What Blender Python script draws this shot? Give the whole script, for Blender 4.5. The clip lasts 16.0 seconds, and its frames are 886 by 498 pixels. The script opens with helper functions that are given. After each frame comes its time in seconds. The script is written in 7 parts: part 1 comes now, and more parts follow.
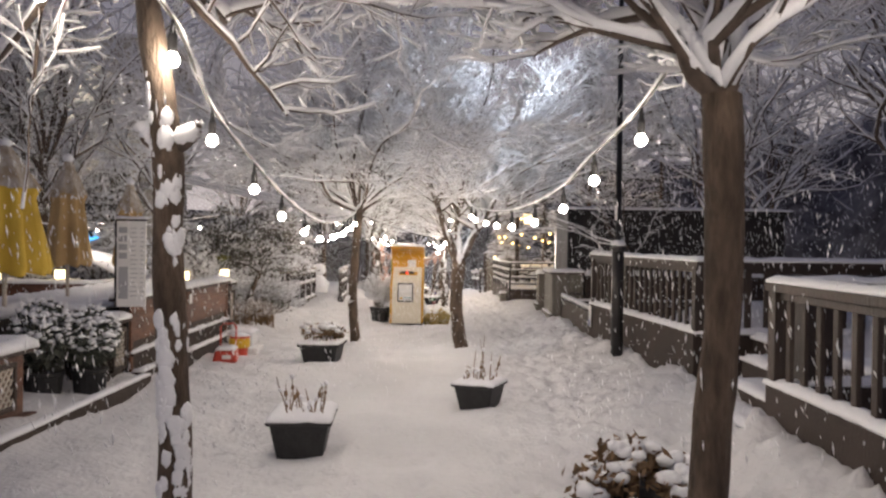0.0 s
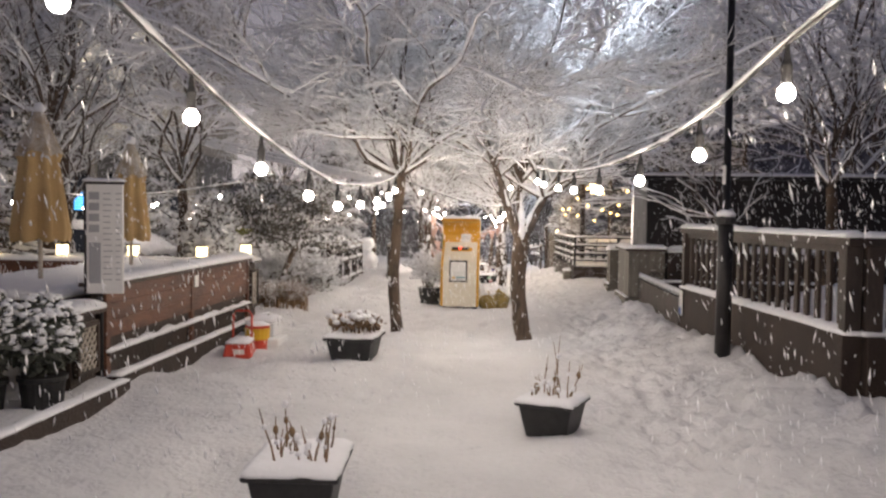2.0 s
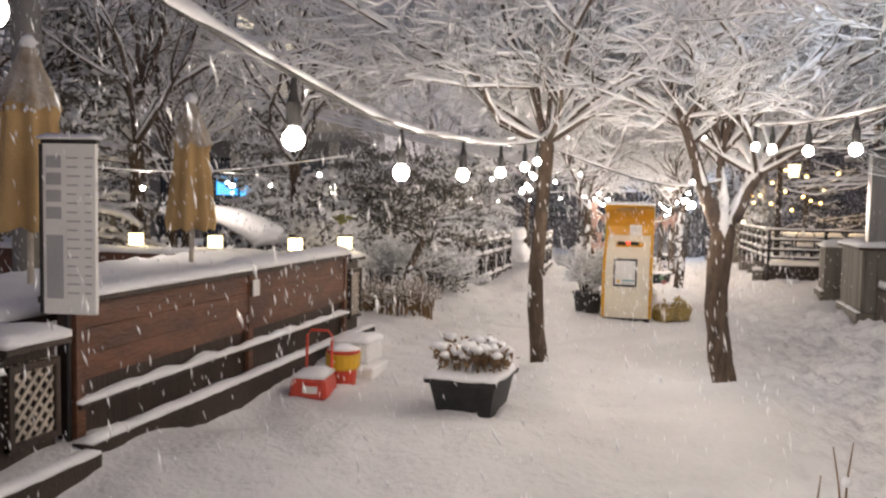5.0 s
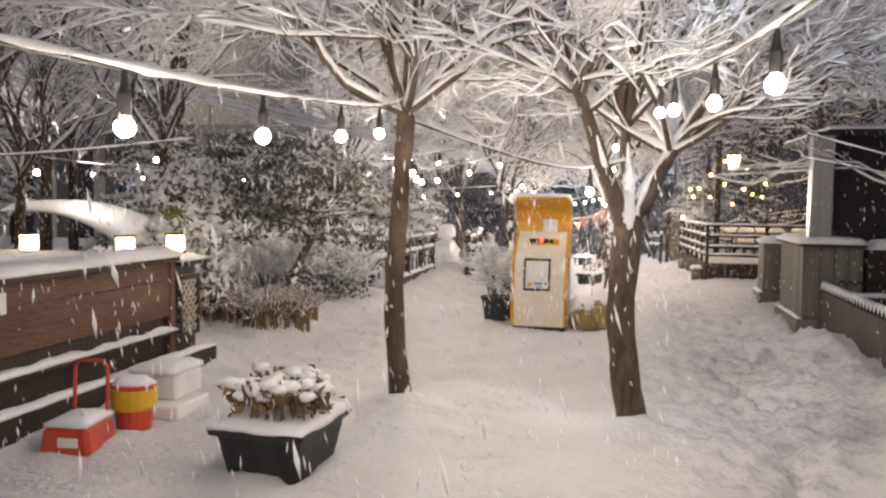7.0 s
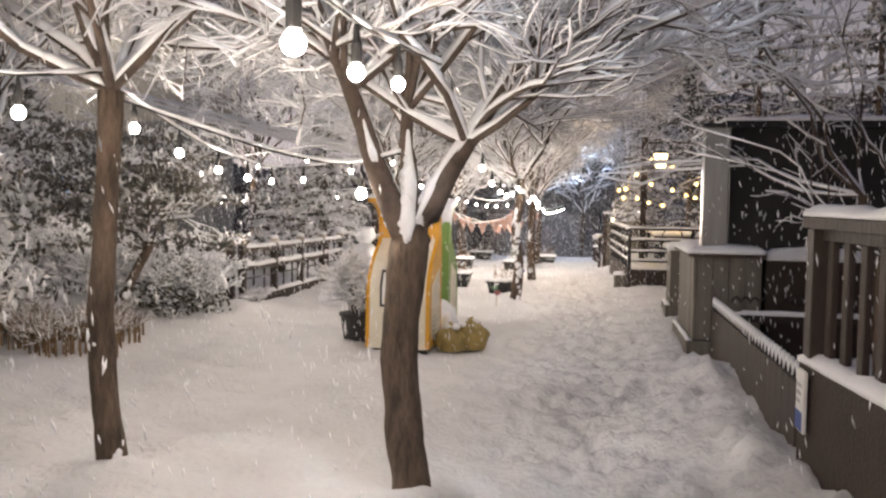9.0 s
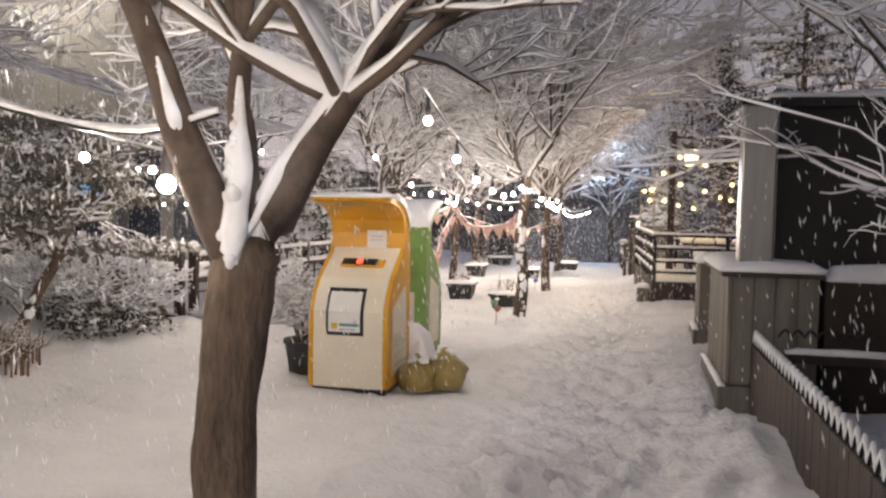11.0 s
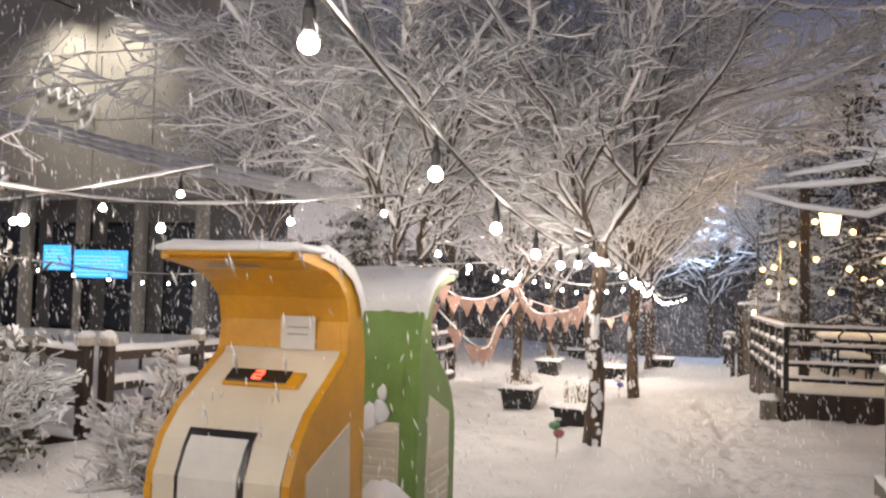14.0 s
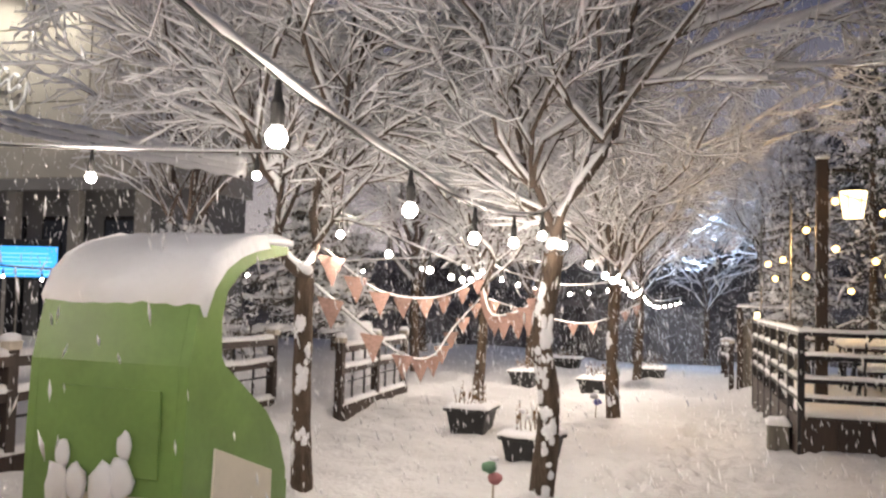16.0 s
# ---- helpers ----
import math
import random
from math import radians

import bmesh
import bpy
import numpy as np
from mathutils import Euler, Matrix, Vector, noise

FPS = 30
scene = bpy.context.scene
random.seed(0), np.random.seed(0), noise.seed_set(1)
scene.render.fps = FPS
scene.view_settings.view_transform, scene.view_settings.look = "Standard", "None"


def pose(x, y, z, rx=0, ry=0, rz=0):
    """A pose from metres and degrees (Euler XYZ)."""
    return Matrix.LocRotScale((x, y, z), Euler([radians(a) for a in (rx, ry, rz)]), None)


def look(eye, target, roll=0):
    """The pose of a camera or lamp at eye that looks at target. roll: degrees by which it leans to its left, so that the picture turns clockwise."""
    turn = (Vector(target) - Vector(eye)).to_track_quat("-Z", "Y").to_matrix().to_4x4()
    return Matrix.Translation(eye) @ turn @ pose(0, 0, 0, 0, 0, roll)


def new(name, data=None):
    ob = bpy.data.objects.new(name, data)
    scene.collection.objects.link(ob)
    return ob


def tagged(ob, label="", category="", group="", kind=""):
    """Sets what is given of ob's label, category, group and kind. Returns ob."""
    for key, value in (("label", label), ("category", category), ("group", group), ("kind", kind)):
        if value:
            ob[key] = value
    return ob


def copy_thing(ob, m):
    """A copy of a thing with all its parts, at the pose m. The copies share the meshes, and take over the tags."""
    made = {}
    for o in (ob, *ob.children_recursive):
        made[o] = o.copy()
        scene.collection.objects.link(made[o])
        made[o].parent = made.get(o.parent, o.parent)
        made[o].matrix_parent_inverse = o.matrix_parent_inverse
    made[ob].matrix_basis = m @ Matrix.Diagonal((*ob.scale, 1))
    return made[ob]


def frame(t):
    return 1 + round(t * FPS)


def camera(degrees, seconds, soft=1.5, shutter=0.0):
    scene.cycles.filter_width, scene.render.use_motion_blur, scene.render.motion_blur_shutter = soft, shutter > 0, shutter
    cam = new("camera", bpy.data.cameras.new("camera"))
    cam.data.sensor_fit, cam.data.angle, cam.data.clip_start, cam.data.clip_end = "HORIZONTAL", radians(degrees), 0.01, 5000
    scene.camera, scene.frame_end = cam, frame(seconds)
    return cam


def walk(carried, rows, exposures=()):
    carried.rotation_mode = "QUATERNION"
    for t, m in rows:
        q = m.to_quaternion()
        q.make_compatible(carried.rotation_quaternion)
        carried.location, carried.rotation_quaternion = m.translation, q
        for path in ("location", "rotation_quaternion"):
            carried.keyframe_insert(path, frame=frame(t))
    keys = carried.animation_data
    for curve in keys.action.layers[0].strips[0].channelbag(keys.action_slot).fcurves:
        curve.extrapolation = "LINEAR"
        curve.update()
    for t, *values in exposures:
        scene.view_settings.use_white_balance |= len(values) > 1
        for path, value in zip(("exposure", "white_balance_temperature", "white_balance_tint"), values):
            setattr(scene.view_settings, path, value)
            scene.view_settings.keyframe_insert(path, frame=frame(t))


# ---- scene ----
cam = camera(55.7, 16.0, soft=2.4)
METRES, EYE, TILT, LEAN, TURN = 15.5, 1.4, 1.3, 0.0, 0.0
ROWS = [
    (0.0, 0.0, 0.0, 0.0, 0.02, -1.88, -0.71),
    (0.5, 0.0, 0.0332, -0.0018, 0.06, -1.95, -0.65),
    (1.0, -0.0018, 0.0653, -0.0039, 0.46, -3.11, -0.67),
    (1.5, -0.0026, 0.0987, -0.0046, 1.49, -3.42, -0.63),
    (2.0, -0.002, 0.1293, -0.0053, 3.88, -3.74, -0.65),
    (2.5, -0.0027, 0.1596, -0.0063, 7.74, -4.21, -0.69),
    (3.0, -0.0046, 0.1914, -0.008, 10.69, -4.42, -0.69),
    (5.5, -0.0161, 0.3354, -0.0143, 14.92, -4.68, -0.63),
    (6.0, -0.013, 0.3614, -0.0165, 14.95, -4.7, -0.53),
    (6.5, -0.0026, 0.3882, -0.0183, 13.39, -4.68, -0.47),
    (7.0, 0.0102, 0.4139, -0.0193, 11.75, -4.73, -0.5),
    (7.5, 0.0251, 0.4403, -0.0191, 11.07, -4.74, -0.46),
    (8.0, 0.0423, 0.465, -0.0203, 10.42, -4.75, -0.6),
    (8.5, 0.0559, 0.4887, -0.0195, 10.03, -4.78, -0.66),
    (9.0, 0.0712, 0.5099, -0.0193, 9.82, -4.7, -0.59),
    (11.5, 0.0854, 0.6604, -0.0243, 14.0, -4.43, -0.93),
    (12.0, 0.0764, 0.6961, -0.0274, 16.36, -4.09, -0.97),
    (12.5, 0.0721, 0.7302, -0.0297, 17.38, -2.97, -0.87),
    (13.0, 0.0681, 0.765, -0.0313, 17.68, -1.98, -0.9),
    (13.5, 0.0701, 0.7992, -0.0318, 17.95, -0.12, -0.9),
    (14.0, 0.0713, 0.8343, -0.0343, 18.07, 1.32, -1.05),
    (14.5, 0.0719, 0.8683, -0.0352, 18.14, 1.49, -1.0),
    (15.0, 0.0741, 0.9022, -0.0374, 18.18, 1.61, -1.08),
    (15.5, 0.0723, 0.9374, -0.0409, 18.13, 1.71, -1.08),
    (16.0, 0.0723, 0.9708, -0.0429, 17.91, 1.71, -1.15),
]
walk(cam, [(t, pose(0, 0, EYE, TILT, LEAN, TURN) @ pose(METRES * x, METRES * y, METRES * z, 90 + pitch, roll, yaw)) for t, x, y, z, yaw, pitch, roll in ROWS],
     exposures=[(0.0, 0.48), (3.0, 0.54), (8.5, 0.48), (12.0, 0.38), (16.0, 0.3)])

# ---- world: a snowy night sky over the town ----
world = bpy.data.worlds.new("night_sky")
scene.world = world
world.use_nodes = True
wn, wl = world.node_tree.nodes, world.node_tree.links
w_bg = wn["Background"]
w_co = wn.new("ShaderNodeTexCoord")
w_sep = wn.new("ShaderNodeSeparateXYZ")
w_ramp = wn.new("ShaderNodeValToRGB")
wl.new(w_co.outputs["Generated"], w_sep.inputs[0])
wl.new(w_sep.outputs["Z"], w_ramp.inputs[0])
wl.new(w_ramp.outputs[0], w_bg.inputs[0])
w_ramp.color_ramp.elements[0].position = 0.0
w_ramp.color_ramp.elements[0].color = (0.165, 0.143, 0.14, 1)
w_ramp.color_ramp.elements[1].position = 0.34
w_ramp.color_ramp.elements[1].color = (0.015, 0.017, 0.031, 1)
w_ramp.color_ramp.elements.new(0.14).color = (0.098, 0.088, 0.092, 1)
w_bg.inputs[1].default_value = 2.9

BULB_WATTS = 8.0
WARM = (1.0, 0.86, 0.73)


def lamp(name, place, watts, colour, radius=0.05):
    data = bpy.data.lights.new(name, "POINT")
    data.energy, data.color, data.shadow_soft_size = watts, colour, radius
    ob = new(name, data)
    ob.location = place
    return ob


def spot(name, eye, target, watts, colour, degrees=90, radius=0.1):
    data = bpy.data.lights.new(name, "SPOT")
    data.energy, data.color, data.shadow_soft_size = watts, colour, radius
    data.spot_size, data.spot_blend = radians(degrees), 1.0
    ob = new(name, data)
    ob.matrix_world = look(eye, target)
    return ob


spot("flood_light_beam", (1.97, 10.34, 5.22), (0.3, 12.2, 3.4), 720, (0.8, 0.88, 1.0), 84)
for wall_x in (-14.3, -12.5):
    spot("wall_light_beam", (wall_x, 28.75, 7.75), (wall_x - 0.6, 30.2, 5.0), 300, (1.0, 0.92, 0.8), 120)
# Added fill without a fixture: stands in for blue haze where the path ends.
lamp("far_blue_fill", (0.6, 42.5, 2.6), 380, (0.55, 0.72, 1.0), 0.15)
lamp("lantern_light", (2.42, 24.2, 2.05), 25, (1.0, 0.75, 0.42), 0.08)


# ---- materials ----
def material(name, colour, rough=0.8, metal=0.0, var=0.25, scale=6.0, bump=0.2, bump_scale=40.0, second=None, stretch=(1, 1, 1), per_object=0.0, emit=None, strength=0.0):
    m = bpy.data.materials.new(name)
    m.use_nodes = True
    n, l = m.node_tree.nodes, m.node_tree.links
    b = n["Principled BSDF"]
    b.inputs["Roughness"].default_value = rough
    b.inputs["Metallic"].default_value = metal
    co = n.new("ShaderNodeTexCoord")
    mp = n.new("ShaderNodeMapping")
    mp.inputs["Scale"].default_value = stretch
    l.new(co.outputs["Object"], mp.inputs[0])
    big, fine = n.new("ShaderNodeTexNoise"), n.new("ShaderNodeTexNoise")
    big.inputs["Scale"].default_value, big.inputs["Detail"].default_value = scale, 5.0
    fine.inputs["Scale"].default_value, fine.inputs["Detail"].default_value = bump_scale, 4.0
    l.new(mp.outputs[0], big.inputs[0])
    l.new(mp.outputs[0], fine.inputs[0])
    ramp = n.new("ShaderNodeValToRGB")
    c2 = second or [c * (1 - var) for c in colour]
    ramp.color_ramp.elements[0].position, ramp.color_ramp.elements[1].position = 0.35, 0.65
    ramp.color_ramp.elements[0].color, ramp.color_ramp.elements[1].color = (*c2, 1), (*colour, 1)
    l.new(big.outputs[0], ramp.inputs[0])
    mix = n.new("ShaderNodeMix")
    mix.data_type, mix.blend_type = "RGBA", "MULTIPLY"
    mix.inputs["Factor"].default_value = min(1.0, var * 1.2)
    l.new(ramp.outputs[0], mix.inputs["A"])
    l.new(fine.outputs[0], mix.inputs["B"])
    out = mix.outputs["Result"]
    if per_object:
        info, hsv, rng = n.new("ShaderNodeObjectInfo"), n.new("ShaderNodeHueSaturation"), n.new("ShaderNodeMapRange")
        rng.inputs["To Min"].default_value, rng.inputs["To Max"].default_value = 1 - per_object, 1 + per_object
        l.new(info.outputs["Random"], rng.inputs["Value"])
        l.new(rng.outputs[0], hsv.inputs["Value"])
        l.new(out, hsv.inputs["Color"])
        out = hsv.outputs[0]
    l.new(out, b.inputs["Base Color"])
    bp = n.new("ShaderNodeBump")
    bp.inputs["Strength"].default_value, bp.inputs["Distance"].default_value = bump, 0.02
    l.new(fine.outputs[0], bp.inputs["Height"])
    l.new(bp.outputs[0], b.inputs["Normal"])
    if emit:
        b.inputs["Emission Color"].default_value = (*emit, 1)
        b.inputs["Emission Strength"].default_value = strength
    return m


def glow(name, colour, strength):
    m = bpy.data.materials.new(name)
    m.use_nodes = True
    b = m.node_tree.nodes["Principled BSDF"]
    b.inputs["Base Color"].default_value = (*colour, 1)
    b.inputs["Emission Color"].default_value = (*colour, 1)
    b.inputs["Emission Strength"].default_value = strength
    m.cycles.emission_sampling = "NONE"
    return m


SNOW = material("fresh_snow", (0.86, 0.86, 0.88), 0.75, var=0.06, scale=1.2, bump=0.35, bump_scale=22)
SNOW_GROUND = material("trodden_snow", (0.75, 0.74, 0.745), 0.8, var=0.12, scale=0.9, bump=1.0, bump_scale=24)
SNOW_TWIG = material("snow_on_twigs", (0.90, 0.90, 0.92), 0.8, var=0.05, scale=3, bump=0.2, bump_scale=60)
BARK = material("dark_bark", (0.20, 0.142, 0.10), 0.95, var=0.6, scale=14, bump=1.0, bump_scale=60, second=(0.085, 0.058, 0.04), stretch=(1, 1, 0.3))
TWIG = material("twig_bark", (0.15, 0.11, 0.085), 0.9, var=0.4, scale=9, bump=0.3)
WOOD = material("brown_stained_boards", (0.22, 0.088, 0.042), 0.6, var=0.55, scale=4.5, bump=0.5, bump_scale=30, second=(0.115, 0.05, 0.03), stretch=(1, 0.5, 2), per_object=0.08)
WOOD_DARK = material("dark_stained_timber", (0.058, 0.035, 0.024), 0.65, var=0.4, scale=4, bump=0.4, bump_scale=35, second=(0.035, 0.023, 0.017), stretch=(1, 1, 0.3), per_object=0.2)
WOOD_PALE = material("weathered_cream_timber", (0.62, 0.55, 0.46), 0.7, var=0.3, scale=4, bump=0.3, bump_scale=35)
BLACK_BOARD = material("black_stained_boards", (0.028, 0.022, 0.02), 0.7, var=0.4, scale=3, bump=0.3, stretch=(1, 1, 0.3))
WALL_BROWN = material("brown_rendered_wall", (0.05, 0.031, 0.022), 0.8, var=0.35, scale=3, bump=0.5, bump_scale=50)
GREY_BOARD = material("weathered_grey_boards", (0.24, 0.215, 0.18), 0.75, var=0.4, scale=3, bump=0.4, bump_scale=30, stretch=(3, 3, 0.3), per_object=0.15)
IRON = material("dark_painted_steel", (0.045, 0.042, 0.042), 0.45, 0.6, var=0.3, scale=8, bump=0.1)
STEEL = material("brushed_stainless_steel", (0.42, 0.41, 0.39), 0.34, 0.75, var=0.2, scale=5, bump=0.06, stretch=(1, 1, 0.1))
TUB = material("black_rubber_tub", (0.032, 0.031, 0.031), 0.55, var=0.4, scale=12, bump=0.25)
YELLOW = material("orange_yellow_painted_panel", (0.72, 0.36, 0.018), 0.38, var=0.15, scale=5, bump=0.06)
CREAM = material("cream_painted_panel", (0.74, 0.68, 0.56), 0.4, var=0.08, scale=4, bump=0.05)
# Green dulled a little: part of its greyness is haze in the air.
GREEN = material("hazed_leaf_green_painted_panel", (0.19, 0.32, 0.085), 0.4, var=0.15, scale=5, bump=0.06)
BLACK = material("black_plastic", (0.02, 0.02, 0.022), 0.3, var=0.2, bump=0.03)
PAPER = material("white_paper", (0.78, 0.77, 0.75), 0.85, var=0.08, bump=0.05)
GREY_BAR = material("grey_print", (0.40, 0.40, 0.42), 0.8, var=0.1)
TEAL_BAR = material("teal_print", (0.1, 0.3, 0.36), 0.8, var=0.1)
RED = material("red_plastic", (0.62, 0.07, 0.04), 0.4, var=0.15, bump=0.05)
YELLOW_PLASTIC = material("yellow_plastic", (0.75, 0.45, 0.03), 0.4, var=0.15, bump=0.05)
FOAM = material("white_foam", (0.8, 0.8, 0.8), 0.8, var=0.06, bump=0.15, bump_scale=90)
CANVAS = material("mustard_canvas", (0.74, 0.50, 0.07), 0.85, var=0.2, scale=3, bump=0.2, bump_scale=80)
FROSTED = material("frosted_canvas", (0.66, 0.61, 0.54), 0.9, var=0.3, scale=9, bump=0.7, bump_scale=50, second=(0.42, 0.33, 0.22))
CANVAS_PALE = material("faded_ochre_canvas", (0.62, 0.42, 0.19), 0.85, var=0.25, scale=3, bump=0.2, bump_scale=80)
LEAF = material("dark_evergreen_leaf", (0.13, 0.14, 0.11), 0.6, var=0.4, scale=9, bump=0.2)
NEEDLE = material("pine_needles", (0.10, 0.10, 0.08), 0.7, var=0.4, scale=9, bump=0.2)
# Lightened for frost, and for the grey haze put into the needle colour.
NEEDLE_FROST_HAZE = material("frosted_hazed_pine_needles", (0.30, 0.275, 0.24), 0.8, var=0.5, scale=7, bump=0.2, second=(0.14, 0.125, 0.10))
OLIVE = material("olive_brown_leaf", (0.15, 0.13, 0.075), 0.65, var=0.4, scale=9, bump=0.2)
DRY = material("dry_brown_leaves", (0.32, 0.20, 0.105), 0.85, var=0.4, scale=9, bump=0.3)
BAG = material("yellow_plastic_rubbish_bag", (0.46, 0.34, 0.11), 0.35, var=0.3, scale=7, bump=0.5, bump_scale=18)
PLASTER = material("pale_render", (0.48, 0.45, 0.39), 0.85, var=0.12, scale=1.2, bump=0.2)
CONCRETE = material("grey_facade", (0.30, 0.29, 0.28), 0.85, var=0.2, scale=1.0, bump=0.2)
# Salmon paled so the colour itself holds the haze of falling snow.
SALMON = material("hazed_salmon_checked_cloth", (0.58, 0.37, 0.31), 0.85, var=0.3, scale=60, bump=0.1)
CABLE = material("black_cable", (0.025, 0.024, 0.024), 0.6, var=0.1)
BULB = glow("lit_bulb", (1.0, 0.93, 0.84), 45.0)
BULB_WARM = glow("amber_bulb", (1.0, 0.60, 0.20), 6.0)
LAMP_GLOW = glow("lantern_glass", (1.0, 0.80, 0.46), 2.8)
SCREEN = glow("blue_screen", (0.05, 0.36, 0.78), 1.4)
LED = glow("red_digits", (1.0, 0.06, 0.03), 5.0)


# ---- mesh helpers ----
def mesh_of(name, verts, faces):
    me = bpy.data.meshes.new(name)
    me.from_pydata([tuple(v) for v in verts], [], [tuple(int(i) for i in f) for f in faces])
    me.update()
    return me


def fast_mesh(name, verts, quads):
    me = bpy.data.meshes.new(name)
    verts, quads = np.asarray(verts, dtype=np.float32), np.asarray(quads, dtype=np.int32)
    k = quads.shape[1]
    me.vertices.add(len(verts))
    me.vertices.foreach_set("co", verts.ravel())
    me.loops.add(quads.size)
    me.loops.foreach_set("vertex_index", quads.ravel())
    me.polygons.add(len(quads))
    me.polygons.foreach_set("loop_start", np.arange(0, quads.size, k, dtype=np.int32))
    me.update(calc_edges=True)
    return me


def smooth(me):
    me.polygons.foreach_set("use_smooth", np.ones(len(me.polygons), dtype=bool))
    return me


def thing(name, place, label, category, group="", kind="", turn=0.0):
    ob = new(name)
    ob.empty_display_size = 0.1
    ob.matrix_world = pose(*place, 0, 0, turn)
    return tagged(ob, label, category, group, kind)


STUFF = {"crown", "snow_cover", "snow_patch", "stalk", "foliage", "stems", "needles", "snow_tuft", "dry_heads", "stem", "limb", "lattice", "fork_snow"}


def part_mesh(name, me, mat, parent=None, label="", kind=""):
    if name in STUFF and parent:
        kind = "stuff"
    if not me.materials:
        me.materials.append(mat)
    ob = new(name, me)
    if parent:
        ob.parent = parent
    return tagged(ob, label=label, kind=kind)


def part(name, bm, mat, parent=None, label="", kind="", shade=False):
    me = bpy.data.meshes.new(name)
    bmesh.ops.recalc_face_normals(bm, faces=bm.faces)
    bm.to_mesh(me)
    bm.free()
    if shade:
        smooth(me)
    return part_mesh(name, me, mat, parent, label, kind)


def box(lo, hi, bevel=0.004, into=None, turn=None):
    bm = into or bmesh.new()
    size = [b - a for a, b in zip(lo, hi)]
    mid = [(a + b) / 2 for a, b in zip(lo, hi)]
    m = Matrix.Translation(mid) @ Matrix.Diagonal((*size, 1))
    if turn is not None:
        m = turn @ m
    made = bmesh.ops.create_cube(bm, size=1, matrix=m)
    if bevel and into is None:
        bmesh.ops.bevel(bm, geom=bm.edges[:], offset=min(bevel, min(size) * 0.3), segments=1, affect="EDGES")
    return bm


def beam(a, b, w, h, bevel=0.004):
    """A squared bar from a to b."""
    a, b = Vector(a), Vector(b)
    d = b - a
    q = d.to_track_quat("X", "Z").to_matrix().to_4x4()
    bm = box((0, -w / 2, -h / 2), (d.length, w / 2, h / 2), bevel)
    bmesh.ops.transform(bm, matrix=Matrix.Translation(a) @ q, verts=bm.verts)
    return bm


def tubes(lines, radii, sides):
    """Tapered tubes: lines (n, k, 3) and radii (n, k) give vertices and quads."""
    n, k, _ = lines.shape
    d = np.gradient(lines, axis=1)
    d /= np.linalg.norm(d, axis=2, keepdims=True) + 1e-9
    ref = np.where(np.abs(d[..., 2:3]) < 0.9, np.array([0.0, 0.0, 1.0]), np.array([1.0, 0.0, 0.0]))
    u = np.cross(d, ref)
    u /= np.linalg.norm(u, axis=2, keepdims=True) + 1e-9
    v = np.cross(u, d)
    ang = np.arange(sides) * 2 * np.pi / sides
    ring = u[:, :, None, :] * np.cos(ang)[:, None] + v[:, :, None, :] * np.sin(ang)[:, None]
    verts = (lines[:, :, None, :] + ring * radii[:, :, None, None]).reshape(-1, 3)
    i = np.arange(n)[:, None, None] * k * sides
    j = np.arange(k - 1)[None, :, None] * sides
    s = np.arange(sides)[None, None, :]
    s2 = (s + 1) % sides
    quads = np.stack([i + j + s, i + j + s2, i + j + sides + s2, i + j + sides + s], -1).reshape(-1, 4)
    return verts, quads


def joined(pairs):
    vs, qs, base = [], [], 0
    for v, q in pairs:
        vs.append(v)
        qs.append(q + base)
        base += len(v)
    return np.concatenate(vs), np.concatenate(qs)


def tube(points, radius, sides=8):
    p = np.array([points], dtype=float)
    r = np.broadcast_to(np.asarray(radius, dtype=float), (1, len(points))).copy()
    v, q = tubes(p, r, sides)
    n = len(points)
    bm = bmesh.new()
    vv = [bm.verts.new(x) for x in v]
    for f in q:
        bm.faces.new([vv[i] for i in f])
    bm.faces.new(vv[:sides])
    bm.faces.new(vv[-sides:])
    return bm


def lathe(profile, sides=16, squash=None):
    bm = bmesh.new()
    rings = []
    for r, z in profile:
        rings.append([bm.verts.new((r * math.cos(2 * math.pi * i / sides), r * math.sin(2 * math.pi * i / sides), z)) for i in range(sides)])
    for a, b in zip(rings, rings[1:]):
        for i in range(sides):
            bm.faces.new((a[i], a[(i + 1) % sides], b[(i + 1) % sides], b[i]))
    bm.faces.new(rings[0])
    bm.faces.new(rings[-1])
    return bm


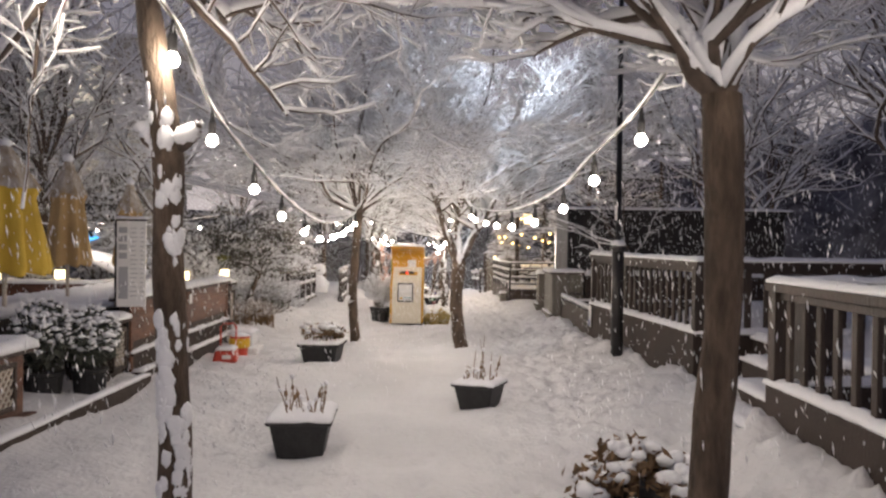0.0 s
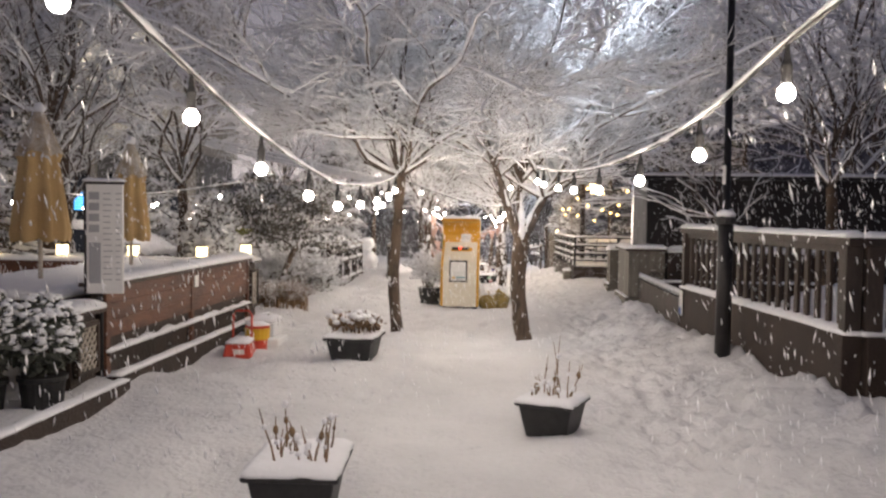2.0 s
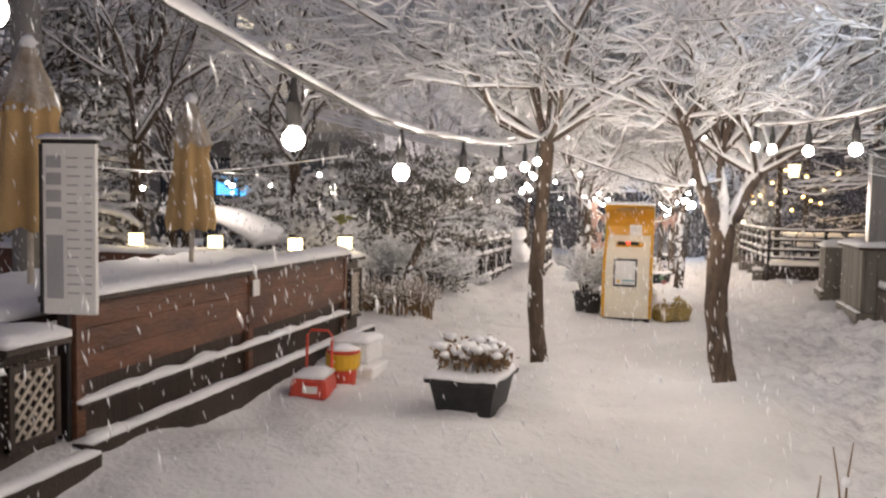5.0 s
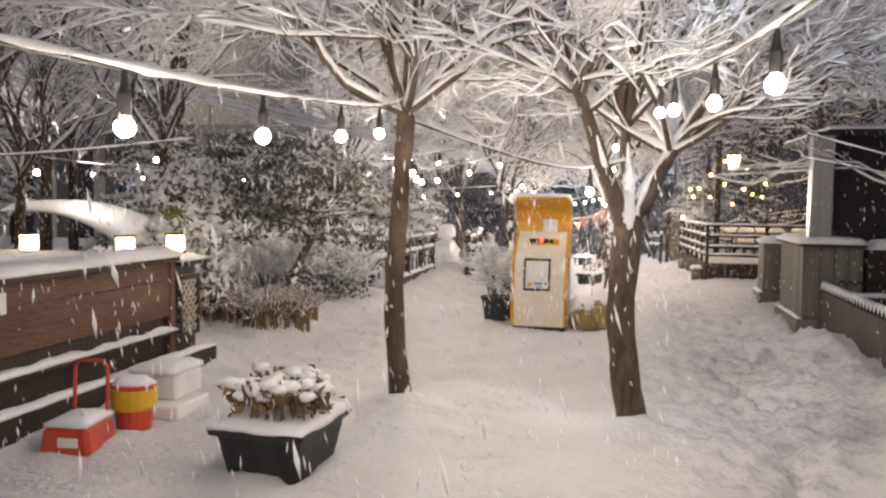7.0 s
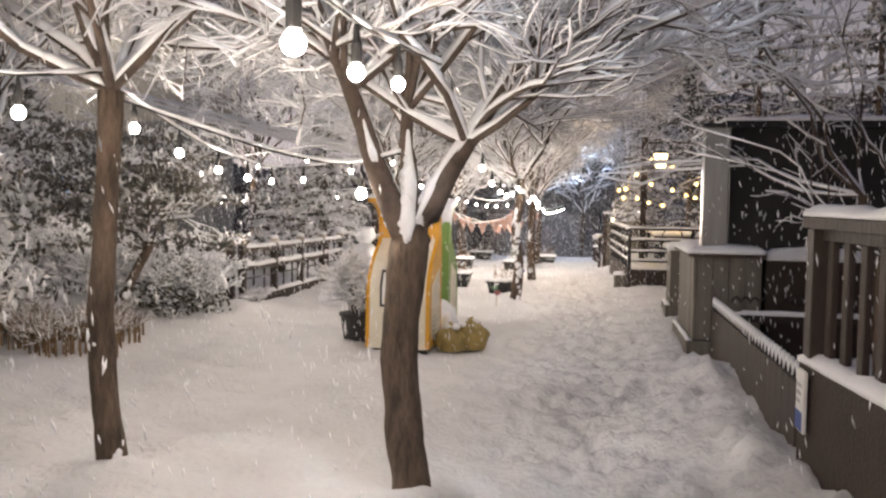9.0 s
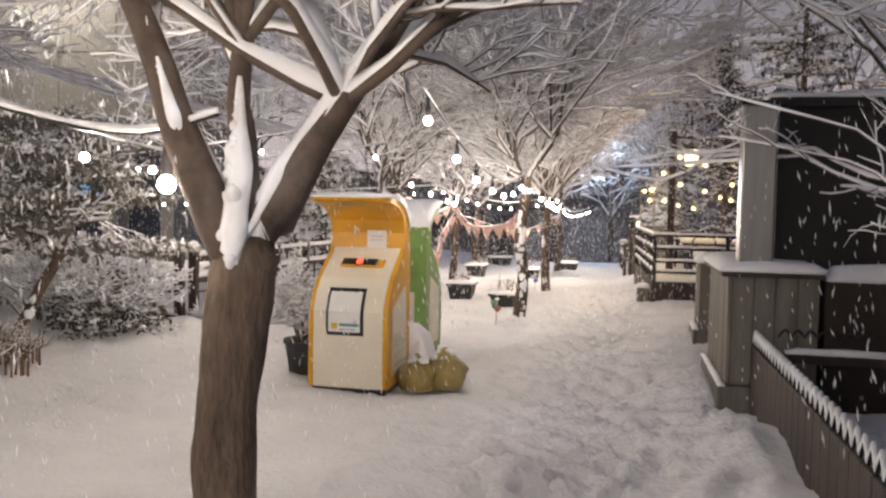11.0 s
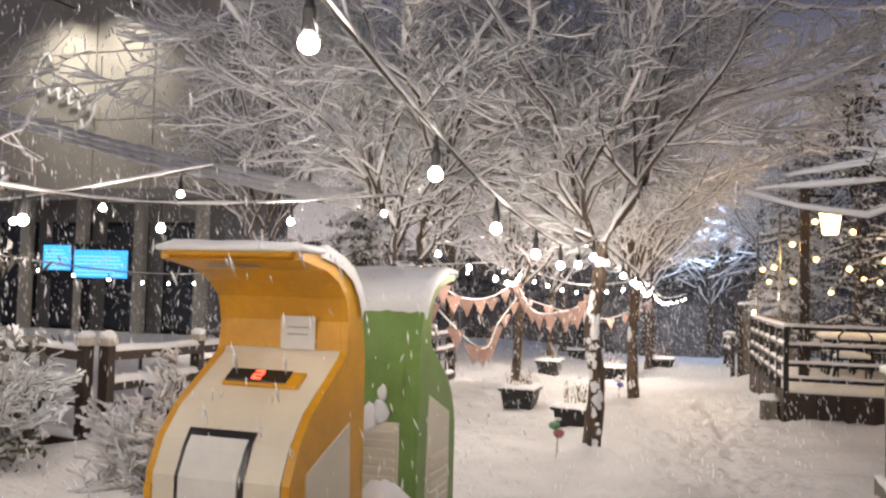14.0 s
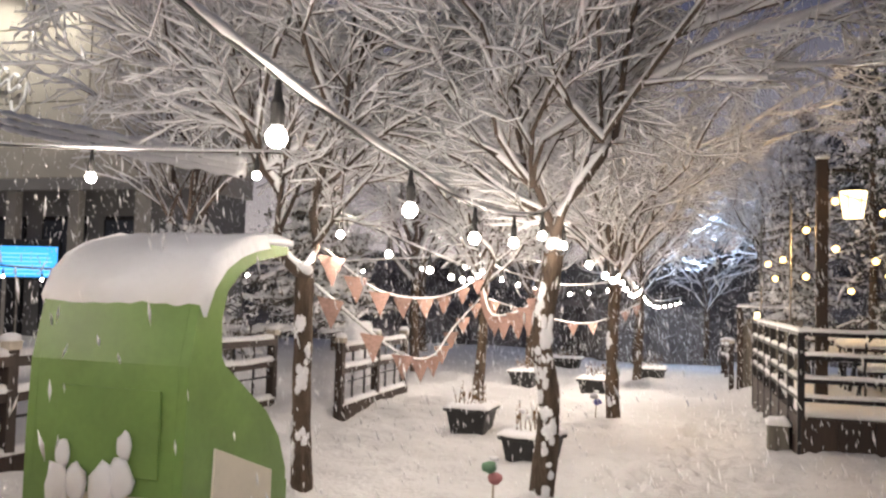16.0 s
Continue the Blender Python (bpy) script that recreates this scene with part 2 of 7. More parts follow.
def snow_slab(x0, x1, y0, y1, z, h, cell=0.07, seed=0, rough=0.35):
    """A cushion of snow on a flat top: rounded rims, uneven height."""
    nx, ny = max(3, int((x1 - x0) / cell) + 2), max(3, int((y1 - y0) / cell) + 2)
    xs, ys = np.linspace(0, 1, nx), np.linspace(0, 1, ny)
    bm = bmesh.new()
    rim = min(0.05, 0.45 * min(x1 - x0, y1 - y0))
    grid = []
    for a in xs:
        row = []
        for b in ys:
            px, py = x0 + a * (x1 - x0), y0 + b * (y1 - y0)
            e = min(px - x0, x1 - px, py - y0, y1 - py) / rim
            e = min(1.0, max(0.0, e))
            wob = noise.noise((px * 5 + seed, py * 5, seed * 1.7))
            top = h * (0.45 + 0.55 * math.sqrt(1 - (1 - e) ** 2)) * (1 + rough * wob)
            if e == 0:
                px += 0.012 * noise.noise((px * 9, py * 9, seed + 3.1))
                py += 0.012 * noise.noise((px * 9, py * 9, seed + 7.7))
            row.append(bm.verts.new((px, py, z + top)))
        grid.append(row)
    for i in range(nx - 1):
        for j in range(ny - 1):
            bm.faces.new((grid[i][j], grid[i + 1][j], grid[i + 1][j + 1], grid[i][j + 1]))
    rim_loop = [grid[i][0] for i in range(nx)] + [grid[nx - 1][j] for j in range(1, ny)] + [grid[i][ny - 1] for i in range(nx - 2, -1, -1)] + [grid[0][j] for j in range(ny - 2, 0, -1)]
    low = [bm.verts.new((v.co.x, v.co.y, z + 0.001)) for v in rim_loop]
    for i in range(len(low)):
        j = (i + 1) % len(low)
        bm.faces.new((rim_loop[i], rim_loop[j], low[j], low[i]))
    bm.faces.new(low)
    return bm


def clump(rng, place, size, squash=0.7, detail=2):
    """A small uneven lump."""
    bm = bmesh.new()
    bmesh.ops.create_icosphere(bm, subdivisions=detail, radius=1)
    o = rng.uniform(0, 50)
    for v in bm.verts:
        v.co *= 1 + 0.35 * noise.noise(v.co * 1.6 + Vector((o, 0, 0)))
        v.co.z *= squash
        v.co = v.co * size + Vector(place)
    return bm


def merge(bms):
    out = bmesh.new()
    for b in bms:
        me = bpy.data.meshes.new("tmp")
        b.to_mesh(me)
        b.free()
        out.from_mesh(me)
        bpy.data.meshes.remove(me)
    return out


# ---- ground: one sheet of snow ----
G_Y = [-60, -5, 0, 6, 12, 16, 20, 25, 34, 45, 60, 400]
G_Z = [0.2, -0.02, -0.05, -0.09, -0.13, -0.21, -0.30, -0.38, -0.65, -1.2, -2.0, -4.0]


def step(a, b, x):
    t = np.clip((x - a) / (b - a), 0, 1)
    return t * t * (3 - 2 * t)


def ground_z(x, y):
    return np.interp(y, G_Y, G_Z) + (0.17 + 0.02 * np.sin(y * 3.1) + 0.012 * np.sin(y * 7.3 + x * 5)) * step(1.1, 2.2, x) + 0.10 * step(-2.75, -3.15, x) + 0.25 * step(-3.6, -6.5, x) * step(13, 17, y) + 0.5 * step(2.75, 4.2, x) * step(15.2, 12.4, y) + 0.10 * step(1.55, 2.2, x) * step(6.0, 5.2, y)


def build_ground():
    xs = np.concatenate([-3.6 - np.geomspace(400, 0.12, 34), np.arange(-3.6, 3.0, 0.05), 3.0 + np.geomspace(0.12, 400, 34)])
    ys = np.concatenate([-np.geomspace(60, 0.12, 14), np.arange(0.0, 27.0, 0.05), 27 + np.geomspace(0.1, 373, 60)])
    X, Y = np.meshgrid(xs, ys)
    Z = ground_z(X, Y)
    rng = np.random.default_rng(5)
    near = (np.abs(X) < 6) & (Y < 40)
    for i, (f, a) in enumerate([(0.55, 0.05), (1.3, 0.028), (3.1, 0.014), (7.0, 0.007)]):
        for j in range(5):
            th, ph = rng.uniform(0, np.pi), rng.uniform(0, 6.28, 2)
            k = f * 2 * np.pi * rng.uniform(0.7, 1.3) / 2.2
            Z += near * a * 0.4 * np.sin(k * (X * np.cos(th) + Y * np.sin(th)) + ph[0] + 1.3 * np.sin(0.7 * k * (Y * np.cos(th) - X * np.sin(th)) + ph[1]))
    for hx, hy, hr in ((-1.19, 11.6, 0.2), (0.3, 11.8, 0.24), (0.86, 2.76, 0.2), (-1.02, 3.1, 0.2), (-1.55, 20.25, 0.22), (0.04, 20.55, 0.22)):
        Z += 0.075 * np.exp(-(((X - hx) / hr) ** 2 + ((Y - hy) / (hr * 0.9)) ** 2)) * (1 + 0.4 * np.sin(23 * X + 5 * hy) * np.sin(19 * Y))
    # footprints along the trodden way
    for i in range(2200):
        fy = rng.uniform(3.0, 27.0)
        centre = np.interp(fy, [3, 8, 12, 18, 27], [1.1, 1.35, 1.25, 1.0, 0.9])
        fx = centre + rng.normal(0, 0.36)
        if rng.uniform() < 0.12:
            fx = rng.uniform(-2.4, 1.8)
        a = rng.normal(0, 0.35)
        sx, sy, dep = rng.uniform(0.04, 0.058), rng.uniform(0.09, 0.14), rng.uniform(0.012, 0.04)
        x0, x1 = np.searchsorted(xs, [fx - 0.35, fx + 0.35])
        y0, y1 = np.searchsorted(ys, [fy - 0.35, fy + 0.35])
        dx, dy = X[y0:y1, x0:x1] - fx, Y[y0:y1, x0:x1] - fy
        u, v = dx * np.cos(a) - dy * np.sin(a), dx * np.sin(a) + dy * np.cos(a)
        q = (u / sx) ** 2 + (v / sy) ** 2
        Z[y0:y1, x0:x1] += -dep * np.exp(-q ** 1.5) + 0.22 * dep * np.exp(-(np.sqrt(q) - 1.5) ** 2 * 6)
    for i in range(420):
        fy = rng.uniform(2.0, 16.5)
        edge = np.interp(fy, [2, 5.8, 8.3, 12.3, 12.5, 16.5], [2.2, 2.2, 2.5, 2.14, 2.12, 1.95])
        fx, r, h = edge - abs(rng.normal(0, 0.13)), rng.uniform(0.03, 0.075), rng.uniform(0.015, 0.055)
        x0, x1 = np.searchsorted(xs, [fx - 0.25, fx + 0.25])
        y0, y1 = np.searchsorted(ys, [fy - 0.25, fy + 0.25])
        Z[y0:y1, x0:x1] += h * np.exp(-(((X[y0:y1, x0:x1] - fx) ** 2 + (Y[y0:y1, x0:x1] - fy) ** 2) / r ** 2) ** 1.5)
    Z += near * (X > -3) * rng.normal(0, 0.005, Z.shape) * (0.5 + step(0.3, 1.0, X))
    n, m = X.shape
    idx = np.arange(n * m).reshape(n, m)
    quads = np.stack([idx[:-1, :-1], idx[:-1, 1:], idx[1:, 1:], idx[1:, :-1]], -1).reshape(-1, 4)
    me = smooth(fast_mesh("ground", np.stack([X, Y, Z], -1).reshape(-1, 3), quads))
    ob = part_mesh("ground", me, SNOW_GROUND)
    tagged(ob, "deep fresh snow with trodden footprints on the ground", "snow ground", kind="structure")


build_ground()


def gz(x, y):
    return float(ground_z(np.array(float(x)), np.array(float(y))))


# ---- trees ----
def grow(rng, start, heading, length, radius, k, wander, lift):
    """Crooked branches as polylines (n, k, 3)."""
    n = len(start)
    pts = np.zeros((n, k, 3))
    pts[:, 0] = start
    d = heading / (np.linalg.norm(heading, axis=1, keepdims=True) + 1e-9)
    for i in range(1, k):
        d = d + rng.normal(0, wander, (n, 3))
        d[:, 2] += lift
        d /= np.linalg.norm(d, axis=1, keepdims=True)
        pts[:, i] = pts[:, i - 1] + d * (length / (k - 1))[:, None]
    rad = radius[:, None] * np.linspace(1, 0.35, k)[None, :]
    return pts, rad


def offshoots(rng, pts, rad, each, lo, spread, flat):
    n, k, _ = pts.shape
    par = np.repeat(np.arange(n), each)
    t = np.clip((lo + (1 - lo) * (np.tile(np.arange(each), n) + rng.uniform(0, 1, n * each)) / each), 0, 0.999) * (k - 1)
    i = t.astype(int)
    f = (t - i)[:, None]
    p = pts[par, i] * (1 - f) + pts[par, np.minimum(i + 1, k - 1)] * f
    d = pts[par, np.minimum(i + 1, k - 1)] - pts[par, i]
    d /= np.linalg.norm(d, axis=1, keepdims=True) + 1e-9
    side = rng.normal(0, 1, (len(par), 3))
    side[:, 2] *= flat
    side -= (side * d).sum(1, keepdims=True) * d
    side /= np.linalg.norm(side, axis=1, keepdims=True) + 1e-9
    a = rng.uniform(spread[0], spread[1], len(par))[:, None]
    r = rad[par, i] * 0.62
    return p, d * np.cos(a) + side * np.sin(a), r


def snow_on(rng, pts, rad, depth):
    d = np.gradient(pts, axis=1)
    d /= np.linalg.norm(d, axis=2, keepdims=True) + 1e-9
    flat = np.sqrt(np.clip(1 - d[..., 2] ** 2, 0, 1)) ** 1.5
    h = depth * (0.45 + 0.9 * rng.uniform(0, 1, rad.shape)) * (0.15 + 0.85 * flat)
    up = pts.copy()
    up[..., 2] += rad * 0.75 + h * 0.45
    return up, rad * 0.55 + h * 0.75


def build_crown(rng, limbs_p, limbs_r, sizes, counts, sides=(6, 4, 3, 3), snow=(0.032, 0.019, 0.013, 0.011), lift=(0.05, 0.04, 0.02), drop_below=None, fine=False):
    """Branches and the snow that lies on them, from given limbs (n, k, 3)."""
    bark, white = [tubes(limbs_p, limbs_r, sides[0])], []
    sp, sr = snow_on(rng, limbs_p, limbs_r, snow[0])
    white.append(tubes(sp, sr, 5))
    p, r = limbs_p, limbs_r
    for lev in range(len(counts)):
        s, h, rr = offshoots(rng, p, r, counts[lev], 0.18 if lev else 0.12, (0.35, 0.95), 0.75)
        if drop_below is not None:
            keep = s[:, 2] > drop_below
            s, h, rr = s[keep], h[keep], rr[keep]
            h[:, 2] = np.where(s[:, 2] < drop_below + 0.5, np.abs(h[:, 2]), h[:, 2])
        n = len(s)
        ln = sizes[lev] * rng.uniform(0.55, 1.25, n)
        k = ((6, 5, 3) if fine else (6, 4, 2))[min(lev, 2)]
        rr = np.clip(rr, ((0.006, 0.0035, 0.002) if fine else (0.007, 0.0045, 0.003))[min(lev, 2)], ((0.02, 0.008, 0.004) if fine else (0.03, 0.011, 0.006))[min(lev, 2)])
        p, r = grow(rng, s, h, ln, rr, k, (0.12, 0.16, 0.2)[min(lev, 2)], lift[min(lev, 2)])
        bark.append(tubes(p, r, sides[min(lev + 1, 3)]))
        sp, sr = snow_on(rng, p, r, snow[min(lev + 1, 3)])
        white.append(tubes(sp, sr, 4 if lev < 1 else 3))
    return joined(bark), joined(white)


def spline(points, k):
    p = np.array(points, dtype=float)
    t = np.linspace(0, len(p) - 1, k)
    i = np.clip(t.astype(int), 0, len(p) - 2)
    f = t - i
    p0, p1, p2, p3 = p[np.maximum(i - 1, 0)], p[i], p[i + 1], p[np.minimum(i + 2, len(p) - 1)]
    f = f[:, None]
    return 0.5 * (2 * p1 + (p2 - p0) * f + (2 * p0 - 5 * p1 + 4 * p2 - p3) * f ** 2 + (3 * p1 - p0 - 3 * p2 + p3) * f ** 3)


def bumpy_tube(points, radii, sides=14, k=40, seed=0.0, amount=0.16):
    line = spline(points, k)
    r = np.interp(np.linspace(0, 1, k), np.linspace(0, 1, len(radii)), radii)
    v, q = tubes(line[None], r[None], sides)
    for i in range(len(v)):
        c = line[i // sides]
        o = v[i] - c
        w = 1 + amount * noise.noise((v[i][0] * 9 + seed, v[i][1] * 9, v[i][2] * 4)) + 0.06 * noise.noise((v[i][0] * 40, v[i][1] * 40, v[i][2] * 14 + seed))
        v[i] = c + o * w
    return v, q


def snow_patches(rng, points, radii, count, face=-1.57):
    """Ragged snow that the wind has pressed on a trunk: groups of small flat lumps."""
    line, out = spline(points, 120), []
    for i in range(max(2, count // 4)):
        j0, a0, size = int(rng.integers(3, 105)), face + rng.normal(0, 0.8), rng.uniform(0.4, 1.3)
        for k in range(int(rng.integers(8, 22))):
            j = int(np.clip(j0 + rng.normal(0, 2.2 * size), 0, 119))
            r = np.interp(j / 119, np.linspace(0, 1, len(radii)), radii)
            a = a0 + rng.normal(0, 0.25 * size)
            c = line[j] + np.array([math.cos(a), math.sin(a), 0]) * r * 0.97
            s = rng.uniform(0.008, 0.026) * (0.6 + 0.5 * size)
            b = clump(rng, (0, 0, 0), 1.0, 1.0, 2)
            ca, sa = math.cos(a), math.sin(a)
            for v in b.verts:
                u, w, h = v.co.x * s * 0.26, v.co.y * s * 0.9, v.co.z * s * 1.4
                v.co = Vector((c[0] + ca * u - sa * w, c[1] + sa * u + ca * w, c[2] + h))
            out.append(b)
    return merge(out)


def tree(seed, trunk, radii, limbs, limb_r, label, counts=(8, 7, 6), sizes=(0.95, 0.48, 0.24), patches=9, crotch=True, limb_k=12, below=None, fork=(), deep=1.0, fine=False):
    """trunk and limbs are lists of points; limbs leave the trunk's head."""
    rng = np.random.default_rng(seed)
    base = trunk[0]
    ob = thing("tree", (0, 0, 0), label, "tree", "bare trees with festoon lights")
    low = (base[0], base[1], base[2] - 0.15)
    pts = [low] + list(trunk)
    rr = [radii[0] * 1.25] + list(radii)
    tv, tq = bumpy_tube(pts, rr, 14, 44, seed * 3.1)
    part_mesh("trunk", smooth(fast_mesh("trunk", tv, tq)), BARK, ob)
    guide = np.stack([spline(l, 6) for l in limbs])
    sway = 0.035 * np.linalg.norm(guide[:, -1] - guide[:, 0], axis=1) * (np.array(limb_r) < 0.05)
    guide[:, 1:-1] += rng.normal(0, 1, guide[:, 1:-1].shape) * np.array([1, 1, 0.6]) * sway[:, None, None]
    lp = np.stack([spline(g, limb_k) for g in guide])
    lr = np.stack([np.linspace(r, r * 0.28, limb_k) for r in limb_r])
    (bv, bq), (sv, sq) = build_crown(rng, lp, lr, sizes, counts, sides=(9, 4, 3, 3), snow=(0.032 * deep, 0.019 * deep, 0.013 * deep, 0.011 * deep), drop_below=below, fine=fine)
    part_mesh("crown", smooth(fast_mesh("crown", bv, bq)), TWIG, ob)
    part_mesh("snow_cover", smooth(fast_mesh("snow_cover", sv, sq)), SNOW_TWIG, ob, "fresh snow lying along the branches")
    if patches:
        part("snow_patch", snow_patches(rng, trunk, radii, patches), SNOW, ob, "snow blown onto the trunk", shade=True)
    if fork:
        for f in fork:
            line = spline(f[0], 26)
            rr = np.interp(np.linspace(0, 1, 26), np.linspace(0, 1, len(f[1])), f[1])
            ridge = bumpy_tube(f[0], list(np.array(f[1]) * 1.05), 14, 48, seed * 1.7, 0.55)
            bm = bmesh.new()
            bm.from_mesh(fast_mesh("ridge", *ridge))
            lumps = [bm] + [clump(rng, line[i] + rng.normal(0, 0.3, 3) * rr[i], max(0.006, rr[i] * rng.uniform(0.4, 0.75)), rng.uniform(0.9, 1.5), 2) for i in list(range(2, 24)) * 2]
            part("fork_snow", merge(lumps), SNOW, ob, "lumpy snow packed along the fork", shade=True)
    elif crotch:
        h = trunk[-1]
        part("crotch_snow", clump(rng, (h[0], h[1], h[2] + radii[-1] * 0.9), radii[-1] * 0.9, 0.8), SNOW, ob, "snow heaped in the fork", shade=True)
    return ob


def umbrella_limbs(rng, head, count, reach, rise, spin=0.0):
    out = []
    for i in range(count):
        a = spin + 2 * math.pi * (i + rng.uniform(-0.25, 0.25)) / count
        L, R = reach * rng.uniform(0.8, 1.15), rise * rng.uniform(0.75, 1.25)
        dx, dy = math.cos(a), math.sin(a)
        h = Vector(head)
        out.append([h, h + Vector((dx * L * 0.22, dy * L * 0.22, R * 0.36)), h + Vector((dx * L * 0.55, dy * L * 0.55, R * 0.68)), h + Vector((dx * L, dy * L, R))])
    return out


def build_trees():
    rng = np.random.default_rng(11)
    # the two trees at the start of the walk
    h = (0.93, 2.82, 1.90)
    tree(1, [(0.86, 2.8, gz(0.9, 2.8)), (0.90, 2.8, 0.6), (0.94, 2.8, 1.3), h], [0.078, 0.063, 0.062, 0.07],
         [[h, (1.0, 2.88, 2.15), (1.08, 3.05, 2.6), (1.2, 3.3, 3.3)], [h, (0.80, 2.84, 2.06), (0.62, 2.92, 2.3), (0.35, 3.05, 2.75)], [(0.8, 2.84, 2.05), (0.55, 2.98, 2.16), (0.2, 3.2, 2.27), (-0.3, 3.6, 2.42)],
          [h, (1.1, 2.7, 2.15), (1.5, 2.9, 2.35), (2.3, 3.4, 2.45)], [h, (0.9, 3.1, 2.15), (1.2, 3.9, 2.3), (1.7, 4.9, 2.4)],
          [h, (0.85, 3.0, 2.4), (0.6, 3.5, 2.9), (0.3, 4.2, 3.3)], [h, (0.95, 2.5, 2.2), (1.1, 1.9, 2.6), (1.3, 1.2, 3.0)]],
         [0.05, 0.042, 0.016, 0.014, 0.013, 0.024, 0.024], "bare tree with dark forked trunk, branches laden with snow", below=1.9, deep=1.35, patches=8, fine=True, counts=(9, 7, 6), sizes=(0.75, 0.34, 0.16),
         fork=[([(0.91, 2.76, 1.92), (0.86, 2.79, 2.03), (0.76, 2.83, 2.17), (0.62, 2.9, 2.34)], [0.004, 0.028, 0.024, 0.005]), ([(0.95, 2.76, 1.94), (0.98, 2.81, 2.1), (1.03, 2.9, 2.34), (1.08, 3.02, 2.6)], [0.005, 0.025, 0.02, 0.005])])
    h = (-1.13, 3.15, 2.35)
    tree(2, [(-1.02, 3.15, gz(-1, 3.15)), (-1.0, 3.15, 0.6), (-1.03, 3.15, 1.3), (-1.04, 3.15, 1.75), h], [0.075, 0.062, 0.055, 0.058, 0.042],
         [[h, (-1.2, 3.2, 2.6), (-1.3, 3.3, 3.0), (-1.4, 3.6, 3.6)], [h, (-0.95, 3.2, 2.5), (-0.6, 3.5, 2.7), (0.1, 4.1, 2.9)],
          [(-1.04, 3.15, 1.72), (-0.97, 3.14, 1.74), (-0.93, 3.14, 1.79), (-0.915, 3.13, 1.83)], [(-1.04, 3.15, 1.70), (-1.1, 3.16, 1.74), (-1.13, 3.16, 1.77), (-1.14, 3.17, 1.79)],
          [h, (-1.4, 3.3, 2.4), (-1.8, 3.6, 2.3), (-2.4, 4.3, 2.2)], [h, (-1.0, 3.6, 2.4), (-0.9, 4.4, 2.5), (-0.8, 5.3, 2.6)], [h, (-1.1, 2.8, 2.5), (-1.2, 2.2, 2.9), (-1.3, 1.4, 3.2)]],
         [0.034, 0.032, 0.03, 0.024, 0.03, 0.03, 0.03], "slender bare tree with sawn stubs and snow patches on its trunk", patches=90, below=1.85, deep=1.3, fine=True, counts=(8, 7, 5), sizes=(0.8, 0.36, 0.17))
    # the pair beside the kiosk
    h = (-1.18, 11.67, 1.78)
    tree(3, [(-1.19, 11.67, gz(-1.19, 11.67)), (-1.25, 11.67, 0.5), (-1.22, 11.66, 1.1), h], [0.078, 0.064, 0.058, 0.06],
         umbrella_limbs(rng, h, 9, 2.6, 1.3, 0.3) + umbrella_limbs(rng, h, 5, 1.5, 2.9, 0.9), [0.022] * 9 + [0.022] * 5,
         "bare tree with straight dark trunk under a wide snowy crown", counts=(10, 8, 7), below=1.75, fine=True, deep=1.05)
    h = (0.235, 12.0, 1.04)
    l1, l2, l3 = (-0.05, 11.9, 1.80), (0.2, 12.05, 1.72), (0.49, 12.12, 1.55)
    limbs = [[h, (0.08, 11.94, 1.4), l1, (-0.35, 11.7, 2.6)], [h, (0.22, 12.02, 1.4), l2, (0.3, 12.2, 2.8)], [h, (0.37, 12.06, 1.34), l3, (0.82, 12.25, 2.1)]]
    limbs += umbrella_limbs(rng, l1, 5, 2.3, 1.2, 0.9) + umbrella_limbs(rng, l3, 7, 2.7, 1.3, 0.1) + umbrella_limbs(rng, l2, 7, 1.9, 2.7, 0.5)
    tree(4, [(0.28, 11.89, gz(0.27, 11.89)), (0.225, 11.92, 0.2), (0.20, 11.96, 0.62), h, (0.235, 12.02, 1.14)], [0.105, 0.09, 0.09, 0.098, 0.06], limbs,
         [0.076, 0.06, 0.084] + [0.02] * 19, "bare tree with a stout three-forked trunk and snowy crown", counts=(9, 8, 6), patches=0, below=1.55, fine=True, deep=1.0,
         fork=[([(0.235, 11.90, 1.06), (0.235, 11.93, 1.16), (0.225, 11.97, 1.36), (0.215, 12.0, 1.62)], [0.006, 0.042, 0.036, 0.006]),
               ([(0.20, 11.92, 1.14), (0.12, 11.93, 1.34), (0.06, 11.90, 1.5), (0.02, 11.88, 1.66)], [0.006, 0.024, 0.02, 0.005]),
               ([(0.26, 11.94, 1.14), (0.33, 12.01, 1.32), (0.38, 12.05, 1.42), (0.44, 12.08, 1.54)], [0.006, 0.022, 0.018, 0.005])])
    # further along both rows
    h = (-1.58, 20.3, 1.15)
    limbs = [[h, (-1.8, 20.3, 1.6), (-2.05, 20.3, 2.2), (-2.4, 20.3, 3.2)], [h, (-1.42, 20.3, 1.6), (-1.25, 20.2, 2.3), (-1.0, 20.0, 3.3)]]
    limbs += umbrella_limbs(rng, (-1.92, 20.3, 1.9), 6, 2.3, 1.6) + umbrella_limbs(rng, (-1.3, 20.25, 2.1), 6, 2.2, 1.8, 0.4)
    tree(5, [(-1.55, 20.3, gz(-1.55, 20.3)), (-1.57, 20.3, 0.3), h], [0.08, 0.064, 0.066], limbs, [0.042, 0.042] + [0.019] * 12,
         "bare tree with a forked trunk and snowy crown", counts=(8, 8, 6), patches=40, deep=1.3)
    h = (0.1, 20.62, 1.35)
    limbs = [[h, (-0.1, 20.6, 1.9), (-0.3, 20.6, 2.6), (-0.5, 20.5, 3.7)], [h, (0.3, 20.6, 1.9), (0.55, 20.6, 2.5), (0.8, 20.5, 3.5)]]
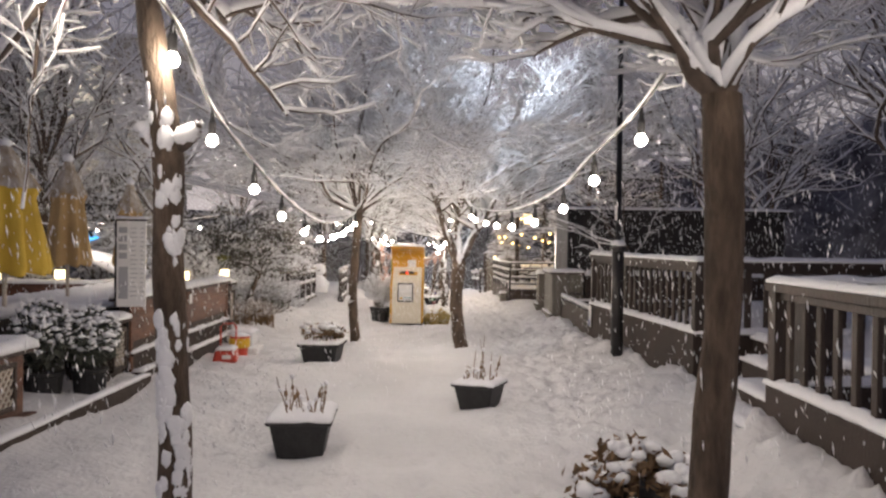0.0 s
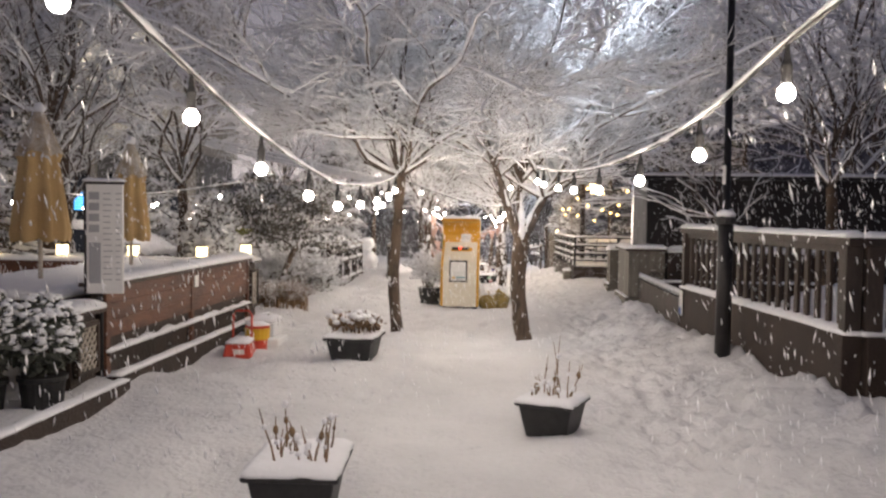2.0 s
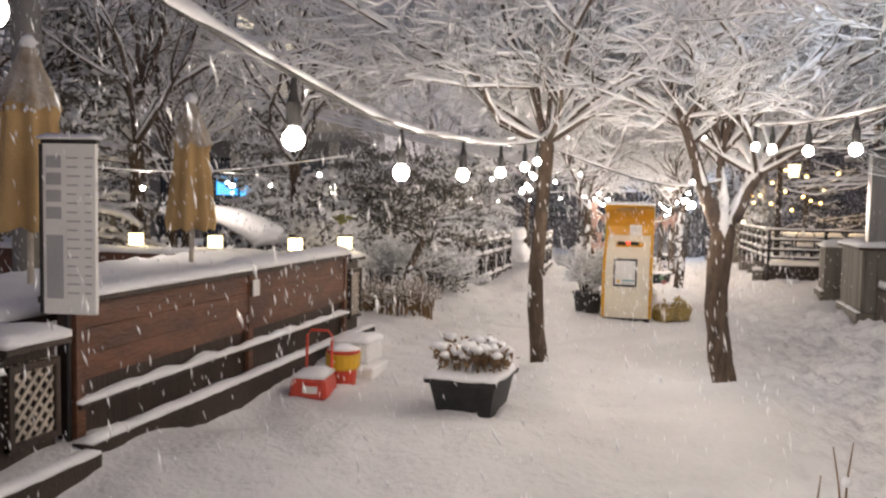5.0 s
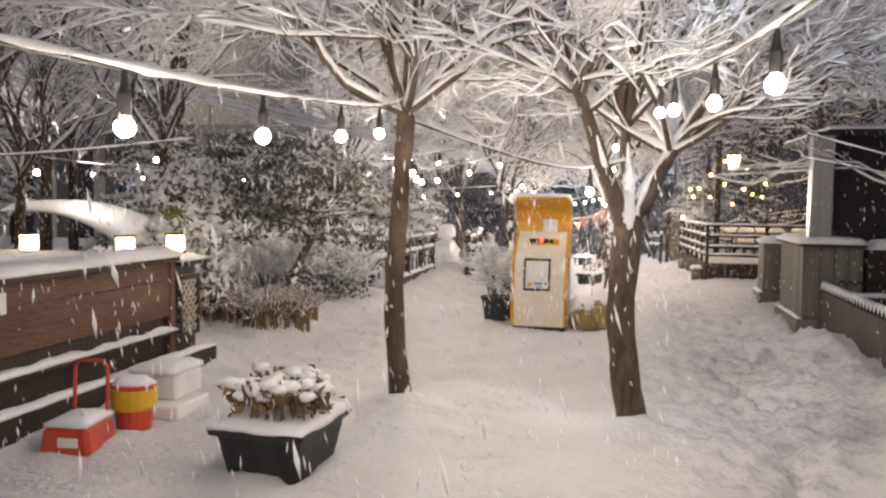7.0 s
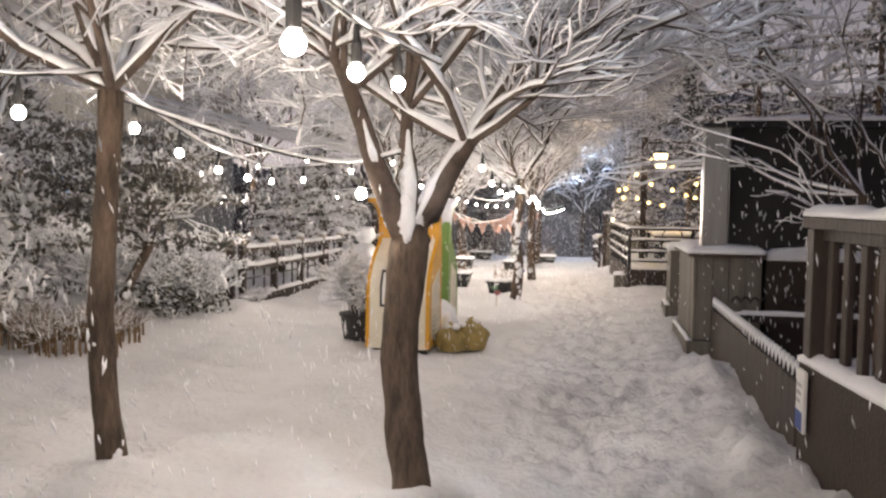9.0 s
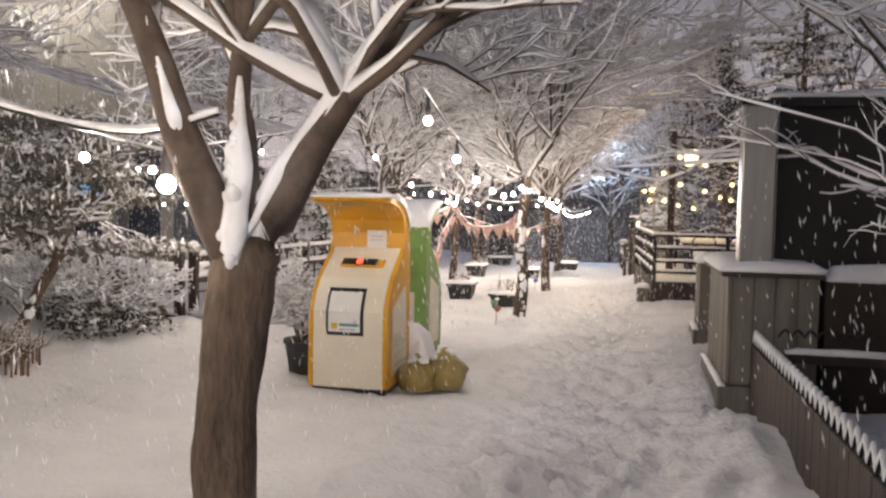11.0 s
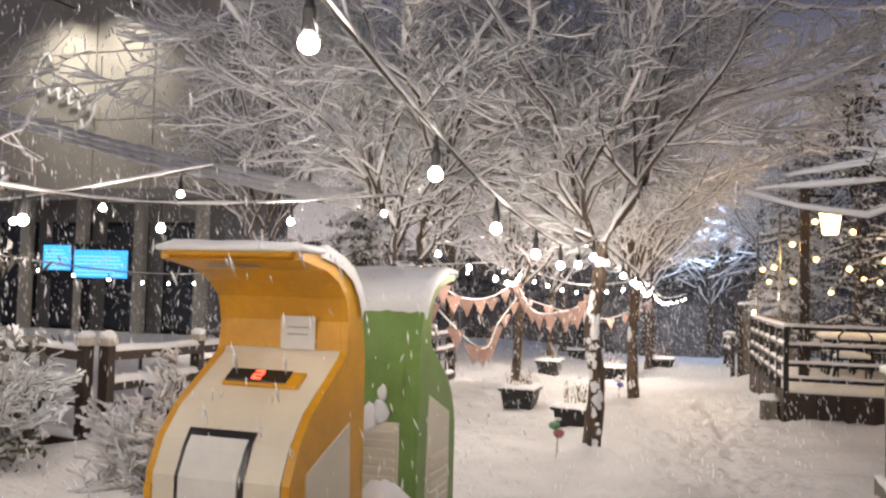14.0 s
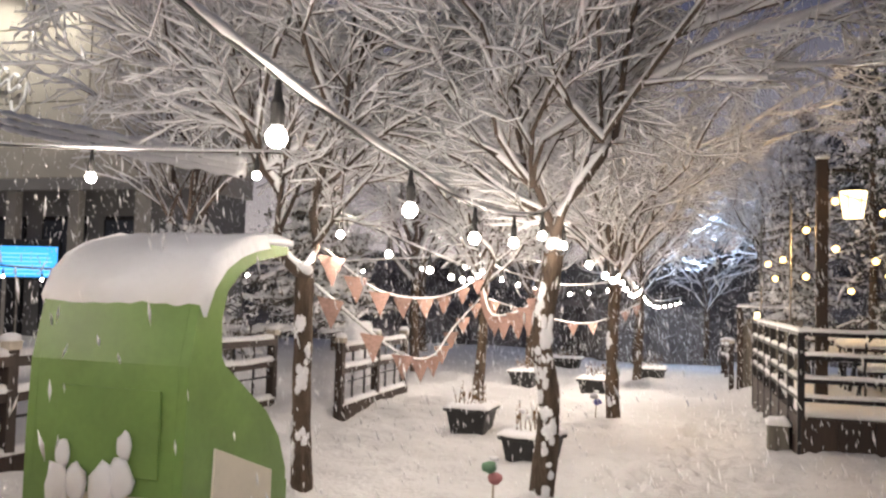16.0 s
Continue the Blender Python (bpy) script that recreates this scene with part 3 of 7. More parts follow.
    limbs += umbrella_limbs(rng, (-0.05, 20.6, 1.8), 7, 2.4, 1.9) + umbrella_limbs(rng, (0.4, 20.6, 2.1), 7, 2.5, 1.7, 0.4)
    tree(6, [(0.04, 20.62, gz(0.04, 20.6)), (0.09, 20.62, 0.3), (0.03, 20.62, 0.8), h], [0.085, 0.072, 0.07, 0.075], limbs, [0.042, 0.042] + [0.019] * 14,
         "bare tree with snow-spattered trunk and broad crown", counts=(8, 8, 6), patches=80, deep=1.25)
    h = (-0.02, 25.4, 1.2)
    tree(7, [(-0.02, 25.4, gz(0, 25.4)), (-0.05, 25.4, 0.4), h], [0.085, 0.07, 0.07], umbrella_limbs(rng, h, 9, 2.4, 2.2) + umbrella_limbs(rng, h, 4, 1.2, 3.2), [0.027] * 13,
         "bare tree with straight trunk and snowy crown", counts=(7, 6, 4), patches=10, deep=1.3)
    h = (-2.0, 26.6, 1.2)
    tree(8, [(-2.05, 26.6, gz(-2, 26.6)), (-2.0, 26.6, 0.4), h], [0.085, 0.07, 0.07], umbrella_limbs(rng, h, 9, 2.4, 2.2) + umbrella_limbs(rng, h, 4, 1.2, 3.2), [0.027] * 13,
         "bare tree beside a planter tub with snowy crown", counts=(7, 6, 4), patches=10, deep=1.3)
    h = (-0.3, 32.5, 1.2)
    tree(9, [(-0.35, 32.5, gz(-0.3, 32.5)), (-0.3, 32.5, 0.3), h], [0.09, 0.075, 0.07], umbrella_limbs(rng, h, 9, 2.4, 2.3) + umbrella_limbs(rng, h, 4, 1.2, 3.2), [0.027] * 13,
         "far bare tree with snowy crown over the path", counts=(6, 5, 4), patches=0)


build_trees()


# ---- festoon lights ----
def bulb_meshes():
    bm = bmesh.new()
    bmesh.ops.create_icosphere(bm, subdivisions=3, radius=0.027)
    for v in bm.verts:
        if v.co.z > 0:
            k = 1 - 0.35 * (v.co.z / 0.027) ** 2
            v.co.x, v.co.y, v.co.z = v.co.x * k, v.co.y * k, v.co.z * 1.2
    glass = bpy.data.meshes.new("glass_bulb")
    bm.to_mesh(glass)
    bm.free()
    smooth(glass)
    glass.materials.append(BULB)
    sock = bpy.data.meshes.new("socket")
    bm = lathe([(0.013, 0.027), (0.018, 0.031), (0.018, 0.085), (0.012, 0.1), (0.006, 0.15)], 10)
    bm.to_mesh(sock)
    bm.free()
    sock.materials.append(CABLE)
    return glass, sock


GLASS, SOCKET = bulb_meshes()


def festoon(label, points, bulbs, size=1.0, lit_every=1, watts=BULB_WATTS, drop=0.15, snow=0.0135):
    """A cable through points, with bulbs hanging at the given places."""
    ob = thing("festoon_light", (0, 0, 0), label, "string light", "festoon strings")
    line = spline(points, 6 * len(points))
    part("cable", tube(line, 0.007, 6), CABLE, ob)
    up = line.copy()
    up[:, 2] += 0.012
    fine = spline(up, 10 * len(points))
    lump = np.array([0.85 + 0.9 * noise.noise((p[0] * 7, p[1] * 7, p[2] * 7)) + 0.35 * noise.noise((p[0] * 23, p[1] * 23, 1.0)) for p in fine])
    part("snow_cover", tube(fine, snow * np.clip(lump, 0.3, 1.7), 7), SNOW, ob, "lumpy ridge of snow on the cable", shade=True)
    for i, p in enumerate(bulbs):
        b = part_mesh("bulb", GLASS, BULB, ob, "glowing round bulb")
        b.matrix_world = Matrix.Translation(p) @ Matrix.Scale(size, 4)
        b.visible_shadow = False
        s = new("socket", SOCKET)
        s.parent = b
        if lit_every and i % lit_every == 0:
            lamp("bulb_light", p, watts * lit_every, WARM, 0.05)
    return ob


def along(points, count, drop=0.15, start=0.5):
    line = spline(points, 200)
    out = []
    for i in range(count):
        p = line[int((i + start) / count * 199)]
        out.append((p[0], p[1], p[2] - drop))
    return out


def raised(bulbs, first, last):
    return [first] + [(x, y, z + 0.15) for x, y, z in bulbs] + [last]


def build_festoons():
    left = [(-1.0, 3.08, 2.05), (-1.1, 3.98, 1.86), (-1.09, 4.83, 1.68), (-1.1, 5.71, 1.55), (-1.1, 6.65, 1.45), (-1.1, 7.5, 1.40), (-1.1, 8.4, 1.42), (-1.1, 9.27, 1.46), (-1.12, 10.2, 1.53), (-1.15, 10.95, 1.60)]
    festoon("white bulb string hung between two bare trees", raised(left, (-1.06, 2.6, 2.3), (-1.18, 11.6, 1.86)), left, watts=7)
    right = [(0.9, 3.84, 1.87), (0.83, 4.63, 1.74), (0.80, 5.6, 1.62), (0.72, 6.6, 1.55), (0.63, 7.7, 1.53), (0.56, 8.8, 1.56), (0.49, 9.6, 1.60), (0.4, 10.4, 1.66), (0.37, 11.1, 1.72)]
    festoon("white bulb string hung along the path between trees", raised(right, (0.95, 2.8, 2.3), (0.42, 11.75, 1.9)), right, watts=9)
    mid = [(0.13, 13.8, 1.98), (0.13, 14.8, 1.76), (0.10, 15.9, 1.58), (0.08, 16.9, 1.45), (0.07, 17.9, 1.37), (0.06, 18.8, 1.33), (0.06, 19.6, 1.36), (0.08, 20.3, 1.45)]
    festoon("white bulb string sagging past the kiosks", raised(mid, (0.1, 12.0, 2.5), (0.1, 20.6, 1.7)), mid, watts=9)
    # Only the first bulb shows; the rest are unseen, added to light the trunks.
    back = [(-1.62, 3.35, 2.36), (-1.15, 2.1, 2.15), (-1.1, 1.0, 2.0), (-1.1, -0.2, 1.95)]
    festoon("bulb string behind the first slender tree, unseen bulbs added", [(-2.6, 4.4, 2.9)] + [(x, y, z + 0.15) for x, y, z in back] + [(-1.1, -1.4, 2.2)], back)
    # All bulbs here are out of view, added as fill on the forked tree.
    back = [(1.1, 1.9, 2.25), (1.1, 0.9, 2.1), (1.1, -0.2, 2.05)]
    festoon("added bulb string, unseen, behind the first forked tree", [(0.95, 2.8, 2.45)] + [(x, y, z + 0.15) for x, y, z in back] + [(1.1, -1.4, 2.3)], back)
    cross = [(-1.18, 11.7, 1.75), (-0.5, 11.9, 1.52), (-0.1, 11.95, 1.45), (0.2, 11.9, 1.5)]
    festoon("cable and bulbs slung between the paired trees", cross, [(-0.02, 12.0, 1.30)], watts=10)
    p = [(0.1, 20.6, 1.6), (0.25, 21.8, 1.42), (0.2, 23.4, 1.38), (0.0, 25.4, 1.5)]
    festoon("bulb string between two trunks further along", p, along(p, 6), lit_every=2, watts=11)
    p = [(0.0, 25.4, 1.5), (-0.1, 28.5, 1.25), (-0.3, 32.5, 1.35)]
    festoon("distant bulb string over the snowy path", p, along(p, 8), lit_every=4, watts=20)
    p = [(-0.3, 32.5, 1.3), (-0.2, 36, 1.0), (0.2, 41, 1.1)]
    festoon("small bulb string where the path ends", p, along(p, 10), lit_every=5, watts=20)
    p = [(-1.18, 11.7, 1.8), (-1.75, 14.2, 1.62), (-2.2, 17.2, 1.62), (-1.6, 20.2, 2.0)]
    festoon("bulb string from tree to tree behind the kiosks", p, along(p, 8), lit_every=2, watts=11)
    p = [(-1.45, 20.3, 1.65), (-1.2, 22.0, 1.40), (-1.6, 24.5, 1.38), (-2.0, 26.6, 1.55)]
    festoon("bulb string along the second row of trees", p, along(p, 8), lit_every=2, watts=11)
    p = [(-2.0, 26.6, 1.5), (-1.3, 29.0, 1.25), (-0.3, 32.5, 1.45)]
    festoon("bulb string crossing over between far trees", p, along(p, 10), lit_every=5, watts=20)
    p = [(-9.0, 16.0, 1.95), (-6.8, 16.8, 1.65), (-4.4, 17.5, 1.62), (-2.0, 17.6, 1.9)]
    festoon("bulb string over the garden seating", p, along(p, 11), size=0.85, lit_every=3, watts=6)
    p = [(-6.6, 9.4, 2.0), (-5.6, 10.6, 1.62), (-4.7, 12.0, 1.52), (-3.6, 13.4, 1.75)]
    festoon("bulb string over the snowy terrace tables", p, along(p, 6), size=0.8, lit_every=3, watts=4)
    p = [(-11.0, 24.0, 1.55), (-8.0, 24.6, 1.25), (-5.5, 25.0, 1.35), (-2.0, 26.5, 1.6)]
    festoon("small bulb string below the far screen", p, along(p, 16), size=0.8, lit_every=8)


build_festoons()


# ---- left: counter, menu board, pots, parasols ----
def lattice_panel(ob, y0, y1, z0, z1, x, mat=WOOD_PALE):
    """A crossed lattice in a frame, in a plane of constant x."""
    for lo, hi in [((x - 0.02, y0, z0), (x + 0.02, y1, z0 + 0.035)), ((x - 0.02, y0, z1 - 0.035), (x + 0.02, y1, z1)), ((x - 0.021, y0, z0), (x + 0.021, y0 + 0.035, z1)), ((x - 0.021, y1 - 0.035, z0), (x + 0.021, y1, z1))]:
        part("frame", box(lo, hi), WOOD_DARK, ob)
    w, hgt = y1 - y0, z1 - z0
    bm = bmesh.new()
    n = int((w + hgt) / 0.07)
    for i in range(n):
        for s in (1, -1):
            c = -hgt + (i + 0.5) * (w + hgt) / n
            lo, hi = max(c, 0), min(c + hgt, w)
            if hi - lo < 0.02:
                continue
            za, zb = lo - c, hi - c
            ya, yb = (y0 + lo, y0 + hi) if s > 0 else (y1 - lo, y1 - hi)
            b = beam((x + s * 0.004, ya, z0 + za), (x + s * 0.004, yb, z0 + zb), 0.006, 0.019, 0)
            me = bpy.data.meshes.new("tmp")
            b.to_mesh(me)
            b.free()
            bm.from_mesh(me)
            bpy.data.meshes.remove(me)
    part("lattice", bm, mat, ob, "pale crossed lattice")


def lamp_box(place, label="cube lantern glowing warm yellow", s=0.1, plant=False):
    ob = thing("table_lamp", place, label, "lamp", "cube lanterns")
    part("base", box((-s * 0.55, -s * 0.55, 0), (s * 0.55, s * 0.55, 0.02)), WOOD_DARK, ob)
    g = part("glass", box((-s / 2, -s / 2, 0.02), (s / 2, s / 2, 0.02 + s * 1.15), 0.01), LAMP_GLOW, ob, "glowing frosted glass")
    part("lid", box((-s * 0.55, -s * 0.55, 0.02 + s * 1.15), (s * 0.55, s * 0.55, 0.035 + s * 1.15)), WOOD_DARK, ob)
    if plant:
        rng = np.random.default_rng(3)
        bms = [clump(rng, (rng.normal(0, 0.05), rng.normal(0, 0.05), 0.16 + s + rng.uniform(0, 0.08)), rng.uniform(0.018, 0.035), 0.7, 1) for i in range(18)]
        part("foliage", merge(bms), material("yellow_green_leaf", (0.25, 0.24, 0.06), 0.7), ob, "yellowish leaves over the lamp", shade=True)
    g.visible_shadow = False
    lamp("lantern_bulb", (place[0], place[1], place[2] + 0.08), 3, (1.0, 0.76, 0.4), 0.04)
    return ob


def build_counter():
    x = -3.14
    y0, y1 = 8.45, 12.25
    ob = thing("bar_counter", (0, 0, 0), "long brown boarded outdoor counter with a snowy ledge", "counter")
    part("body", box((x - 0.12, y0, -0.2), (x - 0.045, y1, 0.74)), WOOD_DARK, ob)
    top = part("top_plank", box((x - 0.22, y0 - 0.02, 0.74), (x + 0.04, y1 + 0.02, 0.775)), WOOD_DARK, ob)
    ym = 10.33
    for a, c in ((y0, ym - 0.004), (ym + 0.004, y1)):
        for j in range(3):
            z = 0.33 + 0.41 * j / 3
            part("board", box((x - 0.04, a + 0.002, z + 0.001), (x - 0.006 + 0.003 * (j % 2), c - 0.002, z + 0.41 / 3 - 0.001), 0.003), WOOD, ob)
    for yy in (y0 + 0.03, ym, y1 - 0.03):
        part("post", box((x - 0.03, yy - 0.035, -0.2), (x + 0.006, yy + 0.035, 0.738)), WOOD, ob)
    part("lower_shelf", box((x - 0.04, y0, 0.19), (x + 0.03, y1, 0.215)), WOOD_DARK, ob)
    part("foot_rail", box((x + 0.05, y0 - 0.1, -0.2), (x + 0.17, y1 + 0.35, 0.045)), WALL_BROWN, ob, "low brown boarded kerb")
    tagged(part("snow_bed", snow_slab(x - 0.23, x + 0.06, y0 - 0.02, ym - 0.01, 0.776, 0.055, seed=1), SNOW, None, shade=True), "thin snow along the counter top", "snow")
    tagged(part("snow_bed", snow_slab(x - 0.23, x + 0.05, ym + 0.012, y1 + 0.02, 0.776, 0.07, seed=31), SNOW, None, shade=True), "deeper snow along the counter's far half", "snow")
    tagged(part("snow_ridge", snow_slab(x + 0.055, x + 0.172, y0 - 0.1, y1 + 0.35, 0.046, 0.035, seed=2, rough=0.8), SNOW, None, shade=True), "snow on the low kerb of the counter", "snow")
    tagged(part("snow_strip", snow_slab(x - 0.035, x + 0.035, y0, y1, 0.216, 0.045, seed=2, rough=0.9), SNOW, None, shade=True), "snow lying on the counter's shelf", "snow")
    # end pillar with lattice
    end = thing("lattice_pillar", (0, 0, 0), "square brown pillar with a pale lattice front", "pillar", "lattice pillars")
    part("body", box((x - 0.30, y1 + 0.05, -0.2), (x - 0.03, y1 + 0.38, 0.70)), WOOD_DARK, end)
    lattice_panel(end, y1 + 0.06, y1 + 0.37, 0.14, 0.62, x)
    part("cap", box((x - 0.34, y1 + 0.03, 0.70), (x + 0.04, y1 + 0.42, 0.73)), WOOD_DARK, end)
    part("snow_cap", snow_slab(x - 0.34, x + 0.04, y1 + 0.03, y1 + 0.42, 0.731, 0.05, seed=4), SNOW, end, shade=True)
    lamp_box((x - 0.10, y1 + 0.2, 0.785), "cube lantern with yellow leaves on the pillar", 0.11, True)
    for xx in (-3.98, -4.92, -5.9, -6.9):
        lamp_box((xx, 12.92, 0.72), s=0.12)
    near = thing("lattice_pillar", (0, 0, 0), "square brown pillar with lattice and a snow cushion", "pillar", "lattice pillars")
    part("body", box((x - 0.42, 7.95, -0.2), (x - 0.03, 8.33, 0.56)), WOOD_DARK, near)
    lattice_panel(near, 7.97, 8.31, 0.1, 0.5, x)
    part("cap", box((x - 0.45, 7.92, 0.56), (x + 0.05, 8.36, 0.59)), WOOD_DARK, near)
    part("snow_cap", snow_slab(x - 0.45, x + 0.05, 7.92, 8.36, 0.591, 0.07, seed=5), SNOW, near, shade=True)
    # terrace table tops behind the counter
    deck = thing("terrace_table", (0, 0, 0), "long terrace table buried under deep snow", "table")
    part("tabletop", box((x - 1.75, 8.3, 0.60), (x - 0.35, 12.6, 0.64)), WOOD_DARK, deck)
    for yy in (8.5, 10.4, 12.4):
        for xx in (x - 1.65, x - 0.65):
            part("leg", box((xx - 0.03, yy - 0.03, -0.1), (xx + 0.03, yy + 0.03, 0.60)), WOOD_DARK, deck)
    part("snow_cover", snow_slab(x - 1.76, x - 0.34, 8.29, 12.61, 0.641, 0.09, 0.1, seed=6), SNOW, deck, shade=True)
    # the nearer counter with a lattice front
    c2 = thing("bar_counter", (0, 0, 0), "short brown counter with lattice front, deep snow on top", "counter")
    part("body", box((x - 0.95, 4.6, -0.2), (x - 0.03, 6.35, 0.52)), WOOD, c2)
    lattice_panel(c2, 5.75, 6.15, 0.12, 0.47, x + 0.005)
    lattice_panel(c2, 5.2, 5.6, 0.12, 0.47, x + 0.005)
    part("plinth", box((x - 0.03, 4.6, -0.2), (x + 0.06, 6.38, 0.06)), WOOD, c2)
    part("cap", box((x - 1.0, 4.55, 0.52), (x + 0.05, 6.4, 0.55)), WOOD_DARK, c2)
    part("snow_cap", snow_slab(x - 1.0, x + 0.06, 4.55, 6.41, 0.551, 0.09, seed=8), SNOW, c2, shade=True)
    c3 = thing("bar_counter", (0, 0, 0), "counter block behind the potted shrubs, snow covered", "counter")
    part("body", box((x - 1.9, 6.75, -0.2), (x - 0.75, 8.2, 0.66)), WOOD_DARK, c3)
    part("snow_cap", snow_slab(x - 1.95, x - 0.7, 6.7, 8.25, 0.661, 0.12, seed=9), SNOW, c3, shade=True)
    # kerb of the flower bed
    kerb = part("bed_kerb", beam((-2.92, 4.6, -0.08), (-2.92, 8.3, -0.08), 0.09, 0.22), WALL_BROWN)
    tagged(kerb, "low dark kerb edging a snowy bed", "kerb")
    tagged(part("snow_ridge", snow_slab(-2.97, -2.87, 4.6, 8.3, 0.031, 0.04, seed=12), SNOW, None, shade=True), "narrow ridge of snow on the kerb", "snow")


build_counter()


def build_tag():
    ob = thing("hanging_tag", (-3.11, 10.36, 0.66), "small white tag hanging on the counter", "tag")
    part("tag", box((-0.006, -0.05, -0.08), (0.006, 0.05, 0.04), 0.005), PAPER, ob)
    part("cord", tube([(0, 0, 0.04), (-0.004, 0, 0.11)], 0.003, 5), CABLE, ob)


build_tag()


def build_menu_board():
    ob = thing("menu_board", (-3.0, 8.38, 0.0), "white standing menu board with small print", "menu board", turn=8)
    part("post", tube([(-0.15, 0.05, -0.2), (-0.15, 0.05, 1.2)], 0.014), IRON, ob)
    part("panel", box((-0.25, 0, 0.70), (0.03, 0.03, 1.56)), PAPER, ob)
    part("frame", box((-0.258, -0.004, 1.555), (0.038, 0.036, 1.575)), IRON, ob)
    part("frame", box((-0.27, -0.004, 0.70), (-0.251, 0.036, 1.554)), IRON, ob)
    part("snow_cap", snow_slab(-0.27, 0.04, -0.02, 0.05, 1.576, 0.03, 0.04), SNOW, ob, shade=True)
    rng = np.random.default_rng(8)
    part("photo", box((-0.23, -0.003, 0.78), (-0.14, 0, 1.1), 0), GREY_BAR, ob, "dark printed picture")
    for i in range(16):
        z = 1.48 - i * 0.045
        part("print_bar", box((-0.12, -0.003, z), (-0.12 + rng.uniform(0.05, 0.075), 0, z + 0.008), 0), GREY_BAR, ob)
        part("print_bar", box((-0.025, -0.003, z), (-0.025 + rng.uniform(0.03, 0.045), 0, z + 0.008), 0), GREY_BAR, ob)
    for i in range(4):
        part("photo", box((-0.23, -0.003, 1.18 + i * 0.085), (-0.15, 0, 1.24 + i * 0.085), 0), GREY_BAR, ob)


build_menu_board()


def parasol(place, height, radius, mat, label, tilt=0.0):
    """A furled parasol: deep folds that widen downwards, a pole below."""
    ob = thing("parasol", place, label, "parasol", "furled parasols", turn=tilt)
    part("pole", tube([(0, 0, -0.8), (0, 0, height * 0.99)], 0.02), WOOD_PALE, ob)
    bm = bmesh.new()
    sides, levels = 40, 16
    rings = []
    for j in range(levels):
        t = j / (levels - 1)
        r = radius * (0.07 + 0.80 * t / 0.36) if t < 0.36 else radius * (0.68 + 0.30 * (t - 0.36) / 0.64)
        if t > 0.95:
            r *= 0.9
        ring = []
        for i in range(sides):
            a = 2 * math.pi * i / sides
            f = 1 + (0.08 + 0.26 * t) * math.cos(8 * a + 0.6 * math.sin(3 * a + t)) + 0.04 * math.sin(5 * a + 4 * t)
            z = height * (1 - t * 0.52) - 0.02 * t * math.cos(8 * a)
            ring.append(bm.verts.new((r * f * math.cos(a), r * f * math.sin(a), z)))
        rings.append(ring)
    for a, b in zip(rings, rings[1:]):
        for i in range(sides):
            bm.faces.new((a[i], a[(i + 1) % sides], b[(i + 1) % sides], b[i]))
    bm.faces.new(rings[0])
    part("canopy", bm, mat, ob, shade=True)
    rings, bm = [], bmesh.new()
    for j in range(12):
        t = 0.36 * j / 11
        ring = []
        for i in range(sides):
            a = 2 * math.pi * i / sides
            r = radius * (0.07 + 0.80 * t / 0.36) * (1 + (0.08 + 0.26 * t) * math.cos(8 * a + 0.6 * math.sin(3 * a + t)) + 0.04 * math.sin(5 * a + 4 * t))
            rag = 0.06 * j / 11 * noise.noise((math.cos(a) * 3, math.sin(a) * 3, height * 7))
            r += 0.012 * (1 - 0.6 * j / 11) + 0.006 * noise.noise((a * 6, t * 30, height))
            ring.append(bm.verts.new((r * math.cos(a), r * math.sin(a), height * (1.006 - t * 0.52) - rag)))
        rings.append(ring)
    for a, b in zip(rings, rings[1:]):
        for i in range(sides):
            bm.faces.new((a[i], a[(i + 1) % sides], b[(i + 1) % sides], b[i]))
    bm.faces.new(rings[0])
    part("frost_hood", bm, FROSTED, ob, "frost and snow crusted on the furled cloth", shade=True)
    part("snow_cap", clump(np.random.default_rng(3), (0, 0, height + 0.015), 0.05, 1.1), SNOW, ob, "small cap of snow", shade=True)
    rng = np.random.default_rng(int(height * 1000))
    lumps = []
    for i in range(60):
        a, t = rng.uniform(0, 6.28), rng.uniform(0.05, 0.37)
        r = radius * (0.07 + 0.80 * min(t, 0.36) / 0.36)
        b = clump(rng, (0, 0, 0), rng.uniform(0.007, 0.015), 1.6, 1)
        bmesh.ops.transform(b, matrix=Matrix.Translation((r * math.cos(a), r * math.sin(a), height * (1 - 0.52 * t))), verts=b.verts)
        lumps.append(b)
    part("snow_patch", merge(lumps), SNOW, ob, "frosty snow on the shoulders", shade=True)
    return ob


def build_parasols():
    parasol((-3.92, 7.5, 0.0), 2.2, 0.33, CANVAS, "furled mustard yellow parasol with snow on its head")
    parasol((-4.17, 9.32, 0.0), 2.24, 0.215, CANVAS_PALE, "furled ochre parasol behind the counter, snow on top")
    parasol((-4.22, 11.3, 0.0), 2.12, 0.18, CANVAS_PALE, "slim furled ochre parasol in the terrace", 20)


build_parasols()


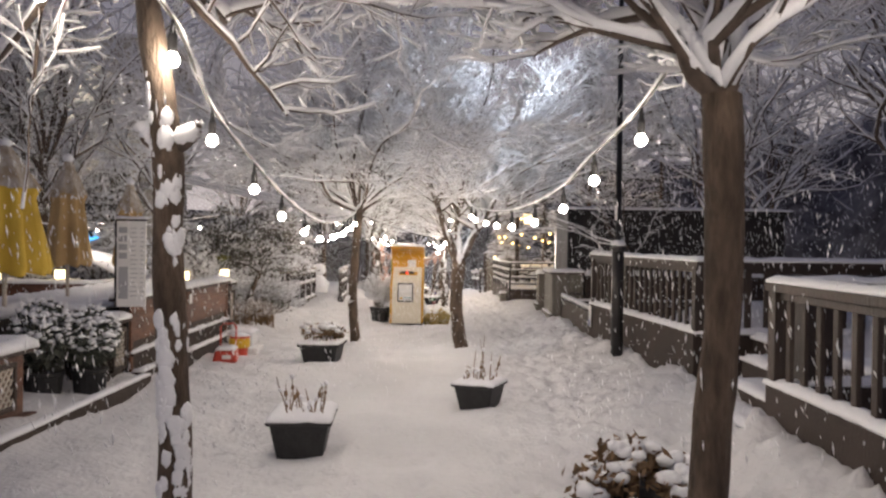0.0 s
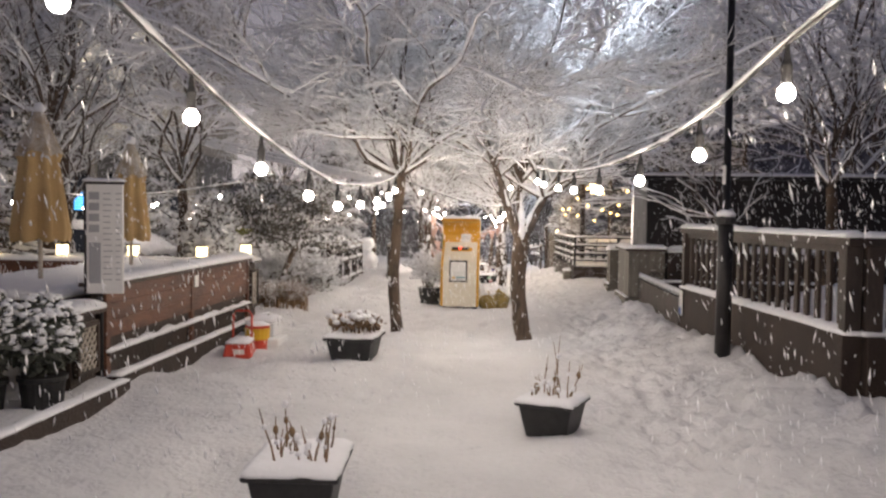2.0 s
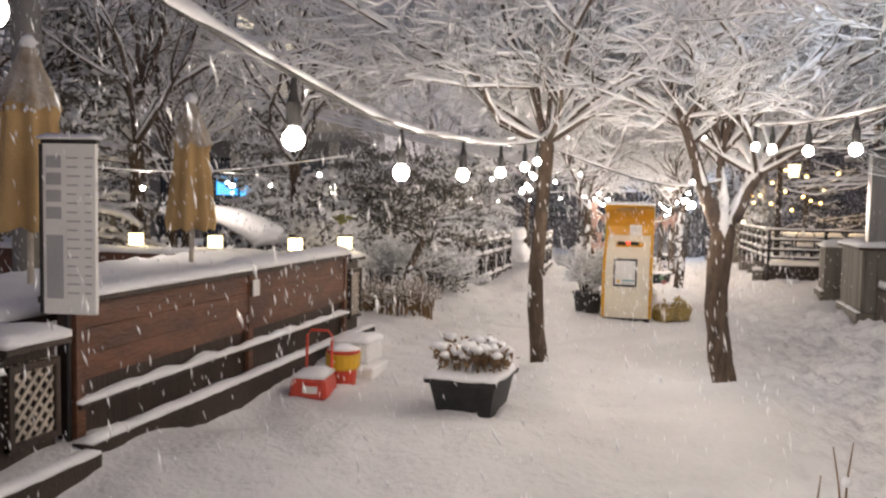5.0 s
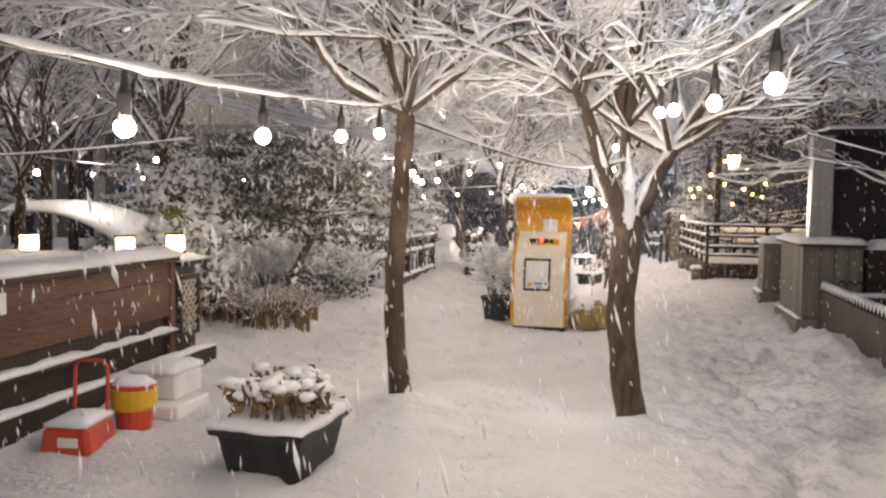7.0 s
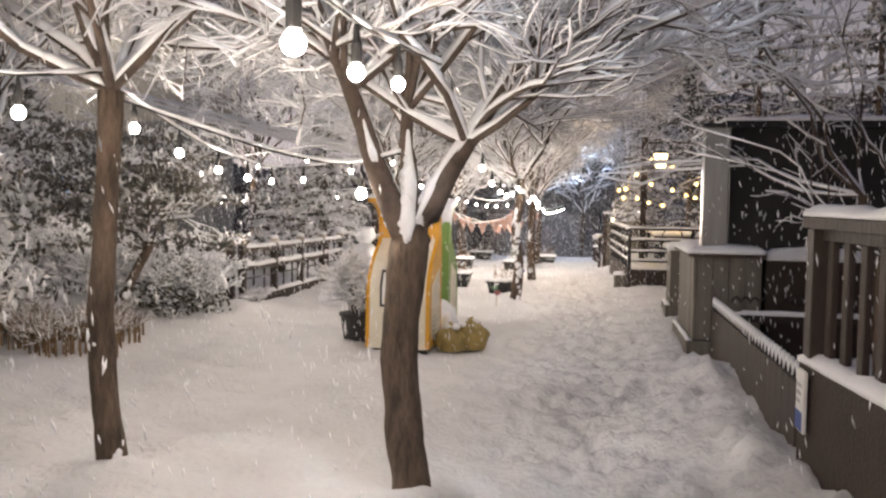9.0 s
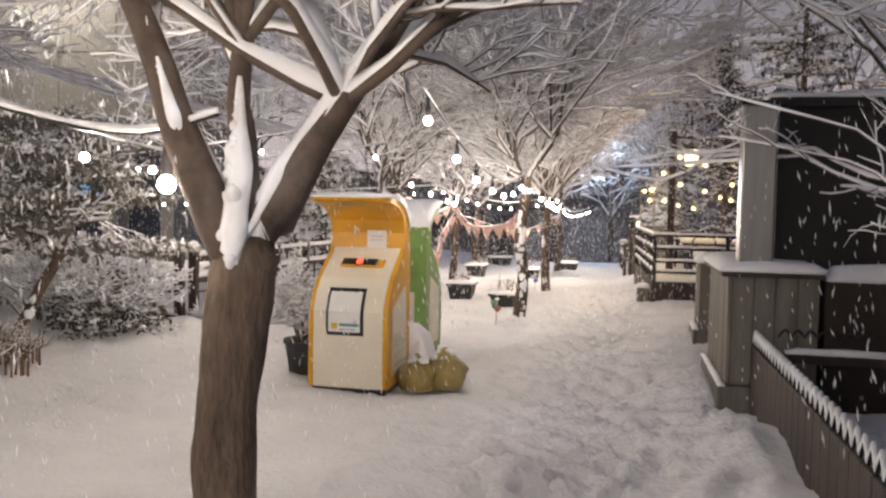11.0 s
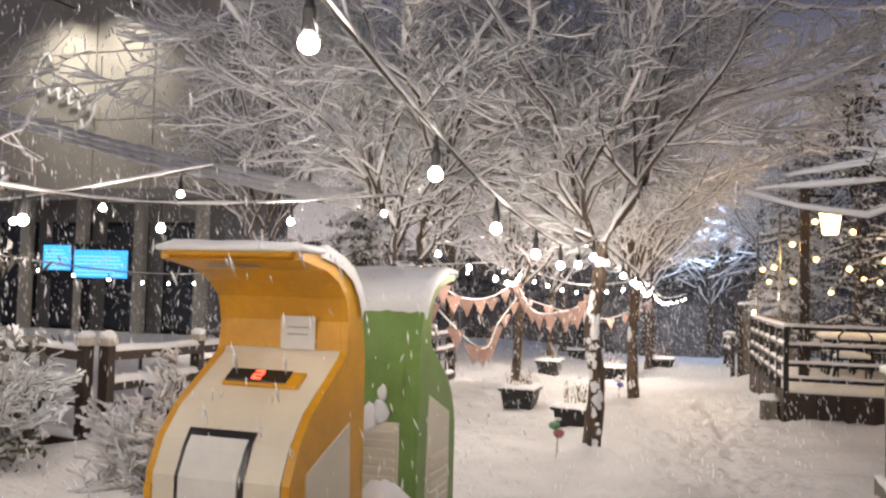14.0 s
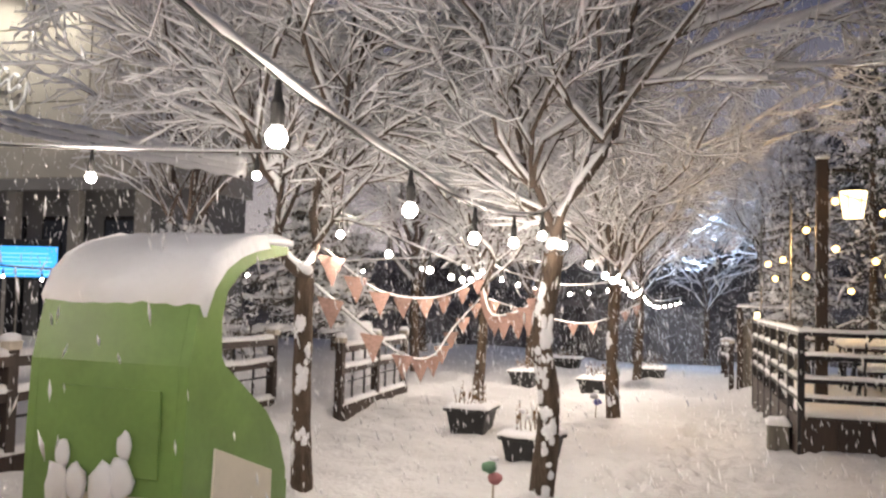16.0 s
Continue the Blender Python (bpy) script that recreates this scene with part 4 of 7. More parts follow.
def potted_shrub(seed, place, r, h, label):
    rng = np.random.default_rng(seed)
    ob = thing("potted_shrub", place, label, "potted plant")
    part("pot", lathe([(r * 0.5, 0), (r * 0.62, 0.26), (r * 0.68, 0.27), (r * 0.68, 0.3), (r * 0.58, 0.3)], 18), TUB, ob, shade=False)
    n = 1000
    d = rng.normal(0, 1, (n, 3))
    d /= np.linalg.norm(d, axis=1, keepdims=True)
    p = d * (rng.uniform(0.45, 1, n) ** 0.5)[:, None] * np.array([r, r, h / 2]) + np.array([0, 0, 0.3 + h / 2])
    leaf_cloud(rng, p, 0.05, LEAF, ob, "foliage")
    lumps = [clump(rng, p[i] + np.array([0, 0, 0.03]), rng.uniform(0.02, 0.046), 0.6, 1) for i in range(0, n, 3) if d[i][2] > -0.5]
    part("snow_cover", merge(lumps), SNOW, ob, "clumps of snow on the leaves", shade=True)
    st = np.stack([np.stack([np.array([0, 0, 0.25]), np.array([a * 0.4, b * 0.4, 0.3 + h * 0.4]), np.array([a, b, 0.3 + h * 0.7])]) for a, b in rng.normal(0, r * 0.4, (14, 2))])
    part_mesh("stalk", fast_mesh("stalk", *tubes(st, np.full((14, 3), 0.008), 4)), TWIG, ob)
    return ob


def leaf_cloud(rng, p, size, mat, parent, name, fold=0.35):
    """Small folded leaves, each a bent pair of faces."""
    n = len(p)
    a = rng.normal(0, 1, (n, 3))
    a /= np.linalg.norm(a, axis=1, keepdims=True)
    b = np.cross(a, rng.normal(0, 1, (n, 3)))
    b /= np.linalg.norm(b, axis=1, keepdims=True)
    c = np.cross(a, b)
    s = size * rng.uniform(0.6, 1.3, (n, 1))
    v = np.stack([p - a * s, p + b * s * 0.42 + c * s * fold * 0.4, p + a * s, p - b * s * 0.42 + c * s * fold * 0.4], 1).reshape(-1, 3)
    i = np.arange(n)[:, None] * 4
    t = np.concatenate([i + np.array([[0, 1, 2]]), i + np.array([[0, 2, 3]])])
    return part_mesh(name, fast_mesh(name, v, t), mat, parent)


potted_shrub(21, (-3.20, 7.62, gz(-3.2, 7.62) - 0.1), 0.25, 0.55, "dark potted evergreen shrub laden with snow")
potted_shrub(22, (-3.52, 7.4, gz(-3.5, 7.4) - 0.1), 0.27, 0.62, "bushy potted evergreen beside the counter, snowy")


def build_loose_things():
    g = gz(-2.6, 10.3) - 0.02
    ob = thing("sledge_crate", (-2.66, 10.42, g), "red plastic crate with a tall looped handle", "crate", turn=6)
    bm = box((-0.14, -0.15, 0), (0.11, 0.15, 0.15), 0.02)
    for v in bm.verts:
        if v.co.z < 0.05:
            v.co.x *= 1.15
    part("body", bm, RED, ob)
    part("snow_cap", snow_slab(-0.135, 0.105, -0.145, 0.145, 0.151, 0.05), SNOW, ob, shade=True)
    part("handle", tube([(-0.11, 0.12, 0.1), (-0.11, 0.14, 0.42), (-0.08, 0.14, 0.46), (0.05, 0.14, 0.46), (0.08, 0.14, 0.42), (0.08, 0.12, 0.1)], 0.011), RED, ob, "thin red tube handle")
    part("print_bar", box((-0.05, -0.156, 0.05), (0.06, -0.151, 0.10), 0), PAPER, ob)
    ob = thing("bucket", (-2.62, 10.86, g), "yellow and red plastic bucket dusted with snow", "bucket")
    part("body", lathe([(0.1, 0), (0.12, 0.24), (0.13, 0.25), (0.13, 0.27), (0.11, 0.27)], 16), RED, ob)
    part("band", lathe([(0.118, 0.12), (0.132, 0.14), (0.138, 0.24), (0.12, 0.245)], 16), YELLOW_PLASTIC, ob, "yellow band")
    part("snow_cap", clump(np.random.default_rng(2), (0, 0, 0.275), 0.12, 0.3), SNOW, ob, shade=True)
    ob = thing("foam_box", (-2.66, 11.3, g), "white foam boxes stacked by the counter", "box")
    part("lower_box", box((-0.16, -0.26, 0), (0.22, 0.16, 0.09), 0.012), FOAM, ob)
    part("upper_box", box((-0.19, -0.12, 0.092), (0.13, 0.22, 0.25), 0.012), FOAM, ob)
    part("snow_cap", snow_slab(-0.20, 0.14, -0.13, 0.23, 0.251, 0.06), SNOW, ob, shade=True)


build_loose_things()


# ---- right: parapet fences, pillar and screen ----
def fence(label, a, b, z_wall, z_cap, slats, sign=False):
    """A rendered parapet with upright slats and a snowy handrail from a to b."""
    ob = thing("balustrade", (0, 0, 0), label, "fence", "parapet fences")
    a, b = Vector((*a, 0)), Vector((*b, 0))
    d = (b - a).normalized()
    up = Vector((0, 0, 1))
    part("parapet", beam(a + up * (z_wall / 2 - 0.2), b + up * (z_wall / 2 - 0.2), 0.15, z_wall + 0.4), WALL_BROWN, ob)
    part("handrail", beam(a - d * 0.05 + up * (z_cap - 0.03), b + d * 0.05 + up * (z_cap - 0.03), 0.14, 0.055), WOOD_DARK, ob)
    part("under_rail", beam(a + up * (z_cap - 0.085), b + up * (z_cap - 0.085), 0.05, 0.055), WOOD_DARK, ob)
    for e in (a + d * 0.05, b - d * 0.05):
        part("post", beam(e + up * z_wall, e + up * (z_cap - 0.06), 0.12, 0.12), WOOD_DARK, ob)
    me = None
    for i in range(slats):
        p = a + (b - a) * ((i + 1) / (slats + 1))
        bm = box((-0.032, -0.016, z_wall), (0.032, 0.016, z_cap - 0.113), 0.004)
        s = part("slat", bm, WOOD_DARK, ob) if me is None else new("slat", me)
        me = s.data
        s.parent = ob
        s.matrix_world = Matrix.Translation(p) @ Matrix.Rotation(math.atan2(d.y, d.x), 4, "Z")
    ln, q = (b - a).length, Matrix.Translation(a) @ Matrix.Rotation(math.atan2(d.y, d.x), 4, "Z")
    for z, w, h, nm in ((z_cap, 0.15, 0.05, 1), (z_wall, 0.15, 0.06, 2)):
        bm = snow_slab(-0.03, ln + 0.03, -w / 2, w / 2, z, h, 0.06, seed=ln + nm)
        bmesh.ops.transform(bm, matrix=q, verts=bm.verts)
        part("snow_cap", bm, SNOW, ob, shade=True)
    return ob


def build_right():
    fence("brown parapet with upright slats and snowy handrail", (2.23, 12.28), (2.58, 8.35), 0.50, 1.22, 20)
    fence("short return of the slatted parapet beside the steps", (2.66, 8.35), (4.6, 8.42), 0.50, 1.22, 9)
    fence("near slatted parapet with a snowy handrail", (2.30, 5.75), (2.30, 0.2), 0.44, 1.14, 24)
    fence("back balustrade above the garden steps", (4.6, 5.6), (4.6, 8.3), 0.5, 1.2, 10)
    fence("side balustrade along the garden steps", (2.45, 5.75), (4.5, 5.7), 0.44, 1.14, 9)
    for i in range(4):
        st = thing("garden_step", (0, 0, 0), "dark timber garden step under deep snow", "step", "garden steps")
        x, end, z = 2.22 + 0.28 * i, (6.9, 7.3, 7.75, 8.25)[i], 0.05 + 0.14 * i
        part("riser", box((x, 5.9, -0.2), (x + 0.32, end, z)), WALL_BROWN, st)
        part("snow_cap", snow_slab(x - 0.02, x + 0.31, 5.9, end + 0.01, z + 0.001, 0.065, 0.06, seed=i, rough=0.6), SNOW, st, shade=True)
    post = thing("lamp_post", (2.13, 10.2, gz(2.13, 10.2) - 0.1), "tall dark steel lamp post with a white floodlight", "lamp post")
    part("arm", beam((0, 0, 5.42), (-0.12, 0.1, 5.38), 0.04, 0.04), IRON, post)
    part("lamp_housing", box((-0.24, 0.06, 5.32), (-0.08, 0.2, 5.44), 0.01), IRON, post)
    part("lens", box((-0.235, 0.065, 5.31), (-0.085, 0.195, 5.319), 0), glow("floodlight_lens", (0.85, 0.93, 1.0), 25), post, "glaring white lens")
    part("shaft", tube([(0, 0, 0), (0, 0, 1.36), (0, 0, 1.37), (0, 0, 5.5)], [0.075, 0.072, 0.036, 0.028], 14), IRON, post, shade=True)
    part("collar", lathe([(0.05, 1.33), (0.1, 1.35), (0.1, 1.4), (0.05, 1.42)], 14), IRON, post)
    part("snow_cap", clump(np.random.default_rng(4), (0, 0, 1.44), 0.09, 0.5), SNOW, post, shade=True)
    part("reflector", box((-0.06, -0.08, 1.72), (-0.03, -0.06, 1.9)), PAPER, post)
    # notice at the fence's end
    ob = thing("notice_sign", (2.145, 12.16, 0.46), "small white notice with a blue foot on the fence end", "sign", turn=-90)
    part("board", box((-0.07, -0.01, -0.28), (0.07, 0.01, 0.02)), PAPER, ob)
    part("print_bar", box((-0.06, -0.0125, -0.27), (0.06, -0.0105, -0.18), 0), material("blue_print", (0.06, 0.12, 0.4), 0.7), ob, "blue band")
    for i in range(3):
        part("print_bar", box((-0.05, -0.0125, -0.06 - 0.04 * i), (0.04 - 0.01 * i, -0.0105, -0.045 - 0.04 * i), 0), GREY_BAR, ob)
    # low picket with an iron scroll edge
    ob = thing("picket_fence", (0, 0, 0), "low dark board fence with a zigzag iron edge", "fence")
    y0, y1, x = 12.45, 15.45, 2.20
    n = 20
    for i in range(n):
        a = y0 + (y1 - y0) * i / n
        part("board", box((x - 0.015, a + 0.003, -0.25), (x + 0.015, a + (y1 - y0) / n - 0.003, 0.36)), WOOD_DARK, ob)
    zig = [(x, y0 + (y1 - y0) * i / 60, 0.37 + (0.075 if i % 2 else 0)) for i in range(61)]
    part("iron_edge", tube(zig, 0.009, 5), IRON, ob, "zigzag iron edging")
    part("snow_cover", tube([(p[0], p[1], p[2] + 0.012) for p in zig], 0.014, 5), SNOW, ob, "snow along the zigzag edging", shade=True)
    zig = [(x + 0.15 + 0.08 * i / 4, y1 + 0.02, 0.42 + 0.05 * abs(math.sin(i * 0.8))) for i in range(32)]
    part("iron_scroll", tube(zig, 0.009, 5), IRON, ob, "looped iron edging")
    # timber pillar, steel column and the dark screen behind
    ob = thing("timber_pillar", (0, 0, 0), "square grey boarded pillar with a snow cap", "pillar", "boarded pillars")
    x0, x1, y0, y1, zt = 2.04, 2.62, 15.6, 16.75, 0.80
    part("core", box((x0 + 0.03, y0 + 0.03, -0.3), (x1, y1 - 0.03, zt)), WOOD_DARK, ob)
    for i in range(9):
        a = y0 + (y1 - y0) * i / 9
        part("board", box((x0, a + 0.002, 0.06), (x0 + 0.028, a + (y1 - y0) / 9 - 0.002, zt)), GREY_BOARD, ob)
    for i in range(4):
        a = x0 + 0.03 + (x1 - x0 - 0.03) * i / 4
        part("board", box((a + 0.002, y0, 0.06), (a + (x1 - x0 - 0.03) / 4 - 0.002, y0 + 0.028, zt)), GREY_BOARD, ob)
    part("plinth", box((x0 - 0.05, y0 - 0.05, -0.3), (x1 + 0.02, y1 + 0.02, 0.055)), GREY_BOARD, ob)
    part("cap", box((x0 - 0.05, y0 - 0.05, zt), (x1 + 0.02, y1 + 0.03, zt + 0.03)), WOOD_DARK, ob)
    part("snow_cap", snow_slab(x0 - 0.06, x1 + 0.03, y0 - 0.06, y1 + 0.04, zt + 0.031, 0.07, seed=31), SNOW, ob, shade=True)
    part("snow_cap", snow_slab(x0 - 0.052, x0 - 0.004, y0 - 0.05, y1, 0.056, 0.03, 0.05, seed=32), SNOW, ob, shade=True)
    ob = thing("timber_pillar", (0, 0, 0), "smaller boarded pillar beyond the first, snow capped", "pillar", "boarded pillars")
    part("core", box((2.10, 18.3, -0.4), (2.45, 18.75, 0.70)), GREY_BOARD, ob)
    part("plinth", box((2.05, 18.25, -0.4), (2.5, 18.8, 0.04)), GREY_BOARD, ob)
    part("snow_cap", snow_slab(2.07, 2.48, 18.27, 18.78, 0.701, 0.09, seed=33), SNOW, ob, shade=True)
    part("snow_cap", snow_slab(2.05, 2.1, 18.25, 18.8, 0.041, 0.04, seed=34), SNOW, ob, shade=True)
    ob = thing("steel_column", (2.22, 15.76, zt + 0.03), "square polished steel column standing on the pillar", "column")
    part("shaft", box((-0.11, -0.09, 0.0), (0.11, 0.09, 1.12), 0.012), STEEL, ob)
    part("base_plate", box((-0.13, -0.11, 0.0), (0.13, 0.11, 0.03)), IRON, ob)
    part("head_plate", box((-0.13, -0.11, 1.12), (0.13, 0.11, 1.15)), IRON, ob)
    ob = thing("dark_booth", (0, 0, 0), "black panelled booth with a flat snowy roof", "booth")
    part("front_wall", box((2.38, 15.95, -0.3), (6.5, 16.05, 1.96)), BLACK_BOARD, ob)
    part("back_wall", box((2.64, 18.1, -0.3), (6.5, 18.2, 1.96)), BLACK_BOARD, ob)
    part("side_wall", box((2.64, 16.8, -0.3), (2.70, 18.1, 1.96)), BLACK_BOARD, ob)
    part("roof", box((2.30, 15.85, 1.96), (6.6, 18.3, 2.02)), IRON, ob)
    part("snow_cover", snow_slab(2.3, 6.6, 15.85, 18.3, 2.021, 0.06, 0.15, seed=35), SNOW, ob, shade=True)
    ob = thing("parapet_wall", (0, 0, 0), "brown parapet wall with snow behind the picket fence", "wall")
    part("wall", box((2.66, 15.62, -0.3), (6.0, 15.8, 0.78)), WALL_BROWN, ob)
    part("snow_cap", snow_slab(2.66, 6.0, 15.6, 15.82, 0.781, 0.1, seed=36), SNOW, ob, shade=True)
    part("rail", beam((2.4, 15.5, 0.28), (6.0, 15.5, 0.28), 0.05, 0.06), WOOD_DARK, ob)
    part("snow_cap", snow_slab(2.4, 6.0, 15.46, 15.54, 0.311, 0.04, seed=37), SNOW, ob, shade=True)


build_right()


# ---- the two vending kiosks ----
def kiosk(place, turn, mat, label, green=False):
    ob = thing("vending_kiosk", place, label, "kiosk", "recycling kiosks", turn=turn)
    W = 0.31
    prof = [(0.0, 0.06), (0.0, 0.64), (0.06, 0.77), (0.16, 0.88), (0.45, 1.07), (0.47, 1.10), (0.48, 1.22), (0.45, 1.32), (0.37, 1.385), (0.26, 1.43), (0.04, 1.465), (0.04, 1.495), (0.26, 1.495), (0.40, 1.465), (0.52, 1.40), (0.61, 1.28), (0.655, 1.08), (0.665, 0.85), (0.665, 0.06)]

    def plate(x0, x1, pts):
        bm = bmesh.new()
        lo, hi = [bm.verts.new((x0, y, z)) for y, z in pts], [bm.verts.new((x1, y, z)) for y, z in pts]
        bm.faces.new(lo)
        bm.faces.new(hi)
        for i in range(len(pts)):
            j = (i + 1) % len(pts)
            bm.faces.new((lo[i], lo[j], hi[j], hi[i]))
        return bm

    for s in (-1, 1):
        part("side_panel", plate(s * W, s * (W - 0.035), prof), mat, ob)
    inner = W - 0.036
    # cream front in three bends
    f = prof[:6]
    front = [(y + 0.004, z) for y, z in f]
    for i in range(len(front)):
        front[i] = (f[i][0] - (0.006 if i < 4 else -0.004), f[i][1])
    part("front_panel", plate(-inner, inner, front + [(y + 0.03, z - 0.01) for y, z in reversed(front)]), CREAM, ob, "cream curved front")
    hood = prof[5:11]
    part("hood", plate(-inner, inner, hood + [(y + 0.02, z + 0.022) for y, z in reversed(hood)]), mat, ob)
    outer = [(0.03, 1.497), (0.26, 1.497), (0.40, 1.467), (0.52, 1.402), (0.61, 1.282), (0.655, 1.08), (0.665, 0.85), (0.665, 0.08)]
    part("back_panel", plate(-inner, inner, outer + [(y - 0.02, z - 0.02) for y, z in reversed(outer)]), mat, ob)
    part("plinth", box((-W + 0.02, 0.02, 0.0), (W - 0.02, 0.62, 0.06)), BLACK, ob, "black base")
    for s in (-1, 1):
        part("foot", box((s * 0.22 - 0.03, 0.05, -0.06), (s * 0.22 + 0.03, 0.12, 0.0)), IRON, ob)
        part("foot", box((s * 0.22 - 0.03, 0.52, -0.06), (s * 0.22 + 0.03, 0.59, 0.0)), IRON, ob)
    # coloured corner strips beside the front
    for s in (-1, 1):
        part("corner_strip", box((s * W - 0.002 if s < 0 else W - 0.034, -0.012, 0.06), (s * W + 0.034 if s < 0 else W + 0.002, 0.0, 0.60)), mat, ob)
    # display on the sloping desk

    def lying(lo, hi, bevel=0.004):
        bm = box(lo, hi, bevel)
        bmesh.ops.transform(bm, matrix=Matrix.Translation((0, 0.315, 0.976)) @ Matrix.Rotation(radians(33.2), 4, "X"), verts=bm.verts)
        return bm

    d = part("display_frame", lying((-0.16, -0.05, 0.0), (0.19, 0.045, 0.02)), mat, ob)
    part("display", lying((-0.15, -0.035, 0.02), (0.13, 0.04, 0.028)), BLACK, d, "black display")
    for lo, hi in (((-0.028, 0.019), (0.012, 0.028)), ((-0.028, -0.003), (0.012, 0.006)), ((-0.028, -0.025), (0.012, -0.016)), ((0.003, 0.0), (0.012, 0.024)), ((-0.028, -0.022), (-0.019, 0.002))):
        part("digit_bar", lying((*lo, 0.029), (*hi, 0.031), 0), LED, d, "red lit digit stroke")
    # the hatch with a black rim and a soaked notice
    zs = [(-0.008, 0.46), (-0.008, 0.64), (0.042, 0.75), (0.085, 0.81)]

    def bent(x0, x1, a, out):
        bm = bmesh.new()
        rows = [[bm.verts.new((x0, y - out, z)), bm.verts.new((x1, y - out, z))] for y, z in a]
        back = [[bm.verts.new((x0, y - out + 0.02, z - 0.005)), bm.verts.new((x1, y - out + 0.02, z - 0.005))] for y, z in a]
        for r in (rows, back):
            for u, v in zip(r, r[1:]):
                bm.faces.new((u[0], u[1], v[1], v[0]))
        for k in (0, 1):
            for i in range(len(a) - 1):
                bm.faces.new((rows[i][k], rows[i + 1][k], back[i + 1][k], back[i][k]))
        for i in (0, -1):
            bm.faces.new((rows[i][0], rows[i][1], back[i][1], back[i][0]))
        return bm

    hatch = part("hatch", bent(-0.172, 0.122, zs, 0.006), BLACK, ob, "black rim of the hatch")
    part("notice", bent(-0.15, 0.10, [(-0.01, 0.487), (-0.01, 0.64), (0.037, 0.742), (0.068, 0.785)], 0.013), PAPER, hatch, "wet white notice")
    part("print_bar", box((-0.06, -0.027, 0.53), (0.09, -0.0235, 0.55), 0), TEAL_BAR, hatch)
    part("print_bar", box((-0.06, -0.027, 0.50), (0.06, -0.0235, 0.512), 0), GREY_BAR, hatch)
    part("print_mark", box((-0.125, -0.027, 0.51), (-0.08, -0.0235, 0.55), 0), YELLOW_PLASTIC, hatch)
    part("sticker", box((0.0, 0.461, 1.10), (0.16, 0.466, 1.24), 0), PAPER, ob, "curled paper notice")
    for i in range(2):
        part("print_bar", box((0.03, 0.457, 1.16 + i * 0.03), (0.13, 0.460, 1.166 + i * 0.03), 0), GREY_BAR, ob)
    bm = box((-0.16, -0.004, -0.012), (0.07, 0.0, 0.012), 0)
    bmesh.ops.transform(bm, matrix=Matrix.Translation((0, 0.14, 1.4435)) @ Matrix.Rotation(radians(80), 4, "X"), verts=bm.verts)
    part("print_bar", bm, GREY_BAR, ob)
    # side service panels with louvres
    for s in (-1, 1):
        x = s * W
        p = part("service_panel", plate(x + s * 0.001, x + s * 0.008, [(0.12, 0.14), (0.12, 0.66), (0.5, 0.8), (0.54, 0.14)]), CREAM, ob, "cream service panel")
        for i in range(6):
            z = 0.18 + i * 0.05
            bm = box((x + s * 0.009, 0.17, z), (x + s * 0.022, 0.5, z + 0.018), 0)
            part("louvre", bm, CREAM, p)
    b = part("vent_panel", box((-0.2, 0.666, 0.2), (0.12, 0.677, 0.66)), CREAM, ob, "cream louvred vent")
    for i in range(8):
        part("louvre", box((-0.18, 0.678, 0.24 + i * 0.05), (0.1, 0.693, 0.26 + i * 0.05), 0), CREAM, b)
    part("service_door", box((-0.22, 0.666, 0.72), (0.18, 0.673, 1.0)), mat, ob)
    part("snow_cap", snow_slab(-W - 0.01, W + 0.01, 0.02, 0.25, 1.498, 0.04, 0.05, seed=41), SNOW, ob, "snow on the hood", shade=True)
    rng = np.random.default_rng(17)
    bm = bmesh.new()
    nx = 14
    ys, zs2 = [0.22, 0.32, 0.41, 0.50, 0.57, 0.615], [1.505, 1.488, 1.463, 1.42, 1.35, 1.26]
    grid = [[bm.verts.new((-W - 0.012 + (2 * W + 0.024) * i / nx, y + 0.012 * rng.uniform(0, 1), z + 0.02 + 0.012 * rng.uniform(0, 1))) for i in range(nx + 1)] for y, z in zip(ys, zs2)]
    low = [[bm.verts.new((-W - 0.012 + (2 * W + 0.024) * i / nx, y - 0.025, z - 0.025)) for i in range(nx + 1)] for y, z in zip(ys, zs2)]
    for a, b2 in zip(grid, grid[1:]):
        for i in range(nx):
            bm.faces.new((a[i], a[i + 1], b2[i + 1], b2[i]))
    for k in (0, -1):
        for i in range(nx):
            bm.faces.new((grid[k][i], grid[k][i + 1], low[k][i + 1], low[k][i]))
    for k in (0, nx):
        for i in range(len(ys) - 1):
            bm.faces.new((grid[i][k], grid[i + 1][k], low[i + 1][k], low[i][k]))
    part("snow_sheet", bm, SNOW, ob, "snow sheet on the curved back", shade=True)
    return ob


